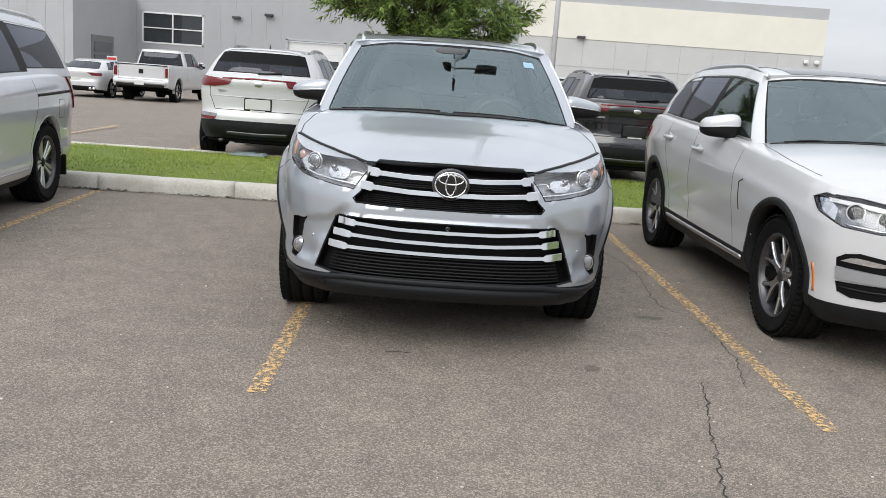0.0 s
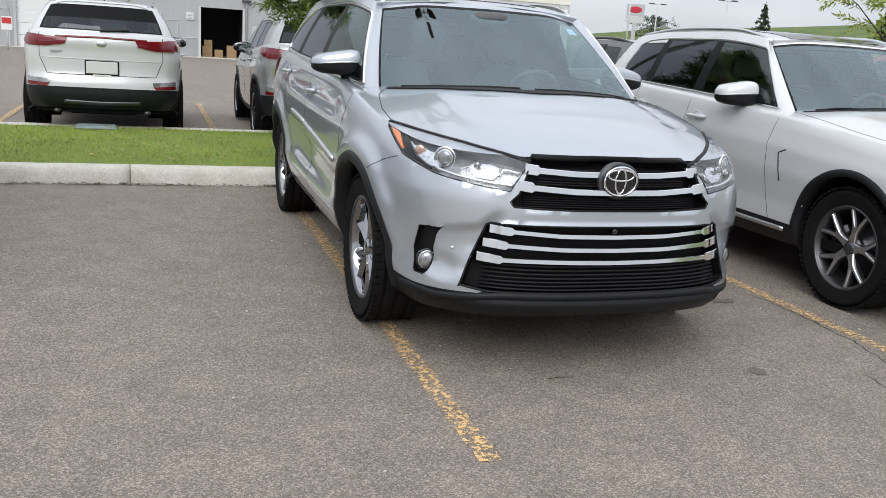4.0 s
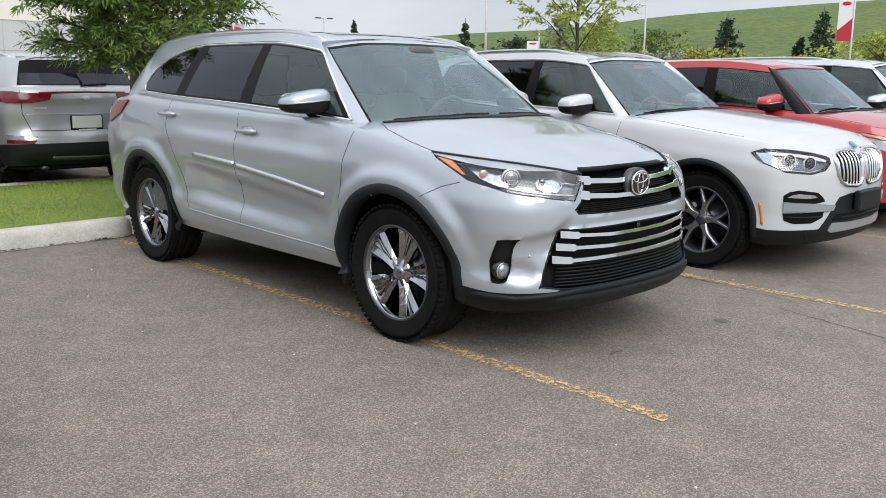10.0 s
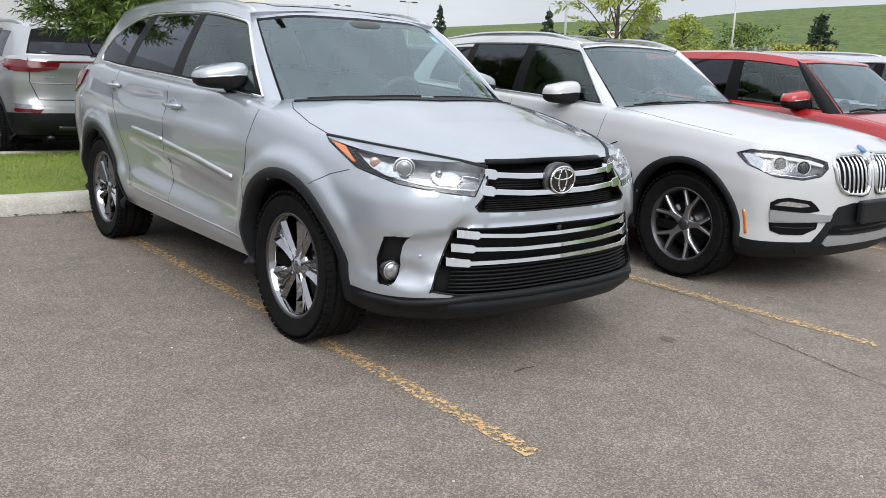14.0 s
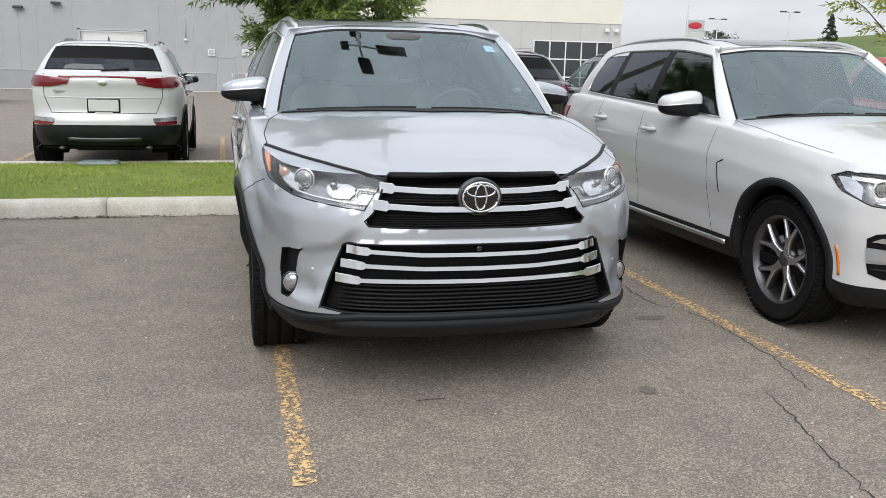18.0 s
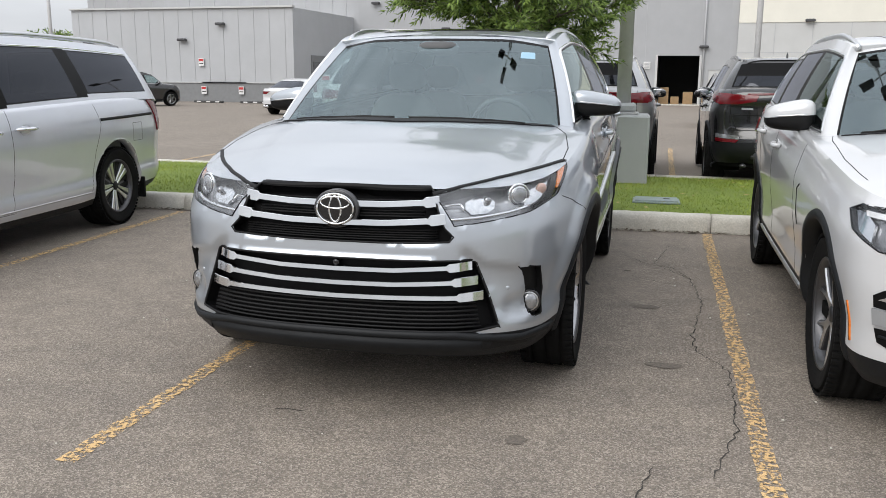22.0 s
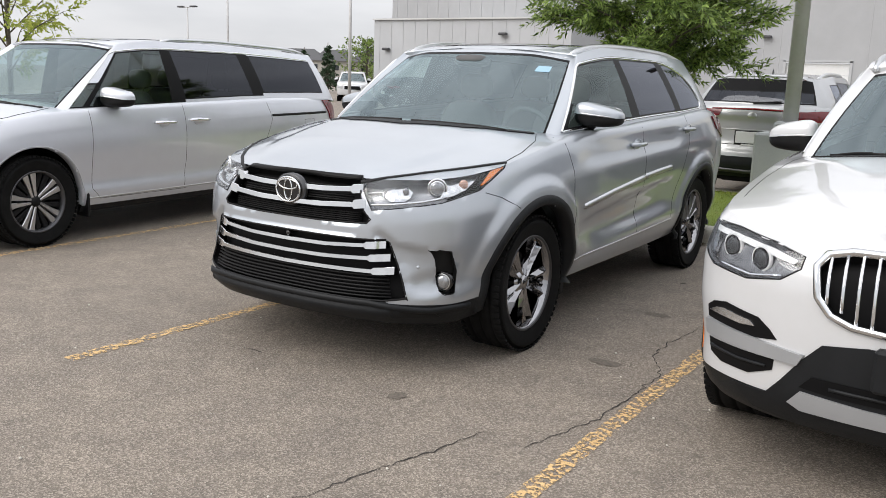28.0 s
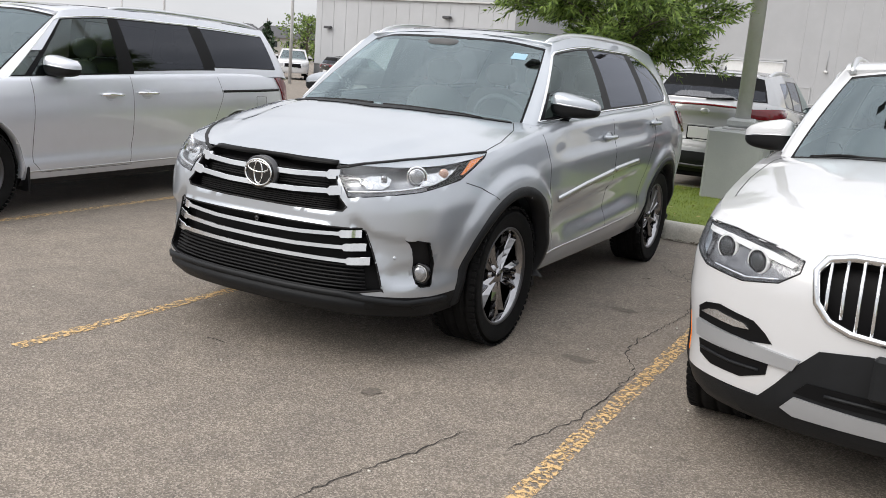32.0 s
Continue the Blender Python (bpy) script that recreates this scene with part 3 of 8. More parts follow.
    def arches(self, mat, inner=0.0, outer=0.055, proud=0.012, low=-0.16):
        sp = self.sp
        for yw in sp["axles"]:
            R = sp["arch"] + inner
            zc = sp["tyre"] + 0.015
            for s in (1, -1):
                arc = [(s * 1.2, yw + R * math.cos(a), zc + R * math.sin(a)) for a in np.linspace(-0.25, math.pi + 0.25, 40)]
                poly = arc + [(s * 1.2, yw - R * 0.97, -0.2), (s * 1.2, yw + R * 0.97, -0.2)]
                self.cut(poly, (-s, 0, 0), 0.75)
                V, F = [], []
                for a in np.linspace(-0.2, math.pi + 0.2, 49):
                    for k, (rr, pr) in enumerate(((R - 0.004, -0.07), (R - 0.004, proud - 0.004), (R + 0.01, proud), (R + outer - 0.01, proud), (R + outer, -0.003))):
                        y, z = yw + rr * math.cos(a), zc + rr * math.sin(a)
                        h, nn = self.cast((s * 1.2, y, max(z, sp["sill"] + 0.01)), (-s, 0, 0))
                        if abs(h.x) < 0.5 * sp["plan"][len(sp["plan"]) // 2][0]:
                            h, nn = Vector((s * 0.8, y, z)), Vector((s, 0, 0))
                        V.append((h.x + s * pr, y, z))
                for i in range(48):
                    for k in range(4):
                        F.append((i * 5 + k, i * 5 + k + 1, i * 5 + k + 6, i * 5 + k + 5))
                fixed(mesh_object("wheel_arch_trim", V, F, mat, self.root))
                v, f = lathe_data([(R + 0.01, -0.12), (R + 0.01, 0.22), (0.02, 0.22)], 40)
                v = [(s * (sp["track"] - p[0] - 0.08), p[1] + yw, p[2] + zc) for p in v]
                keepf = [q for q in f if all(v[i][2] > 0.22 for i in q)]
                mesh_object("wheel_well", v, keepf, UNDER, self.root)

    def finish(self, clad=None, roof_mat=None, house_mat=None, deck=True):
        sp = self.sp
        F = np.array(self.F)
        cen = self.V[F].mean(1)
        black = np.zeros(len(F), bool)
        if clad:
            black = np.array([clad(abs(c[0]), c[1], c[2], r) for c, r in zip(cen, self.row)])
        for nm, sel, mat in (("body_shell", ~black & ~self.dead, self.paint), ("lower_bumper_trim", black & ~self.dead, CLAD)):
            if sel.any():
                ids = np.unique(F[sel])
                mp = np.full(len(self.V), -1)
                mp[ids] = np.arange(len(ids))
                fixed(mesh_object(nm, self.V[ids], mp[F[sel]], mat, self.root))
        fixed(mesh_object("bonnet", self.DV, self.DF, self.paint, self.root))
        fixed(mesh_object("roof", self.RV, self.RF, roof_mat or self.paint, self.root))
        mats = {"frame": house_mat or self.paint, "frit": PILLARBLACK, "pillar": PILLARBLACK}
        names = {"frame": "pillar_frame", "frit": "window_seal", "pillar": "pillar_trim"}
        for q in range(len(sp["pillars"])):
            for sg in "+-":
                mats["pillar%d%s" % (q, sg)], names["pillar%d%s" % (q, sg)] = PILLARBLACK, "pillar_trim"
        for w in sp["windows"]:
            for sg in ("", "+", "-"):
                mats[w[0] + sg], names[w[0] + sg] = w[5], w[0]
        for key in sorted(set(self.GK)):
            fs = [f for f, k in zip(self.GF, self.GK) if k == key]
            ids = sorted({i for f in fs for i in f})
            mp = {q: i for i, q in enumerate(ids)}
            fixed(mesh_object(names[key], [self.GV[i] for i in ids], [tuple(mp[i] for i in f) for f in fs], mats[key], self.root))
        # floor pan and inner lining
        fl = [(b[0] * 0.90, 0.12 + b[1] * (1 - 0.24 / sp["plan"][-1][1]), sp["sill"] + 0.03) for b in self.base[::4]]
        ring = fl + [(-p[0], p[1], p[2]) for p in fl[-2:0:-1]]
        mesh_object("floor_pan", ring + [(p[0], p[1], p[2] + 0.06) for p in ring],
                    [tuple(range(len(ring)))[::-1], tuple(range(len(ring), 2 * len(ring)))] + [(i, (i + 1) % len(ring), len(ring) + (i + 1) % len(ring), len(ring) + i) for i in range(len(ring))], UNDER, self.root, smooth=False)

    def cabin(self, seat=SEAT, rows=(2.05, 3.0), dash=True):
        """Dashboard, wheel and seats, seen through the glass."""
        sp = self.sp
        c, W = sp["cowl"], sp["plan"][len(sp["plan"]) // 2][0]
        zb = sp["belt"]
        if dash:
            v, f = ellipsoid_data((0, c + 0.44, zb - 0.16), (W * 0.80, 0.36, 0.17), 0.6)
            mesh_object("dashboard", v, f, DASH, self.root)
            x0 = W * 0.38
            v, f = tube_data([(x0 + 0.18 * math.cos(a), c + 0.86 - 0.08 * math.sin(a), zb - 0.06 + 0.17 * math.sin(a)) for a in np.linspace(0, 2 * math.pi, 24, endpoint=False)], 0.016, 6, closed=True)
            v2, f2 = ellipsoid_data((x0, c + 0.84, zb - 0.07), (0.16, 0.03, 0.035))
            V, Fs = merge((v, f), (v2, f2))
            mesh_object("steering_wheel", V, Fs, DASH, self.root)
        for r in rows:
            for x in (-0.40 * W, 0.40 * W):
                v, f = merge(ellipsoid_data((x, r, sp["sill"] + 0.28), (0.25, 0.30, 0.13), 0.6), ellipsoid_data((x, r + 0.32, sp["sill"] + 0.62), (0.245, 0.10, 0.36), 0.6))
                mesh_object("seat", v, f, seat, self.root)
                v, f = merge(ellipsoid_data((x, r + 0.40, sp["sill"] + 1.08), (0.13, 0.055, 0.09), 0.7), tube_data([(x - 0.05, r + 0.38, sp["sill"] + 0.9), (x - 0.05, r + 0.40, sp["sill"] + 1.05)], 0.007), tube_data([(x + 0.05, r + 0.38, sp["sill"] + 0.9), (x + 0.05, r + 0.40, sp["sill"] + 1.05)], 0.007))
                mesh_object("headrest", v, f, seat, self.root)
        top = [(x * 0.97, y, z - 0.03) for x, y, z in self.RV]
        mesh_object("headliner", top, self.RF, LINING, self.root)
        # inner door panels
        for s in (1, -1):
            y0, y1 = c + 0.45, min(sp["plan"][-1][1] - 0.7, c + 3.2)
            V = [(s * (W - 0.09), y0, sp["sill"] + 0.1), (s * (W - 0.09), y1, sp["sill"] + 0.1), (s * (W - 0.11), y1, zb + 0.02), (s * (W - 0.11), y0, zb - 0.02)]
            mesh_object("door_lining", V, [(0, 1, 2, 3)], DASH, self.root)

    def mirror(self, y, z, reach, mat=None, size=(0.125, 0.085, 0.075), low=-0.02):
        for s in (1, -1):
            W = self.cast((s * 2, y, z - 0.06), (-s, 0, 0))[0].x * s
            cx = s * (reach - size[0])
            root = new("side_mirror")
            root.parent = self.root
            v, f = ellipsoid_data((0, 0, 0), size, 0.62, 28, 16)
            up = [q for q in f if sum(v[i][2] for i in q) / 4 > size[2] * low]
            lo = [q for q in f if q not in up]
            sh = lambda p: (cx + p[0], y + p[1] + 0.25 * (p[0] * s), z - 0.012 * p[0] * s / size[0] + p[2] * (1 - 0.22 * (p[0] * s) / size[0]))
            mesh_object("mirror_cap", [sh(p) for p in v], up, mat or self.paint, root)
            mesh_object("mirror_base", [sh((p[0] * 0.985, p[1] * 0.985, p[2])) for p in v], lo, BLACK, root)
            tube("mirror_arm", [(s * (W - 0.05), y + 0.02, z - 0.07), (s * (W + 0.02), y + 0.01, z - 0.065), (cx - s * size[0] * 0.3, y, z - 0.05)], [0.05, 0.04, 0.032], BLACK, root, flat=0.55)
            tube("mirror_strip", [sh((k * size[0] * 0.98 * s, -size[1] * math.sqrt(max(0.0, 1 - abs(k) ** 3.2)), size[2] * 0.06)) for k in np.linspace(-0.7, 0.97, 12)], 0.005, SATIN, root, n=6)
            V, F = ellipsoid_data((cx, y + size[1] * 0.92, z), (size[0] * 0.86, 0.012, size[2] * 0.8), 0.6)
            mesh_object("mirror_glass", V, F, HYPERCHROME, root)

    def handles(self, spots, mat=CHROME, length=0.2):
        for s in (1, -1):
            for y, z in spots:
                h, n = self.cast((s * 2, y, z), (-s, 0, 0))
                V, F = ellipsoid_data((h.x - s * 0.004, y, z), (0.012, length * 0.30, 0.032), 0.9)
                mesh_object("handle_cup", V, F, self.paint if mat is CHROME else mat, self.root)
                tube("handle_cup_edge", [(h.x + s * 0.004, y + 0.066 * math.cos(a), z + 0.042 * math.sin(a)) for a in np.linspace(0, 2 * math.pi, 22, endpoint=False)], 0.003, self.paint, self.root, n=6, closed=True)
                V, F = tube_data([(h.x + s * o, y + k * length / 2, z + 0.008) for k, o in ((-1, 0.0), (-0.9, 0.026), (-0.4, 0.036), (0.4, 0.036), (0.9, 0.026), (1, 0.0))], 0.014, 8, 1.0)
                fixed(mesh_object("door_handle", V, F, mat, self.root))

    def wheels(self, kind):
        sp = self.sp
        for y in sp["axles"]:
            for s in (1, -1):
                w = wheel(kind, sp["tyre"], sp.get("rim", 0.255), s)
                w.parent = self.root
                w.matrix_basis = pose(s * sp["track"], y, sp["tyre"], RNG.uniform(0, 360), 0, 0) if s > 0 else pose(s * sp["track"], y, sp["tyre"], RNG.uniform(0, 360), 0, 180)

    def disc(self, name, c, r, mat, d=(0, 1, 0), depth=0.03, parent=None, dome=0.01, squash=1.0, label=""):
        """A round lamp or badge facing along -d."""
        prof = [(r, -depth), (r, 0.0), (r * 0.94, dome * 0.25), (r * 0.7, dome * 0.7), (r * 0.35, dome * 0.95), (0.0005, dome)]
        v, f = lathe_data([(a, b) for a, b in prof], 28, "z")
        q = Vector((0, 0, 1)).rotation_difference(-Vector(d).normalized())
        V = [Vector(c) + q @ Vector(p) for p in v]
        V = [Vector((p.x, p.y, c[2] + (p.z - c[2]) * squash)) for p in V]
        return fixed(mesh_object(name, V, f, mat, parent or self.root, label))

    def place(self, x, y, angle, z=0.0):
        self.root.matrix_basis = pose(x, y, z, 0, 0, angle)
        return self.root


RNG = random.Random(7)
WHEELS = {}


def blade(stations, xf, depth=0.035):
    """A spoke: (radius, left, right) stations with a chamfered face; xf gives the face's depth by radius."""
    V, F = [], []
    for r, a, b in stations:
        x = xf(r)
        c = min(0.005, (b - a) * 0.25)
        for t, dx in ((a, -depth), (a, -0.006), (a + c, 0.0), (b - c, 0.0), (b, -0.006), (b, -depth)):
            V.append((x + dx, t, r))
    n = len(stations)
    for i in range(n - 1):
        for k in range(5):
            F.append((i * 6 + k, i * 6 + k + 1, i * 6 + k + 7, i * 6 + k + 6))
    F += [tuple(range(6)), tuple((n - 1) * 6 + k for k in range(6))[::-1]]
    return V, F


def ridged(stations, xf, depth=0.03, fall=(0.012, 0.016), at=0.5):
    """A spoke with a sharp ridge along it and a slope to either side."""
    V, F = [], []
    for r, a, b in stations:
        x = xf(r)
        k = a + (b - a) * at
        for t, dx in ((a, -depth), (a, -fall[0]), (k, 0.0), (b, -fall[1]), (b, -depth)):
            V.append((x + dx, t, r))
    n = len(stations)
    for i in range(n - 1):
        for k in range(4):
            F.append((i * 5 + k, i * 5 + k + 1, i * 5 + k + 6, i * 5 + k + 5))
    F += [tuple(range(5)), tuple((n - 1) * 5 + k for k in range(5))[::-1]]
    return V, F


def turned(data, a):
    c, s = math.cos(a), math.sin(a)
    return [(x, y * c - z * s, y * s + z * c) for x, y, z in data[0]], data[1]


def wheel(kind, R, rim, side):
    """Tyre, rim, spokes, hub and brake; the outer face looks along +x."""
    key = (kind, R, rim)
    root = new("wheel")
    if key not in WHEELS:
        w = 0.118
        prof = [(rim - 0.012, -w * 0.86), (rim + 0.02, -w * 0.98), ((R + rim) / 2, -w * 1.05), (R - 0.03, -w * 0.99), (R - 0.008, -w * 0.85)]
        for g in (-0.55, 0.0, 0.55):
            prof += [(R - 0.001, (g - 0.22) * w), (R, (g - 0.07) * w), (R - 0.009, (g - 0.05) * w), (R - 0.009, (g + 0.05) * w), (R, (g + 0.07) * w), (R - 0.001, (g + 0.22) * w)]
        prof += [(R - 0.008, w * 0.85), (R - 0.03, w * 0.99), ((R + rim) / 2 + 0.03, w * 1.05), ((R + rim) / 2 + 0.026, w * 1.066), ((R + rim) / 2 + 0.012, w * 1.066), ((R + rim) / 2 + 0.008, w * 1.055), (rim + 0.02, w * 1.0), (rim + 0.004, w * 0.93), (rim - 0.012, w * 0.84)]
        tv, tf = lathe_data(prof, 72)
        # shoulder blocks
        blocks = []
        for k in range(64):
            for sg in (-1, 1):
                v, f = box_data((sg * w * 0.86, 0, R - 0.0055), (w * 0.34, 0.022, 0.012))
                blocks.append(turned((v, f), 2 * math.pi * (k + (0.25 if sg > 0 else 0.0)) / 64))
        bv, bf = lathe_data([(rim, w * 0.86), (rim - 0.006, w * 0.9), (rim - 0.016, w * 0.84), (rim - 0.022, w * 0.4), (rim - 0.03, -w * 0.8)], 64)
        face = {"chrome": lambda r: 0.078 + 0.012 * (r / rim) ** 2, "y": lambda r: 0.07 + 0.022 * (r / rim), "twin": lambda r: 0.082, "ten": lambda r: 0.075 + 0.015 * (r / rim)}[kind]
        r1 = rim - 0.006
        main, dark = [], []
        for k in range(5):
            a = 2 * math.pi * k / 5
            if kind == "chrome":
                for m in (-1, 1):
                    st = [(0.040, 0.000, 0.030), (0.085, 0.001, 0.040), (0.13, 0.003, 0.054), (0.175, 0.007, 0.072), (0.21, 0.014, 0.086), (r1 - 0.01, 0.032, 0.100), (r1, 0.036, 0.104)]
                    st = [(r, min(m * p, m * q), max(m * p, m * q)) for r, p, q in st]
                    main.append(turned(ridged(st, face, 0.035, (0.026, 0.018) if m > 0 else (0.018, 0.026), 0.6 if m > 0 else 0.4), a))
                    st = [(0.10, 0.001, 0.007), (0.17, 0.001, 0.012), (r1 * 0.94, 0.002, 0.030)]
                    main.append(turned(ridged([(r, min(m * p, m * q), max(m * p, m * q)) for r, p, q in st], lambda r: face(r) - 0.014, 0.02, (0.008, 0.004) if m > 0 else (0.004, 0.008)), a))
                main.append(turned(blade([(0.05, -0.02, 0.02), (r1, -0.05, 0.05)], lambda r: face(r) - 0.024, 0.015), a))
            elif kind == "y":
                for grow, drop, out in ((0.0, 0.0, main), (0.007, 0.007, dark)):
                    low = lambda r, q=drop: face(r) - q
                    out.append(turned(blade([(0.04, -0.028 - grow, 0.028 + grow), (0.085, -0.020 - grow, 0.020 + grow), (0.135, -0.024 - grow, 0.024 + grow)], low), a))
                    for m in (-1, 1):
                        st = [(0.118, -0.002, 0.024), (0.145, 0.010, 0.034), (0.19, 0.034, 0.055), (r1, 0.064, 0.088)]
                        out.append(turned(blade([(r, min(m * p - grow, m * q + grow) if m > 0 else m * q - grow, max(m * p, m * q) + grow) for r, p, q in st], low), a))
            elif kind == "ten":
                for m in (-1, 1):
                    st = [(0.04, 0.005, 0.024), (0.14, 0.008, 0.042), (r1, 0.010, 0.066)]
                    main.append(turned(blade([(r, min(m * p, m * q), max(m * p, m * q)) for r, p, q in st], face), a))
                    st = [(0.04, 0.004, 0.03), (r1, 0.01, 0.06)]
                    dark.append(turned(blade([(r, min(m * p, m * q), max(m * p, m * q)) for r, p, q in st], lambda r: face(r) - 0.014), a + math.pi / 5))
            else:
                for m in (-1, 1):
                    st = [(0.04, 0.004, 0.022), (0.15, 0.014, 0.036), (r1, 0.028, 0.06)]
                    main.append(turned(blade([(r, min(m * p, m * q), max(m * p, m * q)) for r, p, q in st], face), a))
        lugs = []
        for k in range(5):
            v, f = lathe_data([(0.011, 0.04), (0.011, 0.068), (0.0005, 0.07)], 8)
            a = 2 * math.pi * (k + 0.5) / 5
            lugs.append(([(x, y + 0.055 * math.cos(a), z + 0.055 * math.sin(a)) for x, y, z in v], f))
        hub = lathe_data([(0.075, 0.03), (0.075, face(0.05) - 0.012), (0.045, face(0.04) - 0.006), (0.036, face(0.0) + 0.004), (0.033, face(0.0) + 0.009), (0.0005, face(0.0) + 0.010)], 28)
        lip = lathe_data([(rim + 0.004, w * 0.90), (rim - 0.002, w * 0.96), (rim - 0.010, w * 0.92), (rim - 0.014, w * 0.80)], 64)
        disc = lathe_data([(0.17, -0.02), (0.17, -0.005), (0.08, -0.005), (0.08, 0.02), (0.0005, 0.02)], 36)
        cal = box_data((0.01, 0.13, 0.06), (0.07, 0.07, 0.15), 0.015)
        back = lathe_data([(rim - 0.025, -0.07), (0.0005, -0.07)], 36)
        face_mat, dark_mat = {"chrome": (HYPERCHROME, GUNMETAL), "y": (MACHINED, GUNMETAL), "ten": (MACHINED, BLACK), "twin": (SATIN, BLACK)}[kind]
        made = []
        for nm, data, mat in (("tyre", (tv, tf), RUBBER), ("tyre_tread", merge(*blocks), RUBBER), ("rim", (bv, bf), HYPERCHROME if kind == "chrome" else (GUNMETAL if kind != "twin" else BLACK)), ("dust_shield", back, UNDER), *((("spoke", merge(*main[i * len(main) // 5:(i + 1) * len(main) // 5]), face_mat) for i in range(5))), ("rim_lip", lip, SATIN if kind == "twin" else GUNMETAL), ("hub_cap", hub, face_mat if kind == "chrome" else dark_mat), *((("wheel_nut", q, SATIN) for q in lugs)), ("brake_disc", disc, GUNMETAL), ("brake_caliper", cal, GUNMETAL)) + (tuple(("spoke_backing", merge(*dark[i * len(dark) // 5:(i + 1) * len(dark) // 5]), dark_mat) for i in range(5)) if dark else ()):
            ob = fixed(mesh_object(nm, *data, mat, root, smooth=nm not in ("spoke", "spoke_backing", "brake_caliper", "tyre_tread")))
            if nm == "tyre_tread":
                ob["kind"] = "stuff"
            made.append((nm, ob.data))
        WHEELS[key] = made
    else:
        for nm, me in WHEELS[key]:
            ob = new(nm, me)
            ob.parent = root
            if nm == "tyre_tread":
                ob["kind"] = "stuff"
    return root


# ---- ground, markings and grass ----
def surface_material(name, fine, coarse, rough, bump, chips=None, span=(0.36, 0.66), mid=None, stones=None):
    """Two noises, at grain and at patch size; fine and coarse are (scale, dark colour, light colour)."""
    m = bpy.data.materials.new(name)
    m.use_nodes = True
    n, l = m.node_tree.nodes, m.node_tree.links
    b = n["Principled BSDF"]
    b.inputs["Roughness"].default_value = rough
    co = n.new("ShaderNodeTexCoord")

    def layer(scale, c0, c1, lo, hi, detail=4.0):
        t = n.new("ShaderNodeTexNoise")
        t.inputs["Scale"].default_value, t.inputs["Detail"].default_value, t.inputs["Roughness"].default_value = scale, detail, 0.7
        r = n.new("ShaderNodeValToRGB")
        r.color_ramp.elements[0].position, r.color_ramp.elements[0].color = lo, (*c0, 1)
        r.color_ramp.elements[1].position, r.color_ramp.elements[1].color = hi, (*c1, 1)
        l.new(co.outputs["Object"], t.inputs["Vector"])
        l.new(t.outputs["Fac"], r.inputs["Fac"])
        return t, r

    if stones:
        vo, sp_, rf = n.new("ShaderNodeTexVoronoi"), n.new("ShaderNodeSeparateColor"), n.new("ShaderNodeValToRGB")
        vo.inputs["Scale"].default_value = fine[0]
        e = rf.color_ramp.elements
        e[0].position, e[0].color = 0.05, (*fine[1], 1)
        e[1].position, e[1].color = 0.99, (*stones, 1)
        mid_ = e.new(0.6)
        mid_.color = (*fine[2], 1)
        l.new(co.outputs["Object"], vo.inputs["Vector"])
        l.new(vo.outputs["Color"], sp_.inputs[0])
        l.new(sp_.outputs[0], rf.inputs["Fac"])
        tf = vo
    else:
        tf, rf = layer(fine[0], fine[1], fine[2], span[0], span[1], 2.0)
    tc, rc = layer(coarse[0], coarse[1], coarse[2], 0.3, 0.7, 5.0)
    if chips:
        tv, rv = layer(chips[0], (0, 0, 0), (1, 1, 1), chips[1], chips[1] + 0.05, 1.0)
        cm = n.new("ShaderNodeMix")
        cm.data_type = "RGBA"
        cm.inputs[7].default_value = (*chips[2], 1)
        l.new(rv.outputs["Color"], cm.inputs[0])
        l.new(rf.outputs["Color"], cm.inputs[6])
        rf = cm
    mx = n.new("ShaderNodeMix")
    mx.data_type, mx.blend_type = "RGBA", "MULTIPLY"
    mx.inputs[0].default_value = 1.0
    l.new(rf.outputs[2] if chips else rf.outputs["Color"], mx.inputs[6])
    l.new(rc.outputs["Color"], mx.inputs[7])
    if mid:
        tm, rm = layer(mid[0], mid[1], mid[2], 0.35, 0.65, 6.0)
        m2 = n.new("ShaderNodeMix")
        m2.data_type, m2.blend_type = "RGBA", "MULTIPLY"
        m2.inputs[0].default_value = 1.0
        l.new(mx.outputs[2], m2.inputs[6])
        l.new(rm.outputs["Color"], m2.inputs[7])
        mx = m2
    l.new(mx.outputs[2], b.inputs["Base Color"])
    bp = n.new("ShaderNodeBump")
    bp.inputs["Strength"].default_value, bp.inputs["Distance"].default_value = bump, 0.006
    l.new(tf.outputs["Distance" if stones else "Fac"], bp.inputs["Height"])
    l.new(bp.outputs["Normal"], b.inputs["Normal"])
    return m


ASPHALT = surface_material("asphalt", (175.0, (0.1365, 0.117, 0.0965), (0.225, 0.1925, 0.159)), (0.5, (0.87, 0.87, 0.87), (1.05, 1.04, 1.03)), 0.85, 0.35, (75.0, 0.73, (0.42, 0.39, 0.35)), mid=(4.0, (0.87, 0.87, 0.88), (1.06, 1.06, 1.05)), stones=(0.385, 0.335, 0.285))
CONCRETE = surface_material("concrete", (70.0, (0.54, 0.525, 0.475), (0.70, 0.675, 0.615)), (2.5, (0.72, 0.70, 0.66), (1.0, 1.0, 1.0)), 0.85, 0.25)
POLEBASE = surface_material("painted_concrete", (90.0, (0.36, 0.375, 0.37), (0.43, 0.445, 0.44)), (3.0, (0.88, 0.88, 0.88), (1.0, 1.0, 1.0)), 0.6, 0.15)
SOIL = surface_material("turf", (60.0, (0.095, 0.14, 0.022), (0.23, 0.29, 0.05)), (1.3, (0.7, 0.75, 0.6), (1.1, 1.1, 1.0)), 0.9, 0.6)
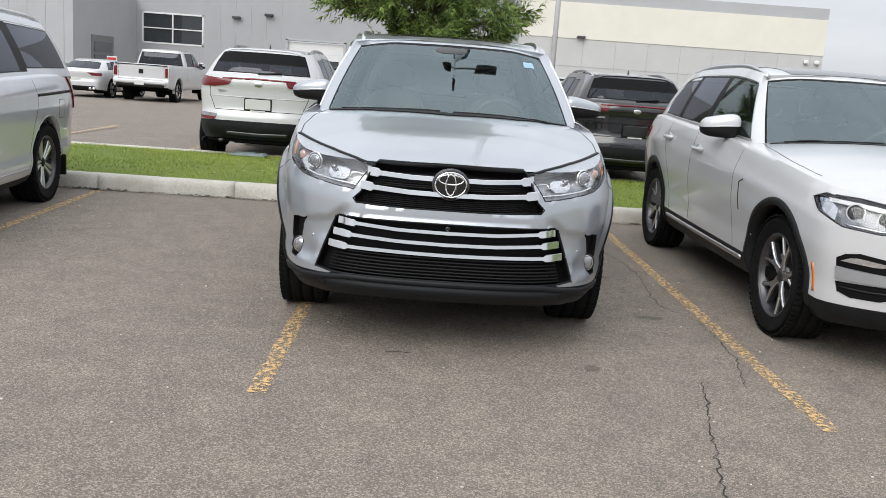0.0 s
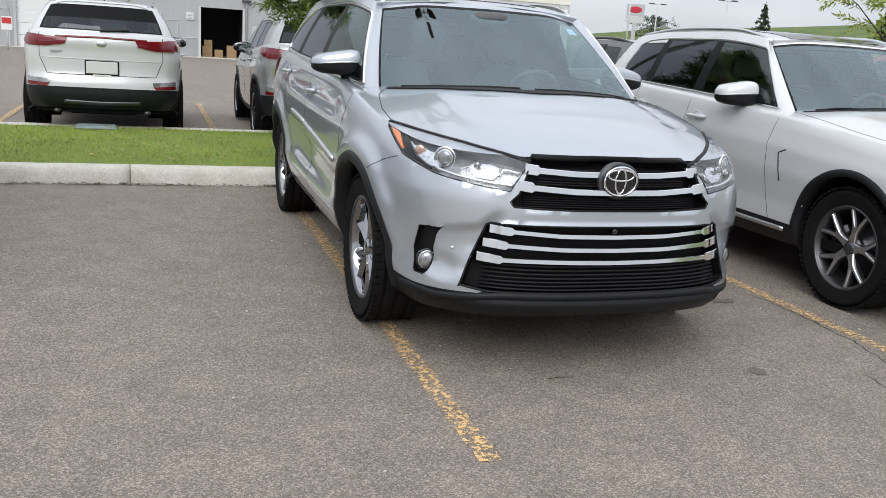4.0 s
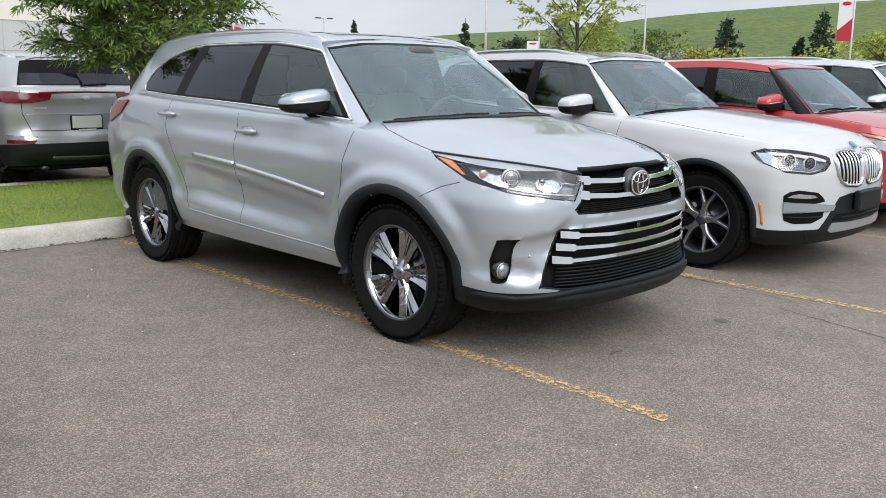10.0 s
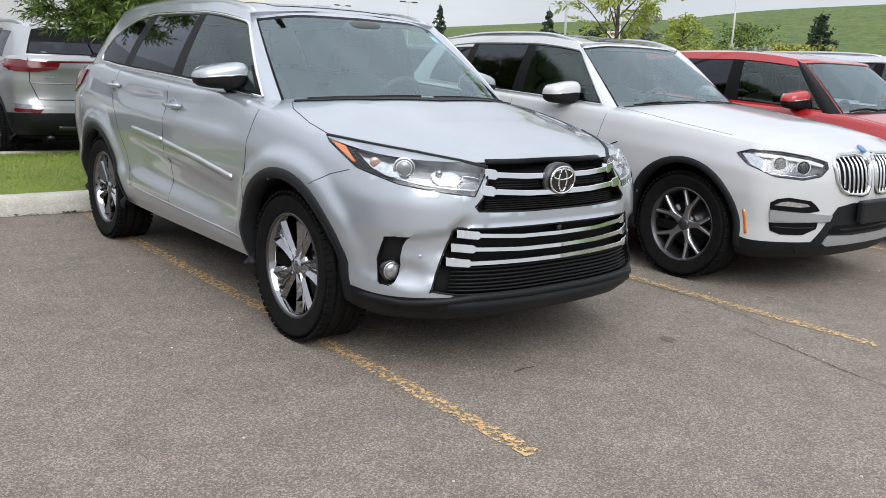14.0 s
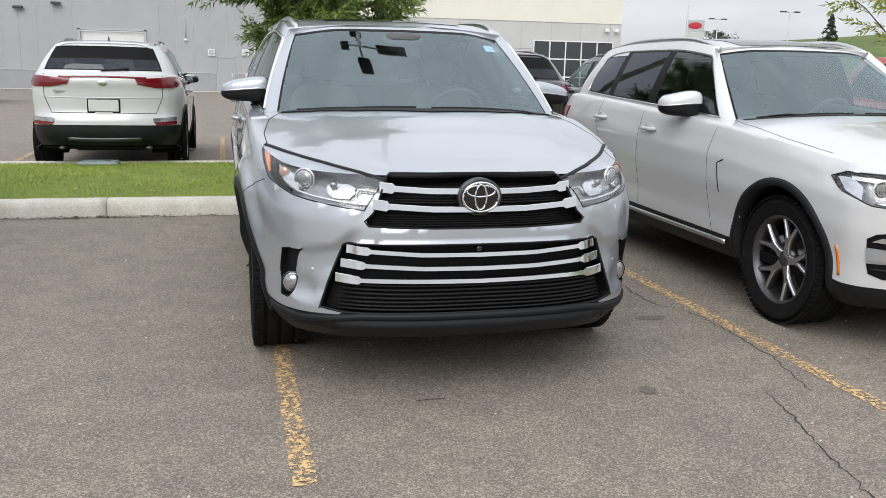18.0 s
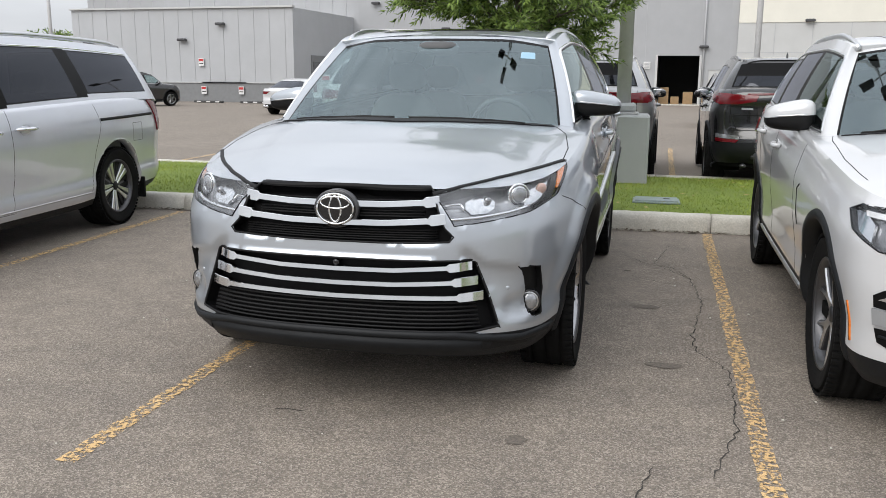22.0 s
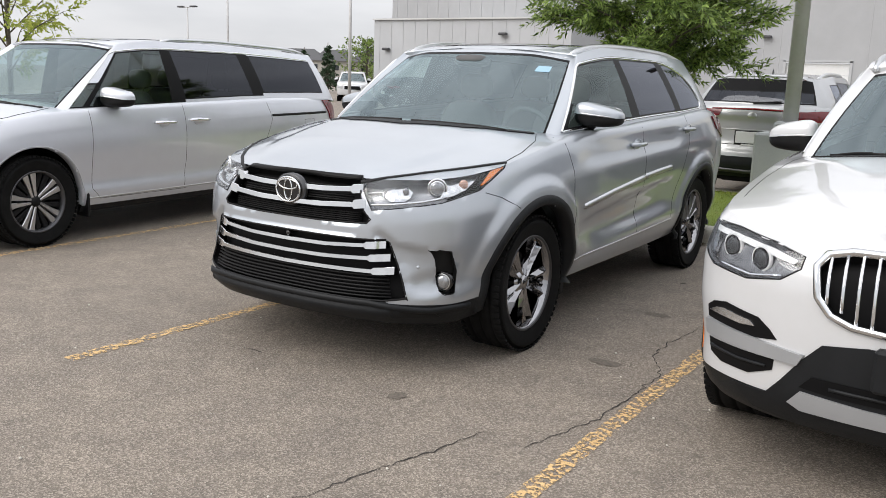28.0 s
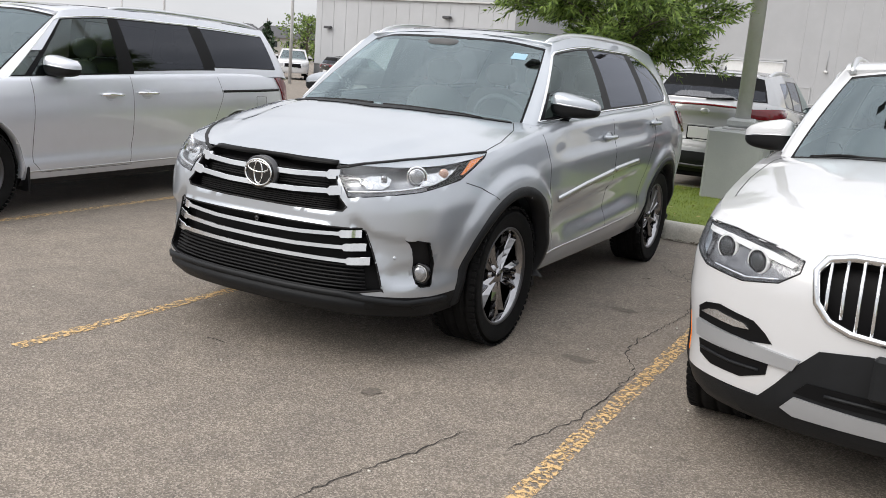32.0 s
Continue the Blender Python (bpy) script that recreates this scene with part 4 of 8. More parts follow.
HILLGRASS = surface_material("hill_grass", (0.9, (0.055, 0.105, 0.018), (0.145, 0.19, 0.045)), (0.06, (0.68, 0.75, 0.7), (1.15, 1.05, 0.92)), 0.95, 0.2, mid=(0.22, (0.8, 0.86, 0.85), (1.1, 1.05, 1.0)))
CRACK = material("crack_fill", (0.035, 0.031, 0.027), 0.9)
LEAFLITTER = material("dry_leaf", (0.35, 0.27, 0.10), 0.7, var=0.3)
STAIN = material("oil_stain", (0.145, 0.124, 0.103), 0.85, var=0.45, vscale=70.0)

LINE = bpy.data.materials.new("worn_yellow_line")
LINE.use_nodes = True
_n, _l = LINE.node_tree.nodes, LINE.node_tree.links
_b = _n["Principled BSDF"]
_b.inputs["Roughness"].default_value = 0.8
_co, _t, _t2, _r, _mx, _tr, _cr = (_n.new("ShaderNode" + k) for k in ("TexCoord", "TexNoise", "TexNoise", "ValToRGB", "MixShader", "BsdfTransparent", "ValToRGB"))
_t.inputs["Scale"].default_value, _t.inputs["Detail"].default_value, _t.inputs["Roughness"].default_value = 38.0, 6.0, 0.75
_t2.inputs["Scale"].default_value = 9.0
_r.color_ramp.elements[0].position, _r.color_ramp.elements[1].position = 0.48, 0.54
_cr.color_ramp.elements[0].color, _cr.color_ramp.elements[1].color = (0.52, 0.33, 0.135, 1), (0.74, 0.52, 0.265, 1)
for _a, _c in ((_t.inputs["Vector"], _co.outputs["Object"]), (_t2.inputs["Vector"], _co.outputs["Object"]), (_r.inputs["Fac"], _t.outputs["Fac"]), (_cr.inputs["Fac"], _t2.outputs["Fac"]), (_b.inputs["Base Color"], _cr.outputs["Color"]), (_mx.inputs[0], _r.outputs["Color"]), (_mx.inputs[1], _tr.outputs[0]), (_mx.inputs[2], _b.outputs[0])):
    _l.new(_c, _a)
_l.new(_mx.outputs[0], _n["Material Output"].inputs["Surface"])


def ground_z(x, y):
    return 0.0 if y < 13 else -0.0098 * (min(y, 90) - 13)


gx = [-900, -300, -120, -60, -30, -12, 0, 12, 30, 60, 120, 300, 900]
gy = [-600, -200, -60, -20, 0, 6, 13, 20, 30, 45, 60, 90, 140, 300, 1500]
verts = [(x, y, ground_z(x, y)) for y in gy for x in gx]
faces = [(j * len(gx) + i, j * len(gx) + i + 1, (j + 1) * len(gx) + i + 1, (j + 1) * len(gx) + i) for j in range(len(gy) - 1) for i in range(len(gx) - 1)]
tagged(mesh_object("ground", verts, faces, ASPHALT), "grey weathered asphalt car park with fine aggregate", "ground", kind="structure")


def marking(a, b, width=0.088):
    a, b = Vector((*a, 0.004)), Vector((*b, 0.004))
    n = max(2, int((b - a).length / 0.08))
    side = (b - a).cross(Vector((0, 0, 1))).normalized() * width / 2
    r = random.Random(int(a.x * 100))
    V = []
    for i in range(n + 1):
        p = a.lerp(b, i / n)
        V += [p - side * r.uniform(0.85, 1.08), p + side * r.uniform(0.85, 1.08)]
    ob = mesh_object("parking_line", V, [(2 * i, 2 * i + 1, 2 * i + 3, 2 * i + 2) for i in range(n)], LINE)
    return tagged(ob, "worn yellow painted parking line on asphalt", "parking line", "parking lines", "structure")


for a, b in (((-0.758, 3.53), (-0.89, 8.9)), ((1.738, 3.55), (1.582, 9.08)), ((-3.27, 3.8), (-3.58, 8.8)), ((4.52, 3.6), (4.28, 9.2)), ((7.2, 3.6), (6.95, 9.3)),
             ((-4.1, 13.6), (-4.25, 18.0)), ((-1.35, 13.4), (-1.5, 18.0)), ((1.2, 13.4), (1.05, 18.5)), ((3.9, 13.4), (3.75, 18.0)), ((-6.5, 13.2), (-6.7, 17.5))):
    marking(a, b)


def crack(pts, width):
    r = random.Random(len(pts) * 31 + int(pts[0][0] * 77))
    P = [Vector((*p, 0.003)) for p in pts]
    fine = []
    for a, b in zip(P, P[1:]):
        k = max(2, int((b - a).length / 0.03))
        for i in range(k):
            fine.append(a.lerp(b, i / k) + Vector((r.gauss(0, 0.007), r.gauss(0, 0.007), 0)))
    fine.append(P[-1])
    V, F = [], []
    for i, p in enumerate(fine):
        t = (fine[min(i + 1, len(fine) - 1)] - fine[max(i - 1, 0)]).normalized()
        s = t.cross(Vector((0, 0, 1))) * width * r.uniform(0.25, 1.0)
        V += [p - s, p + s]
    for i in range(len(fine) - 1):
        F.append((2 * i, 2 * i + 1, 2 * i + 3, 2 * i + 2))
    tagged(mesh_object("crack", V, F, CRACK), "thin wandering dark crack in the asphalt", "crack", "asphalt cracks", "structure")


crack([(1.27, 8.4), (1.18, 7.67), (1.448, 7.2), (1.52, 6.54), (1.455, 5.85), (1.475, 5.55), (1.618, 5.3), (1.638, 4.76), (1.62, 4.5), (1.53, 4.06)], 0.0038)
crack([(1.31, 4.09), (1.278, 3.84), (1.2, 3.55), (1.13, 3.2), (1.02, 2.7)], 0.0042)
crack([(0.95, 7.9), (1.15, 7.62), (1.32, 7.55), (1.45, 7.2)], 0.004)
crack([(1.05, 7.2), (1.25, 7.05), (1.5, 7.0)], 0.003)


def blob(name, x, y, rx, ry, mat, label, cat):
    r = random.Random(int(x * 1000))
    V = [(x + rx * math.cos(a) * k, y + ry * math.sin(a) * k, 0.003) for a in np.linspace(0, 2 * math.pi, 20, endpoint=False) for k in (r.uniform(0.75, 1.1),)]
    tagged(mesh_object(name, V, [tuple(range(20))], mat), label, cat, kind="structure")


blob("stain", 0.79, 4.19, 0.045, 0.05, STAIN, "small dark oil spot on the asphalt", "stain")
blob("stain", 1.18, 6.37, 0.10, 0.05, STAIN, "dark oil stain on the asphalt", "stain")
blob("stain", 1.32, 5.27, 0.10, 0.05, STAIN, "faint dark stain on the asphalt", "stain")

# kerb stones: along the island's near and far side
ROW = radians(2.3)


def kerb_line(name, x0, y0, cuts, height, label):
    root = tagged(new(name), label, "kerb", kind="structure")
    for a, b in zip(cuts, cuts[1:]):
        r = random.Random(int(a * 10))
        prof = [(0.0, -0.02), (0.006, height * 0.6), (0.022, height - 0.02), (0.045, height), (0.145, height + 0.004), (0.16, height - 0.01), (0.16, -0.02)]
        V, F = [], []
        n = 14
        for i in range(n + 1):
            s = a + 0.004 + (b - a - 0.008) * i / n
            w = r.uniform(-0.003, 0.003)
            for d, z in prof:
                V.append((s, d + w, z + r.uniform(-0.002, 0.002)))
        m = len(prof)
        for i in range(n):
            for k in range(m - 1):
                F.append((i * m + k, i * m + k + 1, (i + 1) * m + k + 1, (i + 1) * m + k))
        F += [tuple(range(m)), tuple(n * m + k for k in range(m))[::-1]]
        ob = fixed(mesh_object("kerb_stone", V, F, CONCRETE, root))
    root.matrix_basis = pose(x0, y0, 0, 0, 0, math.degrees(ROW))
    return root


kerb_line("kerb", 0.0, 9.06, [-40, -30, -20, -14, -11, -8.2, -5.2, -3.63, -2.22, -0.72, 0.55, 1.62, 3.1, 4.6, 7.6, 10.6, 14, 20, 30, 40], 0.155, "pale concrete kerb with joints beside the grass")
kerb_line("kerb", 0.0, 12.42, [-40, -30, -20, -14, -11, -8, -5, -2, 1, 4, 7, 10, 14, 20, 30, 40], 0.13, "pale concrete kerb behind the grass strip")

# turf
r_ = random.Random(3)
V, F = [], []
nx, ny = 160, 22
for j in range(ny + 1):
    for i in range(nx + 1):
        x, d = -40 + 80 * i / nx, 0.14 + 3.16 * j / ny
        V.append((x, d, 0.125 + 0.05 * math.sin(math.pi * j / ny) + 0.012 * noise.noise((x * 0.8, d * 1.5, 0))))
for j in range(ny):
    for i in range(nx):
        F.append((j * (nx + 1) + i, j * (nx + 1) + i + 1, (j + 1) * (nx + 1) + i + 1, (j + 1) * (nx + 1) + i))
turf = tagged(mesh_object("grass_strip", V, F, SOIL), "mown green grass strip between two kerbs", "grass", kind="structure")
turf.matrix_basis = pose(0, 9.06, 0, 0, 0, math.degrees(ROW))
GRASS = material("grass_blade", (0.33, 0.39, 0.062), 0.7, color2=(0.16, 0.235, 0.032), vscale=1.6)
V, F = [], []
for k in range(60000):
    x, d = r_.uniform(-7.5, 7.0), r_.uniform(0.15, 3.32)
    z = 0.12 + 0.05 * math.sin(math.pi * (d - 0.14) / 3.16)
    a, h = r_.uniform(0, 6.28), r_.uniform(0.015, 0.04)
    c, s = math.cos(a) * 0.004, math.sin(a) * 0.004
    lx, ly = r_.gauss(0, 0.018), r_.gauss(0, 0.018)
    o = len(V)
    V += [(x - c, d - s, z), (x + c, d + s, z), (x + lx, d + ly, z + h)]
    F.append((o, o + 1, o + 2))
blades = tagged(mesh_object("grass_blades", V, F, GRASS, smooth=False), "short green lawn blades on the strip", "grass", kind="stuff")
blades.matrix_basis = pose(0, 9.06, 0, 0, 0, math.degrees(ROW))
V, F = [], []
for k in range(260):
    x, d = r_.gauss(-0.8, 1.6), r_.uniform(0.2, 3.2)
    a, s = r_.uniform(0, 6.28), r_.uniform(0.012, 0.026)
    o = len(V)
    z = 0.175 + r_.uniform(0, 0.02)
    for q, e in ((0, 1.6), (1.57, 0.6), (3.14, 1.6), (4.71, 0.6)):
        V.append((x + s * e * math.cos(a + q), d + s * e * math.sin(a + q), z + r_.uniform(-0.006, 0.006)))
    F.append((o, o + 1, o + 2, o + 3))
lit = tagged(mesh_object("fallen_leaves", V, F, LEAFLITTER, smooth=False), "small dry yellow leaves lying on the grass", "leaves", kind="stuff")
lit.matrix_basis = pose(0, 9.06, 0, 0, 0, math.degrees(ROW))

V, F = [], []
for k in range(900):
    x = r_.choice((-3.63, -2.22, -0.72, 0.55, 1.62, 3.1)) + r_.gauss(0, 0.35) if k < 620 else r_.uniform(-7, 7)
    d = -abs(r_.gauss(0, 0.035)) - 0.004
    a, s = r_.uniform(0, 6.28), r_.uniform(0.006, 0.02)
    o, z = len(V), 0.004 + r_.uniform(0, 0.012)
    for q, e in ((0, 1.5), (1.57, 0.6), (3.14, 1.5), (4.71, 0.6)):
        V.append((x + s * e * math.cos(a + q), d + s * e * math.sin(a + q), z + r_.uniform(0, 0.006)))
    F.append((o, o + 1, o + 2, o + 3))
DEBRIS = material("dry_debris", (0.12, 0.085, 0.045), 0.9, color2=(0.05, 0.04, 0.03), vscale=20.0)
deb = tagged(mesh_object("kerb_debris", V, F, DEBRIS, smooth=False), "dry leaves and dirt along the foot of the kerb", "debris", kind="stuff")
deb.matrix_basis = pose(0, 9.06, 0, 0, 0, math.degrees(ROW))
# twigs and pebbles lying on the asphalt
V, F = [], []
for k in range(240):
    x, y = r_.uniform(-5, 5), r_.uniform(1.2, 9.0)
    a, s = r_.uniform(0, 6.28), r_.uniform(0.003, 0.008)
    v, f = ellipsoid_data((x, y, s * 0.4), (s, s * r_.uniform(0.6, 1.0), s * 0.6), 1.0, 6, 4)
    F += [tuple(i + len(V) for i in q) for q in f]
    V += v
tagged(mesh_object("pebbles", V, F, CONCRETE), "small loose pebbles scattered on the asphalt", "pebbles", kind="stuff")
for x, y, a, ln in ((-0.19, 4.22, 5, 0.13), (1.0, 7.35, 40, 0.06)):
    tw = tagged(tube("twig", [(-ln / 2, 0, 0.004), (0, 0.004, 0.005), (ln / 2, -0.003, 0.003)], 0.0016, CRACK, n=5), "thin dark twig lying on the asphalt", "twig", "twigs")
    tw.matrix_basis = pose(x, y, 0.0, 0, 0, a)

# ---- building ----
WALLGREY = material("grey_metal_panel", (0.375, 0.382, 0.395), 0.5, var=0.06, vscale=0.6)
WALLMID = material("mid_grey_panel", (0.43, 0.44, 0.455), 0.55, var=0.06, vscale=0.5)
WALLLIGHT = material("light_grey_panel", (0.52, 0.525, 0.52), 0.55, var=0.06, vscale=0.5)
WALLCREAM = material("cream_panel", (0.74, 0.72, 0.64), 0.6, var=0.05, vscale=0.5)
SKIRT = material("dark_grey_plinth", (0.21, 0.215, 0.22), 0.6, var=0.1)
SKIRTMID = material("grey_wainscot", (0.31, 0.315, 0.325), 0.55, var=0.07, vscale=0.7)
DOORGREY = material("grey_steel_door", (0.36, 0.365, 0.375), 0.5, var=0.05)
WINFRAME = material("white_frame", (0.75, 0.75, 0.74), 0.4, var=0.03)
BAYSHADE = material("bay_shade_black", (0.015, 0.015, 0.016), 0.8)
WINDARK = material("window_glass_dark", (0.02, 0.025, 0.03), 0.05, coat=1.0)
DOORWHITE = material("white_door_panel", (0.70, 0.71, 0.71), 0.5, var=0.04)
FIXTURE = material("fixture_dark", (0.06, 0.06, 0.065), 0.5)
building = tagged(new("dealership_building"), "large grey and cream metal-panelled service building", "building")
BASE = -0.46


def panel(name, x0, x1, z0, z1, y, mat, depth=0.25, parent=building, label=""):
    return box(name, ((x0 + x1) / 2, y + depth / 2, (z0 + z1) / 2), (x1 - x0, depth, z1 - z0), mat, parent, label)


# main wall, built round its openings
openings = [(-20.6, -16.57, 2.3, 4.3), (-11.1, -7.4, BASE, 3.1), (-0.72, 1.78, BASE, 2.57), (2.35, 3.5, BASE, 1.72)]
xs = sorted({-42.0, 3.93} | {v for o in openings for v in o[:2]})
for a, b in zip(xs, xs[1:]):
    o = [q for q in openings if q[0] <= a and q[1] >= b]
    if not o:
        panel("wall", a, b, BASE - 0.5, 13.5, 58.0, WALLGREY)
    else:
        if o[0][2] > BASE:
            panel("wall", a, b, BASE - 0.5, o[0][2], 58.0, WALLGREY)
        panel("wall", a, b, o[0][3], 13.5, 58.0, WALLGREY)
for k in range(46):
    x = -41.5 + k
    if all(not (o[0] - 0.1 < x < o[1] + 0.1) for o in openings) and x < 3.8:
        box("panel_joint", (x, 57.995, 6.5), (0.03, 0.03, 14.0), WALLMID, building)
panel("window_glass", -20.6, -16.57, 2.3, 4.3, 58.1, WINDARK, 0.03)
for x0, x1, z0, z1 in ((-20.6, -16.57, 2.3, 2.4), (-20.6, -16.57, 4.2, 4.3), (-20.6, -20.5, 2.3, 4.3), (-16.67, -16.57, 2.3, 4.3), (-18.63, -18.55, 2.4, 4.2), (-20.5, -16.67, 3.26, 3.33)):
    panel("window_frame", x0, x1, z0, z1, 57.97, WINFRAME, 0.1)
for i in range(5):
    z = BASE + 0.03 + i * 0.7
    panel("overhead_door_panel", -11.1, -7.4, z, z + 0.67, 58.12, DOORWHITE, 0.06)
panel("overhead_door_window", -9.2, -7.7, 1.4, 1.95, 58.09, WINDARK, 0.02)
# the bay's inner shade is put into the near-black colour of its surfaces
panel("bay_back_wall", -1.5, 2.6, BASE, 3.0, 63.0, BAYSHADE)
panel("bay_side", -1.0, -0.72, BASE, 2.8, 58.25, BAYSHADE, 4.7)
panel("bay_side", 1.78, 2.1, BASE, 2.8, 58.25, BAYSHADE, 4.7)
box("bay_ceiling", (0.5, 60.6, 2.75), (3.2, 4.7, 0.3), BAYSHADE, building)
for a, b in ((-42.0, -12.6), (-11.5, -11.15), (-7.3, -6.75), (-5.9, -3.2), (-2.06, -0.86)):
    panel("wainscot", a, b, BASE - 0.4, 0.68, 57.965, SKIRTMID, 0.034)
    panel("wainscot_cap", a, b, 0.68, 0.72, 57.94, WALLLIGHT, 0.06)
for a in (-12.535, -6.75, -3.168):
    for q in ((a, a + 0.06, BASE, 1.70), (a + 1.05, a + 1.11, BASE, 1.70), (a, a + 1.11, 1.66, 1.72)):
        panel("door_frame", *q, 57.94, WALLMID, 0.07)
    panel("service_door", a + 0.06, a + 1.05, BASE, 1.66, 57.97, DOORGREY, 0.05)
    box("door_handle", (a + 0.95, 57.93, 0.6), (0.05, 0.08, 0.22), WINFRAME, building)
for a, z in ((-3.634, 1.77), (-1.554, 1.80)):
    box("vent_frame", (a + 0.19, 57.95, z + 0.19), (0.42, 0.06, 0.42), WINFRAME, building)
    for k in range(4):
        box("vent_slat", (a + 0.19, 57.91, z + 0.06 + 0.085 * k), (0.32, 0.04, 0.03), WALLMID, building)
for q in ((-11.2, -11.05, BASE, 3.2), (-7.4, -7.25, BASE, 3.2), (-11.2, -7.25, 3.12, 3.24)):
    panel("overhead_door_frame", *q, 57.93, WALLMID, 0.07)
tube("wall_conduit", [(-4.95, 57.93, 3.9), (-4.95, 57.93, 2.75)], 0.025, WALLMID, building)
box("door_bell_lamp", (-4.95, 57.9, 2.68), (0.2, 0.16, 0.14), WINFRAME, building, bevel=0.04)
box("bay_sill", (0.5, 57.6, BASE + 0.02), (3.0, 0.7, 0.1), CONCRETE, building)
tube("wall_pipe", [(2.0, 57.9, BASE), (2.0, 57.9, 9.0)], 0.06, WALLMID, building)
CARDBOARD = material("cardboard", (0.42, 0.28, 0.15), 0.8, var=0.15)
for x, z, w, h in ((-0.3, 0.35, 0.6, 0.7), (0.4, 0.25, 0.5, 0.5), (1.2, 0.4, 0.6, 0.8), (-0.25, 0.9, 0.5, 0.35)):
    tagged(box("cardboard_box", (x, 59.5, BASE + z), (w, 0.5, h), CARDBOARD), "brown cardboard box stacked inside the open bay", "box", "boxes in the bay")
box("apron", (-15.0, 57.3, BASE + 0.015), (54.0, 1.2, 0.05), CONCRETE, building, "pale concrete apron along the wall")
panel("door", 2.35, 3.5, BASE, 1.72, 58.05, WALLLIGHT, 0.06)
panel("door_frame", 1.78, 1.92, BASE, 2.62, 57.96, WALLLIGHT, 0.06)
panel("door_frame", -0.86, -0.72, BASE, 2.62, 57.96, WALLLIGHT, 0.06)
# cream wing on the right
panel("wing_wall", 3.93, 23.6, BASE - 0.5, 4.5, 57.7, WALLLIGHT)
panel("cream_band", 3.93, 23.6, 4.5, 6.75, 57.66, WALLCREAM, 0.29)
panel("parapet_band", 3.93, 23.6, 6.75, 7.45, 57.7, WALLMID)
for x in (22.5, 23.2):
    box("spot_lamp", (x, 57.55, 4.05), (0.28, 0.25, 0.24), WINFRAME, building, "small white spot lamp", 0.05)
box("wing_side", (23.5, 78.0, 3.2), (0.25, 40.0, 8.5), WALLLIGHT, building)
box("wing_roof", (13.7, 77.8, 7.2), (19.8, 39.8, 0.2), WALLMID, building)
for z in (1.0, 2.75):
    box("panel_joint", (13.7, 57.69, z), (19.6, 0.02, 0.03), WALLMID, building)
for k in range(9):
    box("panel_joint", (6.0 + 2.1 * k, 57.69, 2.0), (0.03, 0.02, 5.0), WALLMID, building)
for x0, x1, z0, z1, nx_, nz_ in ((4.05, 7.2, -0.2, 1.95, 3, 2), (17.4, 23.0, BASE + 0.2, 3.28, 5, 3)):
    panel("window_glass", x0, x1, z0, z1, 57.64, WINDARK, 0.04)
    for i in range(nx_ + 1):
        x = x0 + (x1 - x0) * i / nx_
        panel("window_frame", x - 0.04, x + 0.04, z0, z1, 57.58, WINFRAME, 0.05)
    for j in range(nz_ + 1):
        z = z0 + (z1 - z0) * j / nz_
        panel("window_frame", x0, x1, z - 0.04, z + 0.04, 57.585, WINFRAME, 0.05)
# lower block on the left
panel("low_block_wall", -36.0, -21.0, 0.78, 5.12, 48.5, WALLMID)
panel("low_block_plinth", -36.0, -20.97, BASE - 0.4, 0.78, 48.47, SKIRT)
box("low_block_side", (-21.12, 53.3, 2.3), (0.25, 9.4, 5.6), WALLMID, building)
box("low_block_plinth", (-21.08, 53.3, 0.1), (0.24, 9.3, 1.3), SKIRT, building)
box("low_block_end", (-35.9, 53.3, 2.3), (0.2, 9.4, 5.6), WALLMID, building)
box("low_block_roof", (-28.5, 53.3, 5.0), (14.8, 9.5, 0.15), WALLLIGHT, building)
box("parapet_cap", (-28.5, 48.55, 5.16), (15.1, 0.4, 0.1), WALLLIGHT, building)
box("side_garage_door", (-20.97, 52.5, 1.0), (0.06, 3.2, 2.9), SKIRT, building)
for j in range(3):
    box("side_door_window", (-20.93, 52.5, 0.3 + 0.75 * j), (0.03, 2.7, 0.55), WINDARK, building)
for k in range(15):
    box("panel_joint", (-35.5 + k, 48.494, 2.9), (0.02, 0.02, 4.3), WALLGREY, building)
for x, y, z in ((-28.2, 48.4, 3.3), (-25.6, 48.4, 4.2), (-12.3, 57.9, 4.6), (7.9, 57.6, 4.6), (-34.8, 48.4, 3.2), (-14.4, 57.9, 4.3), (2.0, 57.9, 3.1), (-19.3, 57.9, 6.0)):
    box("wall_lamp", (x, y - 0.1, z), (0.55, 0.3, 0.16), FIXTURE, building, "dark wall lamp", 0.04)
NOTICERED = material("notice_red", (0.5, 0.04, 0.04), 0.5)
for x, z in ((-27.0, 2.0), (-26.9, 0.35), (-24.4, 0.35), (-21.9, 0.35), (-29.6, 0.35), (-32.3, 0.35), (-35.0, 0.35)):
    plate = new("notice_plate")
    plate.parent = building
    box("notice_board", (x, 48.38, z), (0.34, 0.04, 0.46), WINFRAME, plate, "small white notice plate")
    box("notice_band", (x, 48.355, z + 0.12), (0.30, 0.012, 0.14), NOTICERED, plate)
    box("notice_print", (x, 48.355, z - 0.08), (0.24, 0.012, 0.05), BAR, plate, "bars of unreadable print")
for x in (-30.0, -24.0):
    box("plinth_cap", (x, 48.44, 0.80), (11.9 if x < -25 else 6.0, 0.08, 0.05), WALLLIGHT, building)
# upper storey behind
panel("upper_wall", -37.5, -20.0, 5.0, 7.4, 62.0, WALLLIGHT)

# ---- lamp posts ----
POLEMETAL = material("grey_painted_pole", (0.52, 0.52, 0.52), 0.45, 0.0, var=0.1)


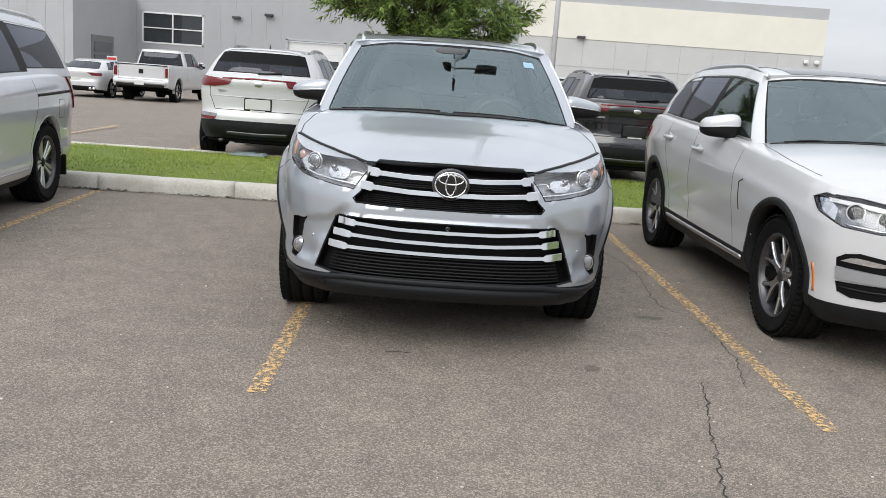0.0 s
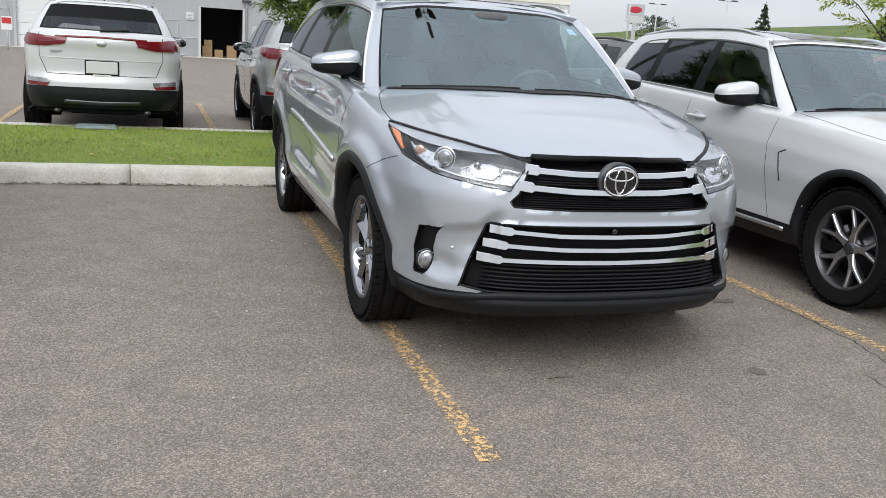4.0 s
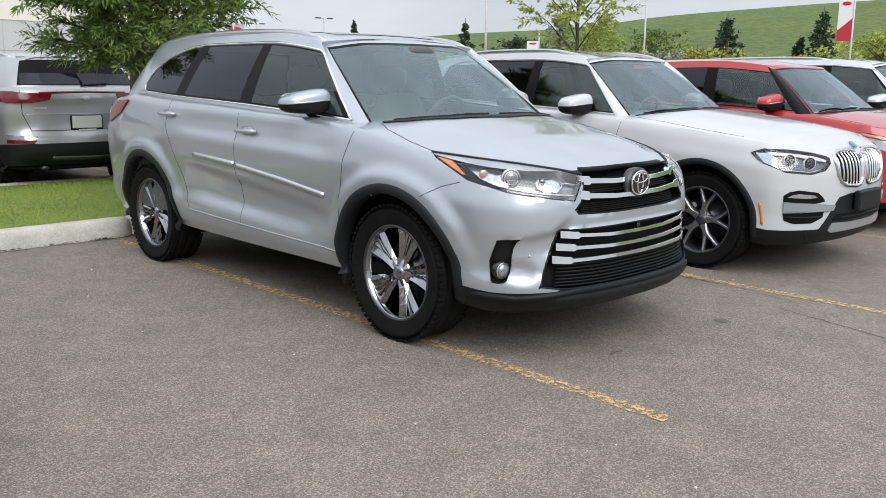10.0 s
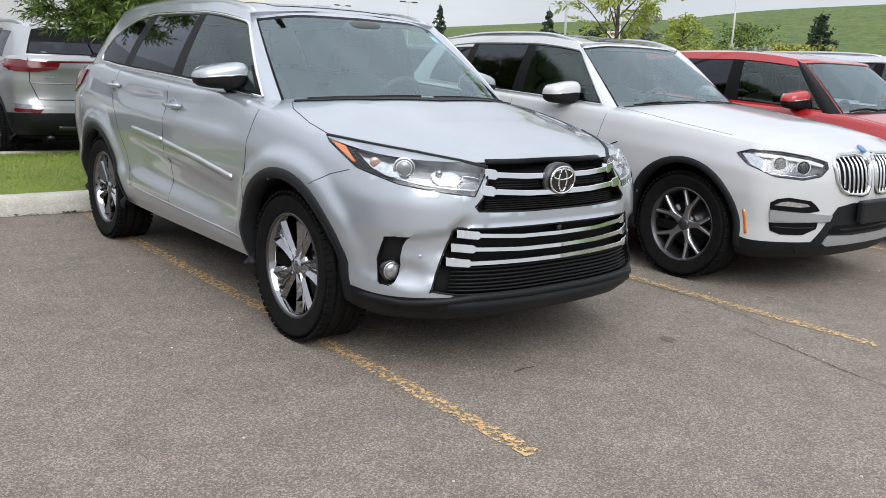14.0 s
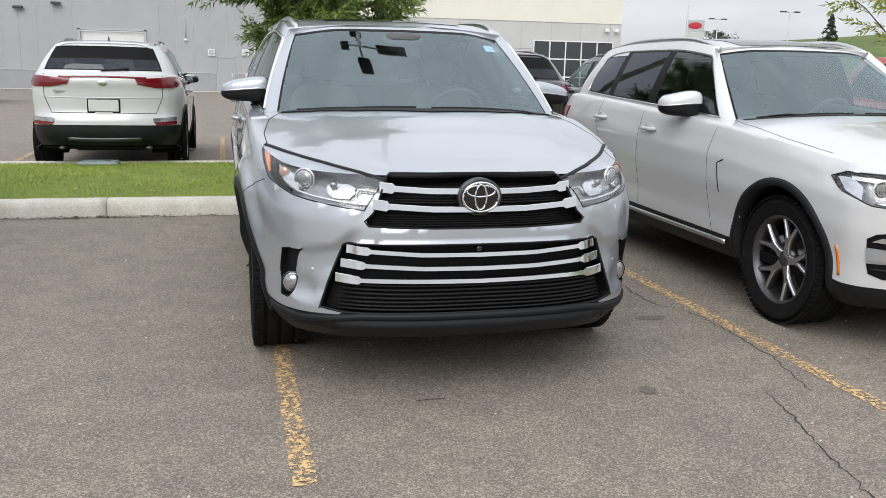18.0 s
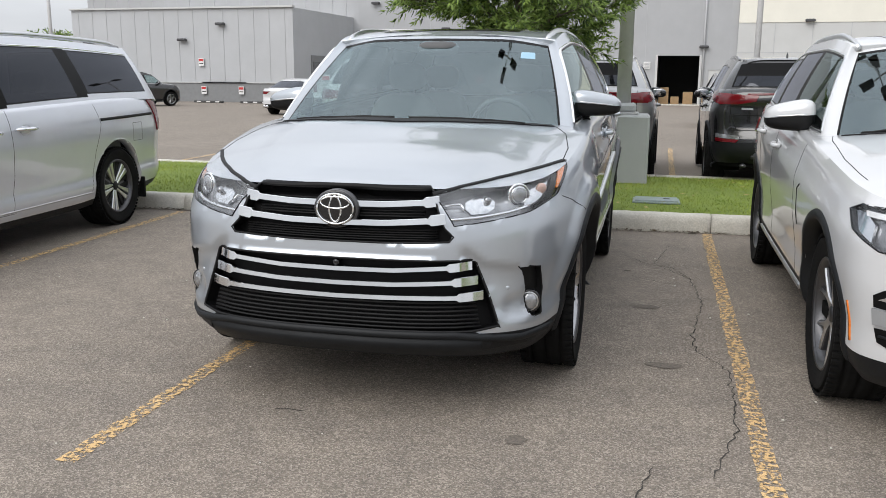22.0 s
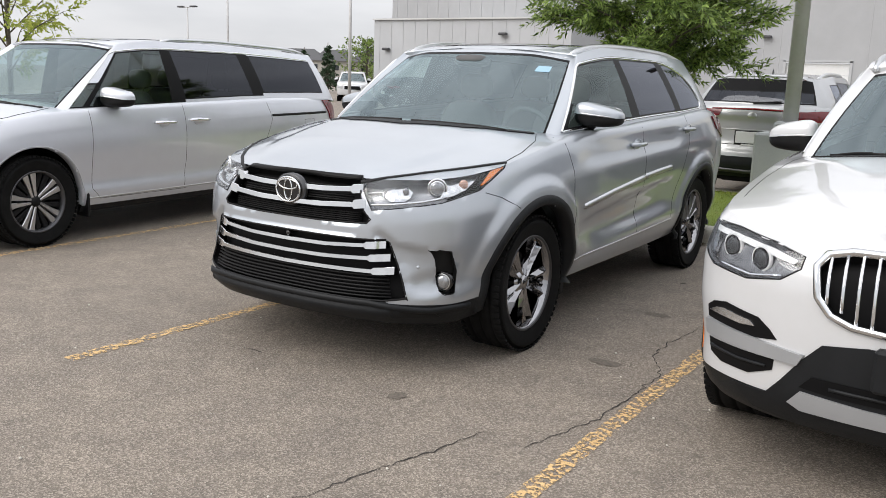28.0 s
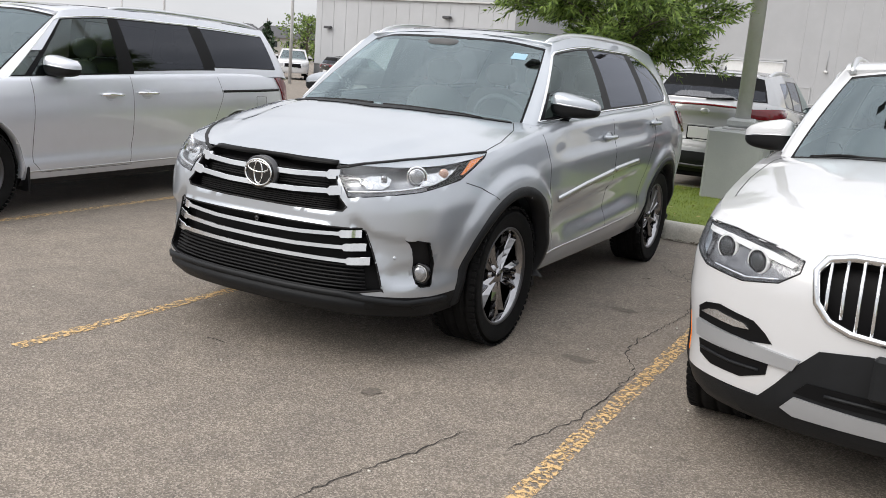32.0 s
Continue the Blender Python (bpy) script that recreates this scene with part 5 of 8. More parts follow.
def lamp_post(x, y, z, height, radius, base=None, heads=2, label="tall grey steel car-park lamp post"):
    root = tagged(new("lamp_post"), label, "lamp post", "lamp posts")
    tube("pole", [(0, 0, 0.0), (0, 0, height)], [radius, radius * 0.75], POLEMETAL, root, n=20)
    if base:
        w, h = base
        box("concrete_base", (0, 0, h / 2), (w, w, h), POLEBASE, root, "grey painted concrete base", 0.025, 3)
        box("base_plate", (0, 0, h + 0.012), (0.36, 0.36, 0.024), POLEMETAL, root, bevel=0.005, rz=3)
        box("base_cover", (0, 0, h + 0.075), (0.3, 0.3, 0.11), POLEBASE, root, bevel=0.03, rz=3)
    for k in range(heads):
        a = 2 * math.pi * k / heads
        c, s = math.cos(a), math.sin(a)
        tube("cross_arm", [(0, 0, height - 0.05), (c * 0.55, s * 0.55, height)], 0.04, POLEMETAL, root)
        box("lamp_head", (c * 0.85, s * 0.85, height + 0.02), (0.7, 0.42, 0.14), FIXTURE, root, bevel=0.04, rz=math.degrees(a))
    root.matrix_basis = pose(x, y, z)
    return root


lamp_post(0.62, 11.55, 0.15, 11.8, 0.085, (0.62, 0.80), 4)
lamp_post(3.3, 30.5, -0.2, 9.0, 0.1, (0.7, 0.85))


def far(az, dist, eye=(0.0, 0.0)):
    return eye[0] + dist * math.sin(radians(az)), eye[1] + dist * math.cos(radians(az))


EAST, MIDDLE, WEST = (-3.73, 1.57), (-2.21, 1.25), (3.08, 1.2)


for az, d, top, eye in ((44.9, 62, 10.0, EAST), (34.6, 110, 9.2, EAST), (54.9, 75, 9.0, EAST), (29.7, 120, 9.0, MIDDLE), (28.1, 95, 10.6, MIDDLE), (-51.1, 85, 7.4, WEST), (-48.7, 70, 9.0, WEST), (-41.1, 48, 9.0, WEST)):
    x, y = far(az, d, eye)
    lamp_post(x, y, ground_z(x, y) - 0.05, top, 0.09, None)

# ---- hill and distance ----
V, F = [], []
na, nr = 90, 22
sky = pchip([8, 20, 27, 30, 35, 40, 44, 50, 55, 60, 66, 75, 100, 130], [0.2, 0.6, 1.5, 1.95, 2.2, 2.55, 2.85, 3.25, 3.85, 4.2, 4.6, 4.9, 4.6, 1.0])


def hill_z(x, y):
    """The slope rises from the edge of the car park; it starts further off behind the building."""
    a, d = math.degrees(math.atan2(x, y)), math.hypot(x, y)
    d0 = 55 + 95 * min(1.0, max(0.0, (36 - a) / 10))
    if d < d0 or not 8 <= a <= 130:
        return ground_z(x, y) - 0.05
    z0 = ground_z(x, y) - 0.05
    top = 1.38 + 230 * math.tan(radians(float(sky(a))))
    k = min(1.0, (d - d0) / (230 - d0))
    return z0 + (top - z0) * (0.35 * k + 0.65 * k * k * (3 - 2 * k)) + 0.4 * noise.noise((x * 0.03, y * 0.03, 1.0)) * k - max(0, d - 230) * 0.03


for j in range(nr + 1):
    for i in range(na + 1):
        a = 8 + 122 * i / na
        d0 = 55 + 95 * min(1.0, max(0.0, (36 - a) / 10))
        x, y = far(a, d0 - 1 + (331 - d0) * j / nr)
        V.append((x, y, hill_z(x, y)))
for j in range(nr):
    for i in range(na):
        F.append((j * (na + 1) + i, j * (na + 1) + i + 1, (j + 1) * (na + 1) + i + 1, (j + 1) * (na + 1) + i))
tagged(fixed(mesh_object("hill", V, F, HILLGRASS)), "long green grassy hill behind the car park", "hill", kind="structure")

# ---- trees ----
BARK = material("bark", (0.12, 0.10, 0.08), 0.9, var=0.4, vscale=30.0, bump=0.8, bscale=60.0)
def leafy(name, c1, c2):
    """Leaves let some light through."""
    m = material(name, c1, 0.5, color2=c2, vscale=3.0)
    n, l = m.node_tree.nodes, m.node_tree.links
    b = n["Principled BSDF"]
    src = b.inputs["Base Color"].links[0].from_socket
    tr, mx = n.new("ShaderNodeBsdfTranslucent"), n.new("ShaderNodeMixShader")
    mx.inputs[0].default_value = 0.35
    l.new(src, tr.inputs["Color"])
    l.new(b.outputs[0], mx.inputs[1])
    l.new(tr.outputs[0], mx.inputs[2])
    l.new(mx.outputs[0], n["Material Output"].inputs["Surface"])
    return m


LEAFDARK = leafy("willow_leaf", (0.32, 0.42, 0.105), (0.12, 0.19, 0.05))
LEAFLIGHT = leafy("pale_leaf", (0.48, 0.50, 0.11), (0.28, 0.34, 0.06))
LEAFYELLOW = material("yellow_leaf", (0.40, 0.37, 0.06), 0.6, color2=(0.25, 0.28, 0.06), vscale=1.0)
LEAFSAGE = material("sage_leaf", (0.30, 0.34, 0.24), 0.6, color2=(0.20, 0.24, 0.16), vscale=1.0)
LEAFSPRUCE = material("spruce_needle", (0.05, 0.09, 0.04), 0.7, color2=(0.025, 0.05, 0.025), vscale=1.0)


def tree(name, label, seed, height, crown_base, radius, leaf, leaf_len, leaf_w, leaves, trunk=0.06, droop=0.3, shape="round", limbs=26):
    root = tagged(new(name), label, "tree" if height > 1.6 else "shrub")
    r = random.Random(seed)
    data = [tube_data([(0, 0, 0), (0.02, 0.01, height * 0.4), (-0.02, 0.02, height * 0.95)], [trunk, trunk * 0.75, trunk * 0.15], 10)]
    tips = []
    for k in range(limbs):
        f = (k + 0.5) / limbs
        z0 = crown_base + (height * 0.93 - crown_base) * f * 0.92
        a = k * 2.4 + r.uniform(-0.4, 0.4)
        prof = math.sin(math.pi * min(1, 0.22 + f * 0.78)) ** 0.7 if shape == "round" else (1 - f) ** 0.9 + 0.06
        ln = radius * prof * r.uniform(0.75, 1.1)
        up = ln * r.uniform(0.25, 0.7) * (1 if shape == "round" else -0.1)
        p0 = Vector((0, 0, z0))
        p3 = p0 + Vector((math.cos(a) * ln, math.sin(a) * ln, up - droop * ln * 0.4))
        p1 = p0.lerp(p3, 0.5) + Vector((0, 0, ln * 0.15))
        data.append(tube_data([p0, p1, p3], [trunk * 0.3, trunk * 0.17, trunk * 0.05], 5))
        for m in range(7):
            q = p0.lerp(p1, m / 3.0) if m < 3 else p1.lerp(p3, (m - 3) / 3.0)
            b = a + r.uniform(-1.3, 1.3)
            l2 = ln * r.uniform(0.22, 0.5)
            e = q + Vector((math.cos(b) * l2, math.sin(b) * l2, l2 * r.uniform(-0.5 - droop, 0.6)))
            data.append(tube_data([q, e], [trunk * 0.08, trunk * 0.03], 4))
            tips.append((q, e))
    v, f = merge(*data)
    mesh_object("trunk", v, f, BARK, root)
    V, F = [], []
    for k in range(leaves):
        q, e = r.choice(tips)
        t = r.uniform(0.15, 1.05)
        p = q.lerp(e, t) + Vector((r.gauss(0, 0.06), r.gauss(0, 0.06), r.gauss(0, 0.06))) * (radius / 1.2)
        ax = (e - q).normalized() + Vector((r.gauss(0, 0.6), r.gauss(0, 0.6), r.gauss(0, 0.5) - droop))
        ax.normalize()
        sd = ax.cross(Vector((r.gauss(0, 1), r.gauss(0, 1), r.gauss(0, 1)))).normalized()
        ln, w = leaf_len * r.uniform(0.6, 1.15), leaf_w * r.uniform(0.7, 1.1)
        nn = ax.cross(sd) * ln * 0.12
        o = len(V)
        V += [p, p + ax * ln * 0.45 + sd * w - nn, p + ax * ln + nn, p + ax * ln * 0.45 - sd * w - nn, p + ax * ln * 0.5 + nn * 0.2]
        F += [(o, o + 1, o + 4), (o + 1, o + 2, o + 4), (o + 2, o + 3, o + 4), (o + 3, o, o + 4)]
    mesh_object("crown", V, F, leaf, root, smooth=False)
    return root


def leaf_shade(m, dark, pale):
    """Give every leaf a tone of its own."""
    n, l = m.node_tree.nodes, m.node_tree.links
    geo, ramp = n.new("ShaderNodeNewGeometry"), n.new("ShaderNodeValToRGB")
    e = ramp.color_ramp.elements
    e[0].position, e[0].color = 0.0, (*dark, 1)
    e[1].position, e[1].color = 1.0, (*pale, 1)
    l.new(geo.outputs["Random Per Island"], ramp.inputs["Fac"])
    for node in n:
        for key in ("Base Color", "Color"):
            if node.type in ("BSDF_PRINCIPLED", "BSDF_TRANSLUCENT") and key in node.inputs:
                l.new(ramp.outputs["Color"], node.inputs[key])
    return m


def leafy_tree(name, label, seed, height, crown_base, radius, leaf, leaf_len, leaf_w, trunk, limbs, twigs, shoots, shoot_len, pitch, rise=(0.25, 0.8)):
    """Limbs, twigs and shoots, with single leaves set by turns along every shoot."""
    root = tagged(new(name), label, "tree")
    r = random.Random(seed)
    data = [tube_data([(0, 0, 0), (0.02, 0.01, height * 0.4), (-0.02, 0.02, height * 0.95)], [trunk, trunk * 0.75, trunk * 0.15], 10)]
    V, F = [], []

    def put_leaf(p, ax, side, size):
        ln, w = leaf_len * size, leaf_w * size * r.uniform(0.85, 1.1)
        n = ax.cross(side).normalized()
        drop = -Vector((0, 0, 1)) * ln * r.uniform(0.0, 0.25)
        o = len(V)
        V.extend([p, p + ax * ln * 0.38 + side * w + n * w * 0.5, p + ax * ln + drop, p + ax * ln * 0.38 - side * w + n * w * 0.5, p + ax * ln * 0.45 + drop * 0.3])
        F.extend([(o, o + 1, o + 4), (o + 1, o + 2, o + 4), (o + 2, o + 3, o + 4), (o + 3, o, o + 4)])

    for k in range(limbs):
        f = (k + 0.5) / limbs
        z0 = crown_base + (height * 0.93 - crown_base) * f * 0.92
        a = k * 2.4 + r.uniform(-0.4, 0.4)
        ln = radius * math.sin(math.pi * min(1, 0.25 + f * 0.75)) ** 0.7 * r.uniform(0.7, 1.08)
        p0 = Vector((0, 0, z0))
        p3 = p0 + Vector((math.cos(a) * ln, math.sin(a) * ln, ln * r.uniform(*rise)))
        p1 = p0.lerp(p3, 0.5) + Vector((0, 0, ln * 0.10))
        data.append(tube_data([p0, p1, p3], [trunk * 0.3, trunk * 0.17, trunk * 0.06], 5))
        for m in range(twigs):
            u = (m + 0.6) / twigs
            q = p0.lerp(p1, u * 2) if u < 0.5 else p1.lerp(p3, u * 2 - 1)
            b = a + r.uniform(-1.2, 1.2)
            l2 = ln * r.uniform(0.16, 0.36)
            e = q + Vector((math.cos(b) * l2, math.sin(b) * l2, l2 * r.uniform(-0.35, 0.7)))
            data.append(tube_data([q, e], [trunk * 0.08, trunk * 0.04], 4))
            for h in range(shoots):
                g = q.lerp(e, (h + 0.7) / shoots)
                c = b + r.uniform(-1.1, 1.1)
                sl = shoot_len * r.uniform(0.55, 1.25)
                d = Vector((math.cos(c), math.sin(c), r.uniform(-0.7, 0.9))).normalized()
                mid = g + d * sl * 0.55
                tip = g + d * sl + Vector((0, 0, sl * r.uniform(-0.15, 0.25)))
                data.append(tube_data([g, mid, tip], [trunk * 0.045, trunk * 0.03, trunk * 0.012], 3))
                count = max(4, int(sl / pitch))
                for i in range(count):
                    t = (i + 0.5) / count
                    p = g.lerp(mid, t / 0.55) if t < 0.55 else mid.lerp(tip, (t - 0.55) / 0.45)
                    turn = i * 2.4 + r.uniform(-0.5, 0.5)
                    s1 = d.cross(Vector((0.1, 0.2, 1))).normalized()
                    s2 = s1.cross(d)
                    outw = s1 * math.cos(turn) + s2 * math.sin(turn)
                    ax = (d * 0.75 + outw * 0.75).normalized()
                    put_leaf(p, ax, ax.cross(d + Vector((0, 0, 0.3))).normalized(), r.uniform(0.65, 1.1) * (1.0 - 0.35 * t ** 3))
                put_leaf(tip, d, s1, 0.75)
    v, f = merge(*data)
    mesh_object("trunk", v, f, BARK, root)
    mesh_object("crown", V, F, leaf, root, smooth=False)
    return root


leaf_shade(LEAFDARK, (0.035, 0.075, 0.014), (0.31, 0.43, 0.10))
leaf_shade(LEAFLIGHT, (0.25, 0.33, 0.05), (0.52, 0.55, 0.13))
t1 = leafy_tree("tree", "young willow-leaved tree with a dense green crown on the grass", 11, 4.6, 1.22, 1.02, LEAFDARK, 0.100, 0.0135, 0.055, 62, 8, 9, 0.25, 0.0165, (0.1, 0.7))
t1.matrix_basis = pose(-0.32, 9.75, 0.15)


def shrub(name, label, leaf, az, dist, h, rad, seed, spruce=False, n=2600, leaf_len=0.28):
    h, rad = h * 1.35, rad * 1.2
    x, y = far(az, dist, EAST if az > 0 else WEST)
    t = tree(name, label, seed, h, h * (0.12 if spruce else 0.2), rad, leaf, leaf_len, leaf_len * 0.32, n, 0.03 * h, 0.2, "spruce" if spruce else "round", 22)
    t.matrix_basis = pose(x, y, hill_z(x, y) - 0.1, 0, 0, seed * 40)
    return t


sap = leafy_tree("tree", "slender young tree with sparse yellow-green leaves", 5, 4.2, 1.5, 0.95, LEAFLIGHT, 0.10, 0.022, 0.04, 24, 6, 4, 0.22, 0.024, (0.5, 1.1))
sap.matrix_basis = pose(6.85, 10.3, 0.1)
sap2 = leafy_tree("tree", "slender young tree with sparse yellow-green leaves", 9, 4.0, 1.1, 1.3, LEAFLIGHT, 0.12, 0.028, 0.05, 24, 5, 4, 0.24, 0.028, (0.5, 1.1))
sap2.matrix_basis = pose(-10.9, 8.9, 0.1)
for k, (az, d, h, rad, leaf, spruce) in enumerate(((43.6, 95, 5.0, 1.1, LEAFSPRUCE, True), (47.0, 75, 3.6, 2.0, LEAFSPRUCE, False), (55.5, 85, 3.8, 2.4, LEAFDARK, False), (56.0, 60, 2.6, 1.8, LEAFSAGE, False), (58.3, 62, 2.8, 2.2, LEAFYELLOW, False), (59.8, 70, 4.8, 1.6, LEAFSPRUCE, True), (64.0, 78, 3.4, 0.7, LEAFSPRUCE, True), (65.2, 75, 5.0, 1.4, LEAFSPRUCE, True), (52.0, 80, 4.6, 2.0, LEAFLIGHT, False), (68.5, 60, 3.6, 2.4, LEAFLIGHT, False), (61.6, 68, 2.2, 1.8, LEAFYELLOW, False), (30.2, 150, 6.0, 3.0, LEAFSPRUCE, False), (36.5, 150, 5, 1.2, LEAFSPRUCE, True), (49.6, 78, 5.2, 1.2, LEAFSAGE, False), (53.8, 72, 2.4, 1.9, LEAFYELLOW, False), (-44.0, 90, 3.6, 0.9, LEAFSPRUCE, True), (-42.5, 95, 4.2, 1.0, LEAFSPRUCE, True), (-40.0, 100, 5.0, 2.6, LEAFDARK, False))):
    shrub("spruce" if spruce else "bush", "dark green conifer at the foot of the hill" if spruce else "loose leafy bush at the foot of the hill", leaf, az, d, h, rad, 20 + k, spruce)

# ---- banners and sign ----
BANNERRED = material("banner_red", (0.45, 0.02, 0.04), 0.6, var=0.1)
BANNERWHITE = material("banner_white", (0.75, 0.74, 0.74), 0.6, var=0.05)


def banner(az, dist, z0, z1, w):
    root = tagged(new("banner_pole"), "red and white fabric banner on a thin steel pole", "banner", "banners")
    tube("pole", [(0, 0, -1.5), (0, 0, z1 + 1.2)], 0.05, POLEMETAL, root)
    h = z1 - z0
    V = [(-w, 0, z0), (0, 0, z0), (0, 0, z0 + h * 0.55), (-w, 0, z0 + h * 0.25), (-w, 0, z1), (0, 0, z1)]
    for nm, q, mat in (("red_cloth", (0, 1, 2, 3), BANNERRED), ("white_cloth", (3, 2, 5, 4), BANNERWHITE)):
        W = [V[k] for k in q] + [(V[k][0], 0.02, V[k][2]) for k in q]
        fixed(mesh_object(nm, W, [(0, 1, 2, 3), (7, 6, 5, 4)] + [(k, (k + 1) % 4, 4 + (k + 1) % 4, 4 + k) for k in range(4)], mat, root, smooth=False))
    v, f = ellipsoid_data((-w / 2, -0.02, z1 - h * 0.12), (w * 0.3, 0.01, h * 0.045))
    mesh_object("oval_mark", v, f, BANNERRED, root)
    x, y = far(az, dist, EAST)
    root.matrix_basis = pose(x, y, 0, 0, 0, -az)


banner(66.75, 52, 2.25 + 1.3, 5.75, 0.75)
banner(48.3, 60, 2.5, 3.9, 0.8)
sign = tagged(new("pylon_sign"), "tall red and grey pylon sign on a post", "sign")
box("sign_face", (0, 0, 7.0), (2.3, 0.3, 1.5), WALLMID, sign)
box("sign_lower_face", (0, 0, 5.8), (2.3, 0.3, 0.8), WALLLIGHT, sign)
box("post", (0, 0, 2.3), (0.5, 0.25, 6.4), WALLMID, sign)
v, f = ellipsoid_data((0, -0.17, 7.05), (0.85, 0.03, 0.42))
mesh_object("oval_mark", v, f, BANNERRED, sign)
sign.matrix_basis = pose(*far(28.4, 120, MIDDLE), 0.3, 0, 0, -28)

# ---- far houses ----
SIDING = material("house_siding", (0.42, 0.40, 0.36), 0.8, var=0.1)
ROOFING = material("roof_shingle", (0.10, 0.10, 0.105), 0.9, var=0.2)
for k, (az, w) in enumerate(((-44.2, 12), (-42.0, 10), (-39.6, 9), (-47.5, 12), (-64.0, 13))):
    root = tagged(new("house"), "two-storey house with dark shingle roof in the distance", "house", "distant houses")
    box("wall", (0, 0, 2.7), (w, 9, 5.6), SIDING, root)
    V = [(-w / 2 - 0.4, -5, 5.4), (w / 2 + 0.4, -5, 5.4), (w / 2 + 0.4, 5, 5.4), (-w / 2 - 0.4, 5, 5.4), (-w / 4, 0, 8.0), (w / 4, 0, 8.0)]
    mesh_object("roof", V, [(0, 1, 5, 4), (2, 3, 4, 5), (1, 2, 5), (3, 0, 4), (3, 2, 1, 0)], ROOFING, root, smooth=False)
    for i in range(3):
        for z in (1.3, 4.0):
            box("window", (-w / 3 + w / 3 * i, -4.52, z), (1.4, 0.1, 1.2), WINDARK, root)
    root.matrix_basis = pose(*far(az, 205, WEST), -1.2, 0, 0, -az + 12 * (k % 3 - 1))


# ---- lids in the lawn, wheel stops ----
LID = surface_material("grey_green_lid", (80.0, (0.19, 0.24, 0.235), (0.28, 0.34, 0.33)), (4.0, (0.8, 0.8, 0.8), (1.0, 1.0, 1.0)), 0.6, 0.2)
for x, y, a in ((1.10, 9.95, 3), (-2.75, 11.95, 2)):
    lid = tagged(new("utility_lid"), "grey-green rectangular utility lid set in the grass", "utility lid", "utility lids")
    box("lid_plate", (0, 0, 0.012), (0.42, 0.28, 0.024), LID, lid, bevel=0.006)
    box("lid_frame", (0, 0, 0.0), (0.46, 0.32, 0.022), LID, lid, bevel=0.006)
    box("lid_latch", (0.1, 0, 0.026), (0.06, 0.03, 0.008), FIXTURE, lid)
    lid.matrix_basis = pose(x, y, 0.162, 0, 0, a)
STOPDARK = material("wheel_stop", (0.05, 0.05, 0.05), 0.7, var=0.2)
for k in range(5):
    x = -34.5 + 3.0 * k
    st = tagged(new("wheel_stop"), "low dark rubber wheel stop with pale marks", "wheel stop", "wheel stops")
    box("stop_block", (0, 0, 0.06), (1.9, 0.18, 0.12), STOPDARK, st, bevel=0.03)
    for i in range(3):
        box("pale_mark", (-0.6 + 0.6 * i, -0.093, 0.06), (0.25, 0.012, 0.06), WINFRAME, st)
    st.matrix_basis = pose(x, 46.5, ground_z(x, 46.5))
STOPRED = material("sign_red", (0.5, 0.03, 0.03), 0.5)
for x, y in ((-17.5, 45.0), (-10.2, 50.0), (-13.6, 46.0)):
    sg = tagged(new("small_sign"), "small red and white notice sign on a post", "sign", "small signs")
    tube("post", [(0, 0, 0), (0, 0, 1.2)], 0.03, POLEMETAL, sg)
    box("sign_plate", (0, -0.04, 1.3), (0.5, 0.02, 0.65), WINFRAME, sg)
    box("sign_band", (0, -0.055, 1.42), (0.44, 0.012, 0.28), STOPRED, sg)
    sg.matrix_basis = pose(x, y, ground_z(x, y))


# ---- car shapes ----
def step(a, b, x):
    t = np.clip((np.asarray(x, float) - a) / (b - a), 0, 1)
    return t * t * (3 - 2 * t)


def hero_sculpt(V):
    """Flared wheel arches, a hollow along the lower doors and a sunken panel beside the lower grille."""
    x, y, z = V[:, 0].copy(), V[:, 1], V[:, 2]
    ax = np.abs(x)
    out = np.zeros(len(V))
    for yw in (0.94, 3.725):
        r = np.hypot(y - yw, z - 0.384)
        out += 0.024 * (1 - step(0.50, 0.575, r)) * step(0.35, 0.6, z) * (r < 0.6)
    door = step(1.40, 1.75, y) * (1 - step(2.85, 3.2, y))
    crease = 0.66 + 0.10 * (y - 1.4)
    out -= 0.030 * door * step(0.0, 0.05, crease - z) * (1 - step(0.16, 0.30, crease - z))
    out -= 0.012 * step(1.35, 1.6, y) * (1 - step(3.0, 3.3, y)) * step(0.96, 1.03, z + 0.03 * (2.4 - y)) * (1 - step(1.08, 1.16, z))
    V[:, 0] = x + np.sign(x) * out * (ax > 0.6)
    line = np.interp(ax, [0.50, 0.56, 0.60, 0.70, 0.75], [0.74, 0.70, 0.664, 0.644, 0.642])
    dent = step(0.0, 0.022, line - z) * (1 - step(0.05, 0.20, line - z)) * step(0.50, 0.54, ax) * (1 - step(0.74, 0.80, ax)) * (y < 0.5)
    bowl = 1 - step(0.030, 0.075, np.hypot(ax - 0.725, (z - 0.462) * 1.1))
    lip = (1 - step(0.335, 0.362, z)) * (1 - step(0.60, 0.68, ax)) * (y < 0.5)
    V[:, 1] = y + 0.022 * dent + 0.020 * bowl * (y < 0.5) - 0.022 * lip
    return V


def hero_ridge(t, y):
    """The bonnet's raised middle, edged by two folds."""
    return 0.011 * float(1 - step(0.60, 0.72, t)) * float(step(0.12, 0.45, y)) * float(1 - step(0.95, 1.2, y))


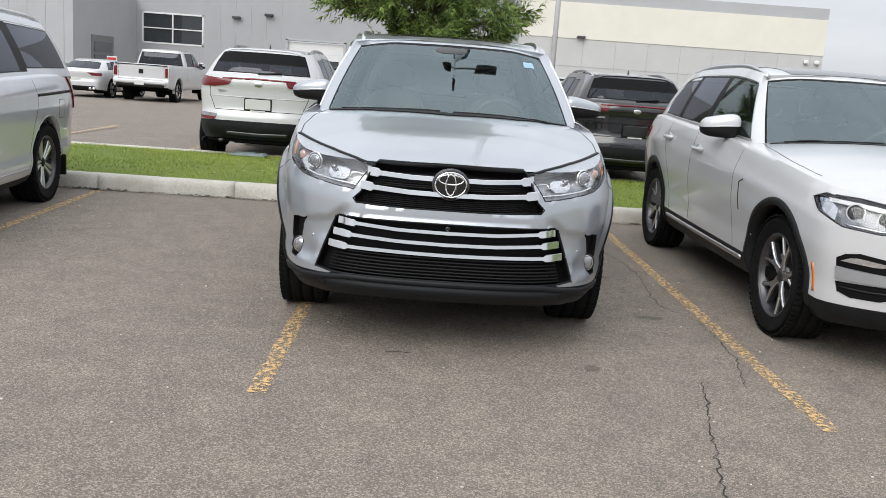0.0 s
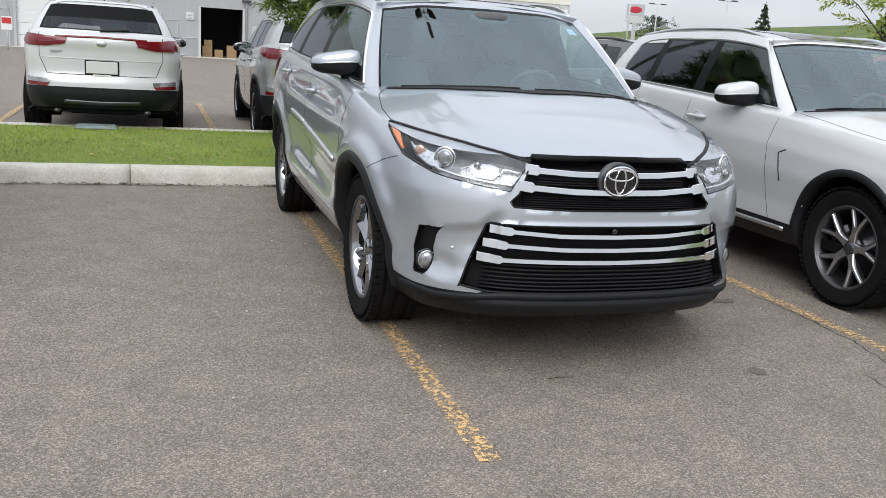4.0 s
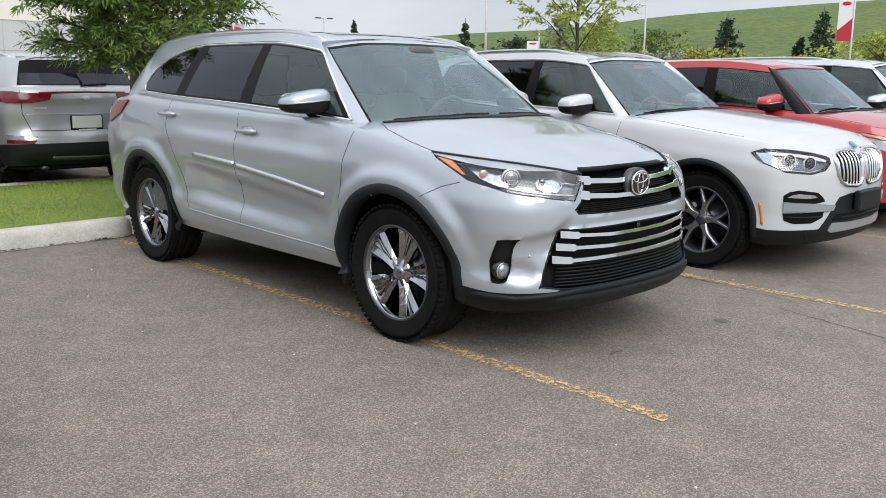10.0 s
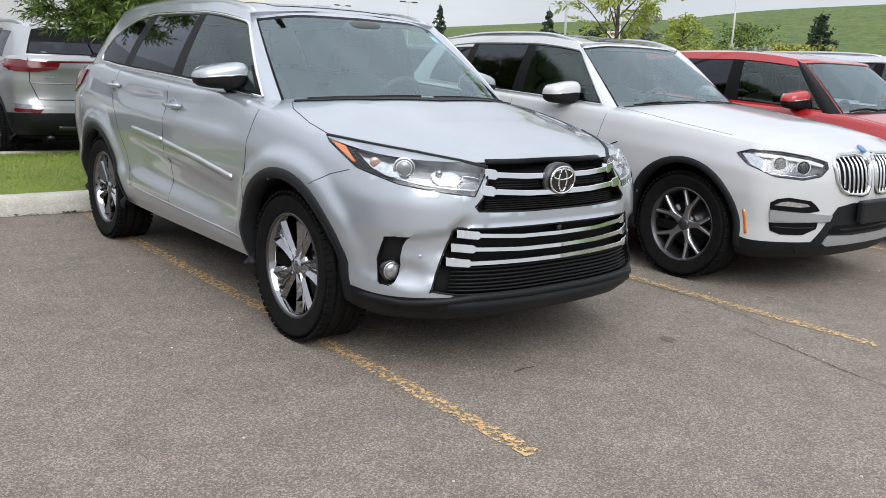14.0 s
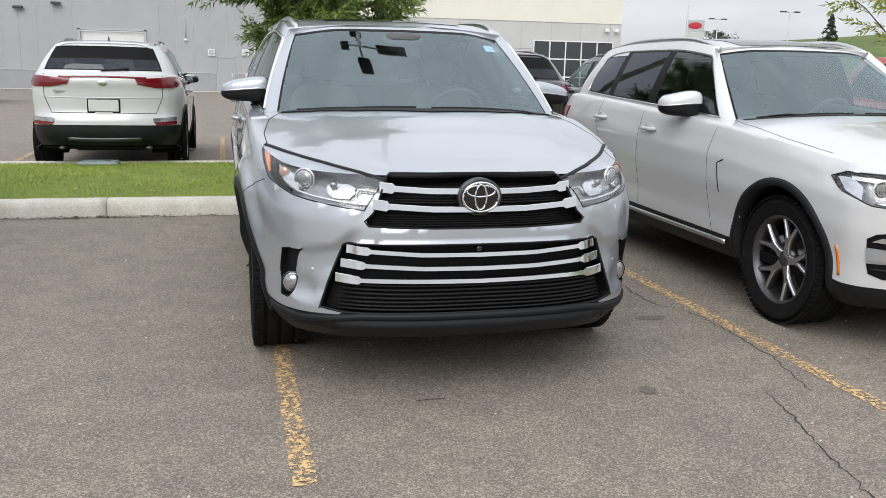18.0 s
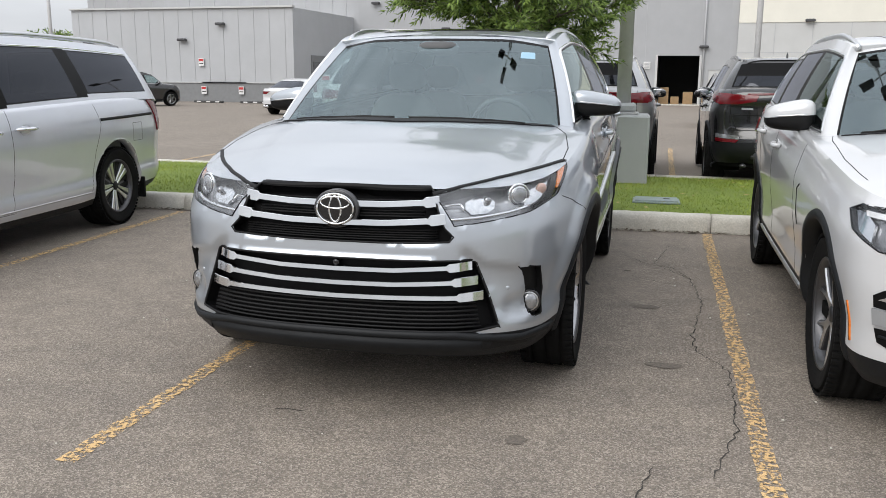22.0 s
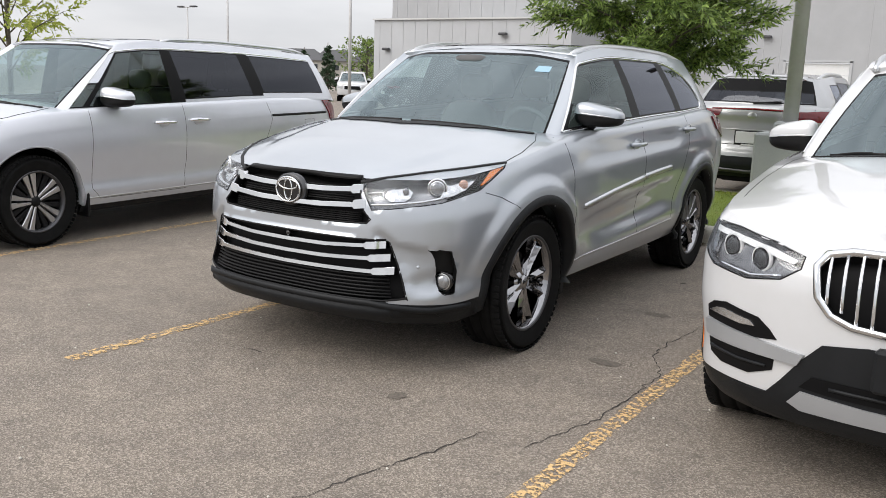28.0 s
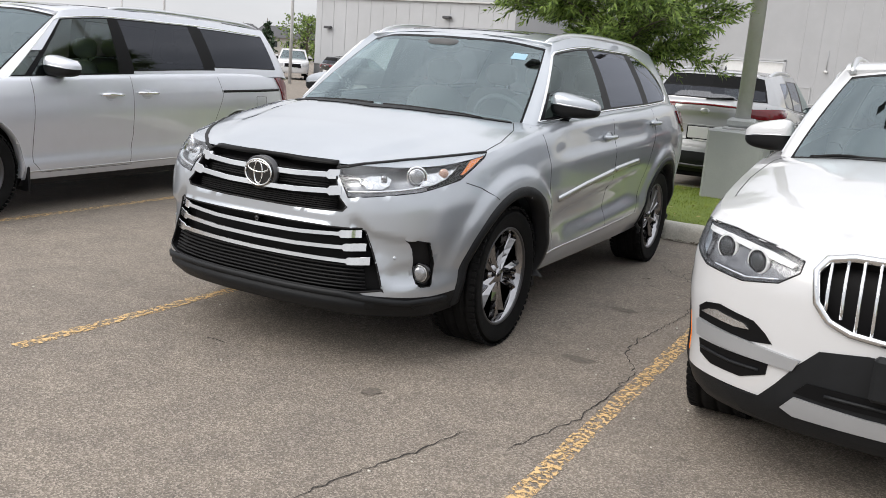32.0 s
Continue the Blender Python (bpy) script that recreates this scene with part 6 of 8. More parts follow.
HERO = dict(
    res=0.022, cowl=1.02, sill=0.30, belt=1.15, tyre=0.369, rim=0.258, track=0.795, arch=0.420, axles=(0.940, 3.725), crown_power=2.6, bonnet_cols=44, sculpt=hero_sculpt, ridge=hero_ridge,
    plan=[(0, 0), (0.25, 0.008), (0.5, 0.05), (0.68, 0.14), (0.80, 0.27), (0.88, 0.45), (0.93, 0.70), (0.955, 1.1), (0.9625, 1.7), (0.9625, 2.6), (0.955, 3.4), (0.945, 3.9), (0.915, 4.3), (0.85, 4.58), (0.70, 4.76), (0.40, 4.84), (0, 4.87)],
    top=[(0, 0.945), (0.15, 0.95), (0.35, 0.965), (0.6, 1.0), (0.9, 1.06), (1.3, 1.125), (2.4, 1.185), (3.2, 1.22), (3.9, 1.25), (4.4, 1.2), (4.87, 1.15)],
    bottom=[(0, 0.27), (0.3, 0.25), (0.5, 0.27), (0.9, 0.30), (1.4, 0.32), (3.1, 0.33), (3.7, 0.35), (4.4, 0.33), (4.87, 0.35)],
    front=[(0, 0.06), (0.08, 0.01), (0.16, 0.0), (0.35, 0.02), (0.6, 0.03), (0.75, 0.04), (0.9, 0.06), (0.96, 0.09), (1, 0.13)],
    side=[(0, 0.07), (0.1, 0.035), (0.22, 0.022), (0.3, 0.03), (0.42, 0.018), (0.6, 0.0), (0.72, 0.0), (0.86, 0.02), (0.95, 0.04), (1, 0.062)],
    rear=[(0, 0.06), (0.15, 0.01), (0.4, 0), (0.6, 0.03), (0.8, 0.06), (1, 0.12)],
    crown=[(0, 0), (0.13, 0.012), (0.3, 0.05), (0.6, 0.085), (1.0, 0.085), (1.4, 0.04)],
    house=[(0, 1.00, 1.12, 0, 1.80, 1.615), (0.42, 1.06, 1.12, 0.36, 1.82, 1.61), (0.77, 1.27, 1.10, 0.61, 1.91, 1.575), (0.825, 1.345, 1.11, 0.65, 1.90, 1.595), (0.88, 2.43, 1.17, 0.665, 2.37, 1.66), (0.88, 3.30, 1.205, 0.665, 3.14, 1.655), (0.86, 3.90, 1.235, 0.66, 3.86, 1.63), (0.80, 4.30, 1.19, 0.62, 4.02, 1.615), (0.42, 4.52, 1.16, 0.38, 4.15, 1.63), (0, 4.56, 1.16, 0, 4.18, 1.635)],
    windows=[("windscreen", 0, 1.97, 0.02, 0.975, CLEARGLASS, 0.07, 0.03), ("mirror_sail", 3.08, 3.16, 0.10, 0.40, PILLARBLACK, 0.0, 0.0), ("side_window", 3.08, 3.95, 0.10, 0.86, DOORGLASS, 0.015, 0.02), ("side_window_b", 4.07, 4.93, 0.10, 0.86, TINTGLASS, 0.015, 0.02), ("quarter_window", 5.06, 5.93, 0.10, 0.84, TINTGLASS, 0.03, 0.02), ("rear_window", 7.2, 9, 0.1, 0.9, TINTGLASS, 0.05, 0.03)],
    pillars=[(3.95, 4.07, 0.10, 0.86), (4.93, 5.06, 0.10, 0.86)],
    roof=[(1.8, 1.615), (2.2, 1.675), (2.8, 1.69), (3.5, 1.675), (4.18, 1.635)])


def build_hero():
    c = Car("silver_suv", "silver midsize family SUV parked nose-out beside a yellow line", SILVER, HERO)
    root = c.root
    F = (0, 1, 0)
    # lamps
    lamp = [(0.392, 0.12, 0.928), (0.50, 0.17, 0.952), (0.64, 0.31, 0.979), (0.76, 0.50, 1.002), (0.845, 0.72, 1.024), (0.85, 0.69, 1.0), (0.825, 0.50, 0.905), (0.74, 0.30, 0.852), (0.60, 0.20, 0.828), (0.45, 0.14, 0.808)]
    D = (-0.55, 0.83, 0)
    for s in (1, -1):
        L = new("headlight")
        L.parent = root
        poly = [(s * x, y, z) for x, y, z in lamp]
        d = (s * D[0], D[1], 0)
        dn = Vector(d).normalized()
        side = lambda pts: [(s * x, y, z) for x, y, z in pts]
        c.patch("lamp_housing", poly, d, -0.055, LAMPMID, L, thick=-0.051, res=0.025, open_shell=True)
        c.patch("lamp_lens", poly, d, 0.003, LENS, L, thick=0.006, res=0.03)
        c.strip("lamp_edge", poly + [poly[0]], d, 0.005, 0.002, PILLARBLACK, L, res=0.03)
        c.strip("bonnet_gap", poly[:5], d, 0.019, 0.002, BLACK, L, res=0.02, lift=0.003)
        # chrome strip along the foot, bright outer bowl, inner reflector and projector
        c.strip("lamp_base_strip", side(((0.43, 0.13, 0.832), (0.55, 0.17, 0.842), (0.66, 0.25, 0.858), (0.74, 0.33, 0.878))), d, 0.012, 0.008, CRYSTAL, L, lift=-0.016, res=0.03)
        c.patch("outer_reflector", side(((0.70, 0.38, 0.968), (0.76, 0.48, 0.984), (0.795, 0.56, 0.985), (0.785, 0.50, 0.93), (0.755, 0.40, 0.892), (0.715, 0.33, 0.878), (0.722, 0.36, 0.925))), d, -0.026, CRYSTAL, L, thick=0.02, res=0.02)
        c.patch("reflector_bowl", side(((0.50, 0.18, 0.918), (0.54, 0.20, 0.938), (0.582, 0.23, 0.944), (0.605, 0.25, 0.92), (0.602, 0.24, 0.885), (0.58, 0.22, 0.862), (0.515, 0.18, 0.858), (0.494, 0.17, 0.885))), d, -0.034, CRYSTAL, L, thick=0.015, res=0.02)
        hb, n = c.cast((s * 0.572, 0.24, 0.90), d)
        c.disc("bulb_shield", hb + dn * 0.026, 0.015, HYPERCHROME, d, 0.012, L, 0.008)
        ht, n = c.cast((s * 0.757, 0.46, 0.932), d)
        c.disc("turn_bulb", ht + dn * 0.022, 0.022, TURNLENS, d, 0.012, L, 0.006)
        c.strip("lamp_divider", side(((0.41, 0.13, 0.90), (0.49, 0.16, 0.915), (0.495, 0.16, 0.87))), d, 0.008, 0.006, CRYSTAL, L, lift=-0.040)
        h, n = c.cast((s * 0.672, 0.36, 0.914), d)
        for nm, r, mat, o, dome in (("projector_ring", 0.048, CHROME, 0.034, 0.002), ("projector_shroud", 0.043, LAMPDARK, 0.032, 0.001), ("projector_rim", 0.036, CHROME, 0.031, 0.002), ("projector_lens", 0.031, FOGLENS, 0.029, 0.008)):
            c.disc(nm, h + dn * o, r, mat, d, 0.012, L, dome)
        c.patch("marker_border", side(((0.80, 0.57, 0.992), (0.838, 0.70, 1.018), (0.842, 0.67, 0.998), (0.822, 0.51, 0.912), (0.76, 0.34, 0.868), (0.755, 0.34, 0.876), (0.79, 0.44, 0.912))), d, -0.012, PILLARBLACK, L, thick=0.02, res=0.025)
        c.patch("amber_marker", side(((0.818, 0.61, 0.992), (0.838, 0.70, 1.013), (0.840, 0.67, 0.996), (0.822, 0.54, 0.930), (0.815, 0.53, 0.932))), d, -0.006, AMBER, L, thick=0.012)
    # upper grille
    up = [(-0.36, 0.1, 0.955), (0.36, 0.1, 0.955), (0.39, 0.1, 0.935), (0.445, 0.1, 0.80), (0.482, 0.1, 0.765), (0.465, 0.1, 0.745), (0.2, 0.1, 0.737), (-0.2, 0.1, 0.737), (-0.465, 0.1, 0.745), (-0.482, 0.1, 0.765), (-0.445, 0.1, 0.80), (-0.39, 0.1, 0.935)]
    g = new("upper_grille")
    g.parent = root
    c.patch("grille_backing", up, F, -0.055, MESHBLACK, g, thick=-0.05, open_shell=True)
    c.strip("grille_edge", up[2:] + up[:3], F, 0.008, 0.002, BLACK, g, res=0.03)
    c.strip("grille_top_trim", [(-0.37, 0.1, 0.948), (0.37, 0.1, 0.948)], F, 0.026, 0.004, PILLARBLACK, g)
    swell = lambda mid, end, at: lambda u: mid + (end - mid) * min(1.0, max(0.0, (abs(2 * u - 1) - at) / 0.018))
    for z0, z1, zc, xw in ((0.903, 0.896, 0.886, 0.418), (0.836, 0.826, 0.813, 0.448)):
        c.bar("chrome_bar", [(-xw, 0.1, z0), (-xw + 0.07, 0.1, z1), (-0.2, 0.1, zc + 0.002), (0, 0.1, zc), (0.2, 0.1, zc + 0.002), (xw - 0.07, 0.1, z1), (xw, 0.1, z0)], F, swell(0.021, 0.040, 0.85), GRILLECHROME, g, res=0.006, off=0.0)
    for z in (0.925, 0.872, 0.86, 0.848, 0.79, 0.78, 0.77, 0.76, 0.75):
        w = 0.34 if z > 0.9 else (0.36 if z > 0.82 else 0.42)
        c.strip("grille_slat", [(-w, 0.1, z), (0, 0.1, z - 0.004), (w, 0.1, z)], F, 0.006, 0.004, BLACK, g, res=0.1, lift=-0.035)
    e = new("front_emblem")
    e.parent = root
    h, n = c.cast((0, 0, 0.866), F)
    q = h + Vector((0, -0.014, 0))
    c.disc("badge_collar", q + Vector((0, 0.008, 0)), 0.094, GUNMETAL, F, 0.03, e, 0.002, 0.84)
    c.disc("badge_plate", q + Vector((0, 0.006, 0)), 0.086, GLOSSBLACK, F, 0.05, e, 0.004, 0.86)
    c.disc("badge_plate", q, 0.078, GLOSSBLACK, F, 0.03, e, 0.003, 0.84)
    for rx, rz, dz, r in ((0.078, 0.061, 0, 0.0050), (0.062, 0.024, 0.026, 0.0042), (0.025, 0.052, 0.0, 0.0042)):
        tube("badge_oval", [(q.x + rx * math.cos(a), q.y - 0.004, q.z + dz + rz * math.sin(a)) for a in np.linspace(0, 2 * math.pi, 36, endpoint=False)], r, CHROME, e, n=8, closed=True)
    # lower grille
    lo = [(-0.40, 0.1, 0.668), (0.40, 0.1, 0.668), (0.548, 0.1, 0.672), (0.566, 0.1, 0.66), (0.620, 0.1, 0.52), (0.662, 0.1, 0.397), (0.56, 0.1, 0.382), (-0.56, 0.1, 0.382), (-0.662, 0.1, 0.397), (-0.620, 0.1, 0.52), (-0.566, 0.1, 0.66), (-0.548, 0.1, 0.672)]
    g = new("lower_grille")
    g.parent = root
    c.patch("grille_backing", lo, F, -0.05, MESHBLACK, g, thick=-0.045, open_shell=True)
    c.strip("grille_edge", lo + [lo[0]], F, 0.009, 0.002, BLACK, g, res=0.03)
    for z, xw, ze in ((0.624, 0.552, 0.648), (0.566, 0.576, 0.588), (0.512, 0.598, 0.526)):
        c.bar("chrome_bar", [(-xw, 0.1, ze), (-xw + 0.1, 0.1, ze - 0.008), (-0.25, 0.1, z + 0.003), (0, 0.1, z), (0.25, 0.1, z + 0.003), (xw - 0.1, 0.1, ze - 0.008), (xw, 0.1, ze)], F, swell(0.017, 0.034, 0.83), GRILLECHROME, g, res=0.006, off=0.0)
    for z in np.arange(0.395, 0.495, 0.0165):
        w = 0.60 - (z - 0.39) * 0.25
        c.strip("grille_slat", [(-w, 0.1, z + 0.004), (-0.3, 0.1, z), (0.3, 0.1, z), (w, 0.1, z + 0.004)], F, 0.009, 0.006, BLACK, g, res=0.1, lift=-0.02)
    c.disc("front_camera", c.cast((0, 0, 0.648), F)[0] + Vector((0, 0.01, 0)), 0.014, GLOSSBLACK, F, 0.03, g, 0.006)
    # fog lamp corners
    fog = [(0.742, 0.20, 0.630), (0.78, 0.24, 0.628), (0.815, 0.29, 0.622), (0.828, 0.32, 0.52), (0.826, 0.31, 0.412), (0.80, 0.265, 0.408), (0.782, 0.245, 0.425), (0.770, 0.235, 0.46), (0.768, 0.23, 0.50), (0.768, 0.23, 0.545), (0.764, 0.225, 0.585), (0.755, 0.215, 0.612)]
    for s in (1, -1):
        L = new("fog_light")
        L.parent = root
        G = (-s * 0.62, 0.78, 0)
        poly = [(s * x, y, z) for x, y, z in fog]
        c.patch("fog_recess", poly, G, -0.03, BLACK, L, thick=-0.028, res=0.02, open_shell=True)
        c.strip("fog_edge", poly[:7] + [poly[-4], poly[-3], poly[-2], poly[-1], poly[0]], G, 0.004, 0.001, BLACK, L, res=0.025)
        h, n = c.cast((s * 0.760, 0.3, 0.468), F)
        q = h + Vector((0, 0.004, 0))
        c.disc("fog_bezel", q + Vector((0, 0.006, 0)), 0.050, GLOSSBLACK, (-s * 0.25, 1, 0), 0.05, L, 0.002)
        c.disc("fog_trim", q + Vector((0, 0.003, 0)), 0.042, SATIN, (-s * 0.25, 1, 0), 0.03, L, 0.001)
        c.disc("fog_lens", q, 0.037, FOGLENS, (-s * 0.25, 1, 0), 0.03, L, 0.012)
        c.disc("parking_sensor", c.cast((s * 0.685, 0.2, 0.545), F)[0], 0.009, SILVER, (-s * 0.4, 1, 0), 0.01, None, 0.003)
    # tow covers
    for s in (1, -1):
        c.patch("lip_insert", [(s * 0.60, 0.1, 0.345), (s * 0.74, 0.2, 0.34), (s * 0.76, 0.2, 0.30), (s * 0.60, 0.1, 0.305)], F, 0.004, BLACK, thick=0.02)
    c.strip("front_lip", [(-0.84, 0.35, 0.345), (-0.74, 0.2, 0.335), (-0.60, 0.1, 0.355), (-0.5, 0.06, 0.368), (0.5, 0.06, 0.368), (0.60, 0.1, 0.355), (0.74, 0.2, 0.335), (0.84, 0.35, 0.345)], F, 0.03, 0.012, CLAD)
    # side trim
    c.arches(CLAD, 0.0, 0.050, 0.010)
    c.strips("side_moulding", [(1.2, 1.485, 0.733), (1.2, 1.9, 0.785), (1.2, 2.405, 0.833)], (-1, 0, 0), 0.034, 0.012, SATIN)
    c.strips("side_moulding", [(1.2, 2.43, 0.838), (1.2, 2.7, 0.855), (1.2, 2.94, 0.866)], (-1, 0, 0), 0.034, 0.012, SATIN)
    arc = [(5.0, 0.872), (5.16, 0.855), (5.36, 0.80), (5.58, 0.68), (5.76, 0.50), (5.90, 0.28), (5.93, 0.18), (5.88, 0.11)]
    c.skin_patch("rear_corner_panel", arc[:7] + [(6.02, 0.05), (6.02, 0.90), (5.0, 0.90)], 0.003, SILVER)
    c.edge_trim("belt_trim", [(3.05, 0.085), (4.0, 0.085), (5.0, 0.085), (5.80, 0.085), (5.88, 0.11)], 0.015, 0.007, CHROME)
    c.edge_trim("window_trim", [(3.05, 0.085), (3.045, 0.5), (3.06, 0.84), (3.15, 0.875), (4.0, 0.875)] + arc, 0.014, 0.007, CHROME)
    c.strips("sill_line", [(1.2, 1.37, 0.42), (1.2, 3.12, 0.472)], (-1, 0, 0), 0.010, 0.003, SATIN)
    c.seam([(1.2, 0.50, 0.892), (1.2, 0.60, 0.862), (1.2, 0.70, 0.805)])
    c.seam([(1.2, 1.255, 1.13), (1.2, 1.31, 0.95), (1.2, 1.335, 0.7), (1.2, 1.36, 0.42)])
    c.seam([(1.2, 2.425, 1.19), (1.2, 2.42, 0.9), (1.2, 2.41, 0.44)])
    c.seam([(1.2, 3.33, 1.22), (1.2, 3.36, 1.05), (1.2, 3.24, 0.85), (1.2, 3.15, 0.7), (1.2, 3.09, 0.47)])
    c.strips("bonnet_gap", [(0.840, 0.72, 1.5), (0.845, 0.88, 1.5), (0.81, 1.1, 1.5), (0.74, 1.24, 1.5)], (0, 0, -1), 0.005, 0.001, BLACK)
    for s in (1, -1):
        c.patch("fuel_flap" if s > 0 else "wheel_flap", [(s * 1.2, 4.12, 1.02), (s * 1.2, 4.24, 1.02), (s * 1.2, 4.24, 0.90), (s * 1.2, 4.12, 0.90)], (-s, 0, 0), 0.002, SILVER, thick=0.004)
    c.both("tail_light", [(1.2, 4.08, 1.20), (1.2, 4.45, 1.18), (1.2, 4.62, 1.10), (1.2, 4.45, 1.02), (1.2, 4.2, 1.10)], (-1, -0.2, 0), 0.012, REDLENS, thick=0.03)
    c.handles([(2.30, 1.045), (3.33, 1.115)], SILVER)
    c.mirror(1.715, 1.245, 1.045, None, (0.135, 0.085, 0.066), 0.12)
    for s in (1, -1):
        c.strip("mirror_strip", [(s * 0.86, 1.66, 1.16), (s * 0.9, 1.72, 1.16)], (-s, 0, 0), 0.05, 0.006, BLACK)
        pts = [(s * 0.60, 1.92, 1.588), (s * 0.607, 2.02, 1.624), (s * 0.612, 2.3, 1.660), (s * 0.612, 2.9, 1.676), (s * 0.61, 3.6, 1.660), (s * 0.60, 4.0, 1.618)]
        tube("roof_rail", [tuple(p) for p in smooth_line(pts, 30)], 0.017, SATIN, root, n=10, flat=1.3)
        c.strip("wiper", [(-0.66, 1.225, 2), (-0.38, 1.095, 2), (-0.06, 1.065, 2)] if s < 0 else [(0.02, 1.050, 2), (0.34, 1.085, 2), (0.60, 1.140, 2)], (0, 0, -1), 0.010, 0.011, BLACK)
        tube("mud_guard", [(s * 0.86, 1.385, 0.36), (s * 0.87, 1.395, 0.22)], 0.05, BLACK, root, n=4, flat=0.2)
    c.patch("cowl_panel", [(-0.74, 1.22, 1.5), (-0.4, 1.01, 1.5), (0, 0.955, 1.5), (0.4, 1.01, 1.5), (0.74, 1.22, 1.5), (0.72, 1.25, 1.5), (0.4, 1.075, 1.5), (0, 1.025, 1.5), (-0.4, 1.075, 1.5), (-0.72, 1.25, 1.5)], (0, 0, -1), 0.006, BLACK, thick=0.01)
    c.patch("sunroof", [(-0.42, 2.05, 2), (0.42, 2.05, 2), (0.42, 2.75, 2), (-0.42, 2.75, 2)], (0, 0, -1), 0.003, GLOSSBLACK, thick=0.005, res=0.08)
    # sticker and sensor behind the glass
    h, n = c.cast((0.49, 1.8, 1.50), F)
    c.patch("windscreen_sticker", [(0.485, 1.8, 1.523), (0.555, 1.8, 1.520), (0.563, 1.8, 1.485), (0.488, 1.8, 1.488)], F, 0.002, STICKER, thick=0.001)
    v, f = ellipsoid_data((0, 1.75, 1.545), (0.12, 0.07, 0.04), 0.7)
    mesh_object("mirror_pod", v, f, DASH, root)
    c.wheels("chrome")
    c.cabin(SEAT, (2.05, 3.0))
    c.finish(lambda x, y, z, h: h < 0.15 and y < 0.55)
    return c


SUV2 = dict(
    res=0.024, cowl=1.32, sill=0.28, belt=1.12, tyre=0.365, rim=0.252, track=0.772, arch=0.412, axles=(0.840, 3.71), crown_power=2.6,
    plan=[(0, 0), (0.3, 0.015), (0.55, 0.065), (0.73, 0.15), (0.866, 0.28), (0.912, 0.45), (0.93, 0.70), (0.94, 1.1), (0.945, 1.8), (0.945, 2.7), (0.935, 3.5), (0.91, 4.0), (0.86, 4.35), (0.75, 4.56), (0.4, 4.69), (0, 4.71)],
    top=[(0, 0.91), (0.12, 0.93), (0.3, 0.955), (0.6, 0.99), (1.0, 1.035), (1.5, 1.085), (2.5, 1.135), (3.3, 1.17), (4.0, 1.19), (4.71, 1.1)],
    bottom=[(0, 0.24), (0.3, 0.23), (0.5, 0.26), (0.9, 0.28), (1.4, 0.27), (3.1, 0.27), (3.7, 0.3), (4.4, 0.32), (4.71, 0.34)],
    front=[(0, 0.08), (0.08, 0.03), (0.18, 0.01), (0.4, 0.0), (0.7, 0.005), (0.85, 0.02), (0.94, 0.05), (1, 0.10)],
    side=[(0, 0.09), (0.08, 0.05), (0.2, 0.03), (0.3, 0.03), (0.42, 0.018), (0.6, 0.0), (0.74, 0.0), (0.86, 0.02), (0.95, 0.04), (1, 0.062)],
    rear=[(0, 0.06), (0.15, 0.01), (0.4, 0), (0.6, 0.03), (0.8, 0.06), (1, 0.12)],
    crown=[(0, 0), (0.12, 0.02), (0.3, 0.055), (0.6, 0.085), (1.2, 0.095), (1.7, 0.04)],
    house=[(0, 1.32, 1.11, 0, 2.06, 1.575), (0.42, 1.37, 1.11, 0.36, 2.08, 1.57), (0.77, 1.56, 1.08, 0.585, 2.15, 1.54), (0.825, 1.63, 1.08, 0.625, 2.14, 1.565), (0.87, 2.58, 1.125, 0.64, 2.6, 1.62), (0.865, 3.30, 1.155, 0.64, 3.32, 1.612), (0.845, 3.84, 1.18, 0.635, 3.74, 1.585), (0.78, 4.22, 1.14, 0.6, 3.97, 1.56), (0.42, 4.42, 1.12, 0.38, 4.08, 1.57), (0, 4.46, 1.12, 0, 4.1, 1.575)],
    windows=[("windscreen", 0, 1.97, 0.02, 0.975, CLEARGLASS, 0.07, 0.03), ("side_window", 3.08, 3.94, 0.09, 0.86, DOORGLASS, 0.015, 0.02), ("side_window_b", 4.06, 4.93, 0.09, 0.86, TINTGLASS, 0.015, 0.02), ("quarter_window", 5.05, 5.93, 0.09, 0.80, TINTGLASS, 0.03, 0.02), ("rear_window", 7.2, 9, 0.1, 0.9, TINTGLASS, 0.05, 0.03)],
    pillars=[(3.94, 4.06, 0.09, 0.86), (4.93, 5.05, 0.09, 0.86)],
    roof=[(2.06, 1.575), (2.4, 1.635), (2.9, 1.655), (3.4, 1.64), (4.1, 1.575)])


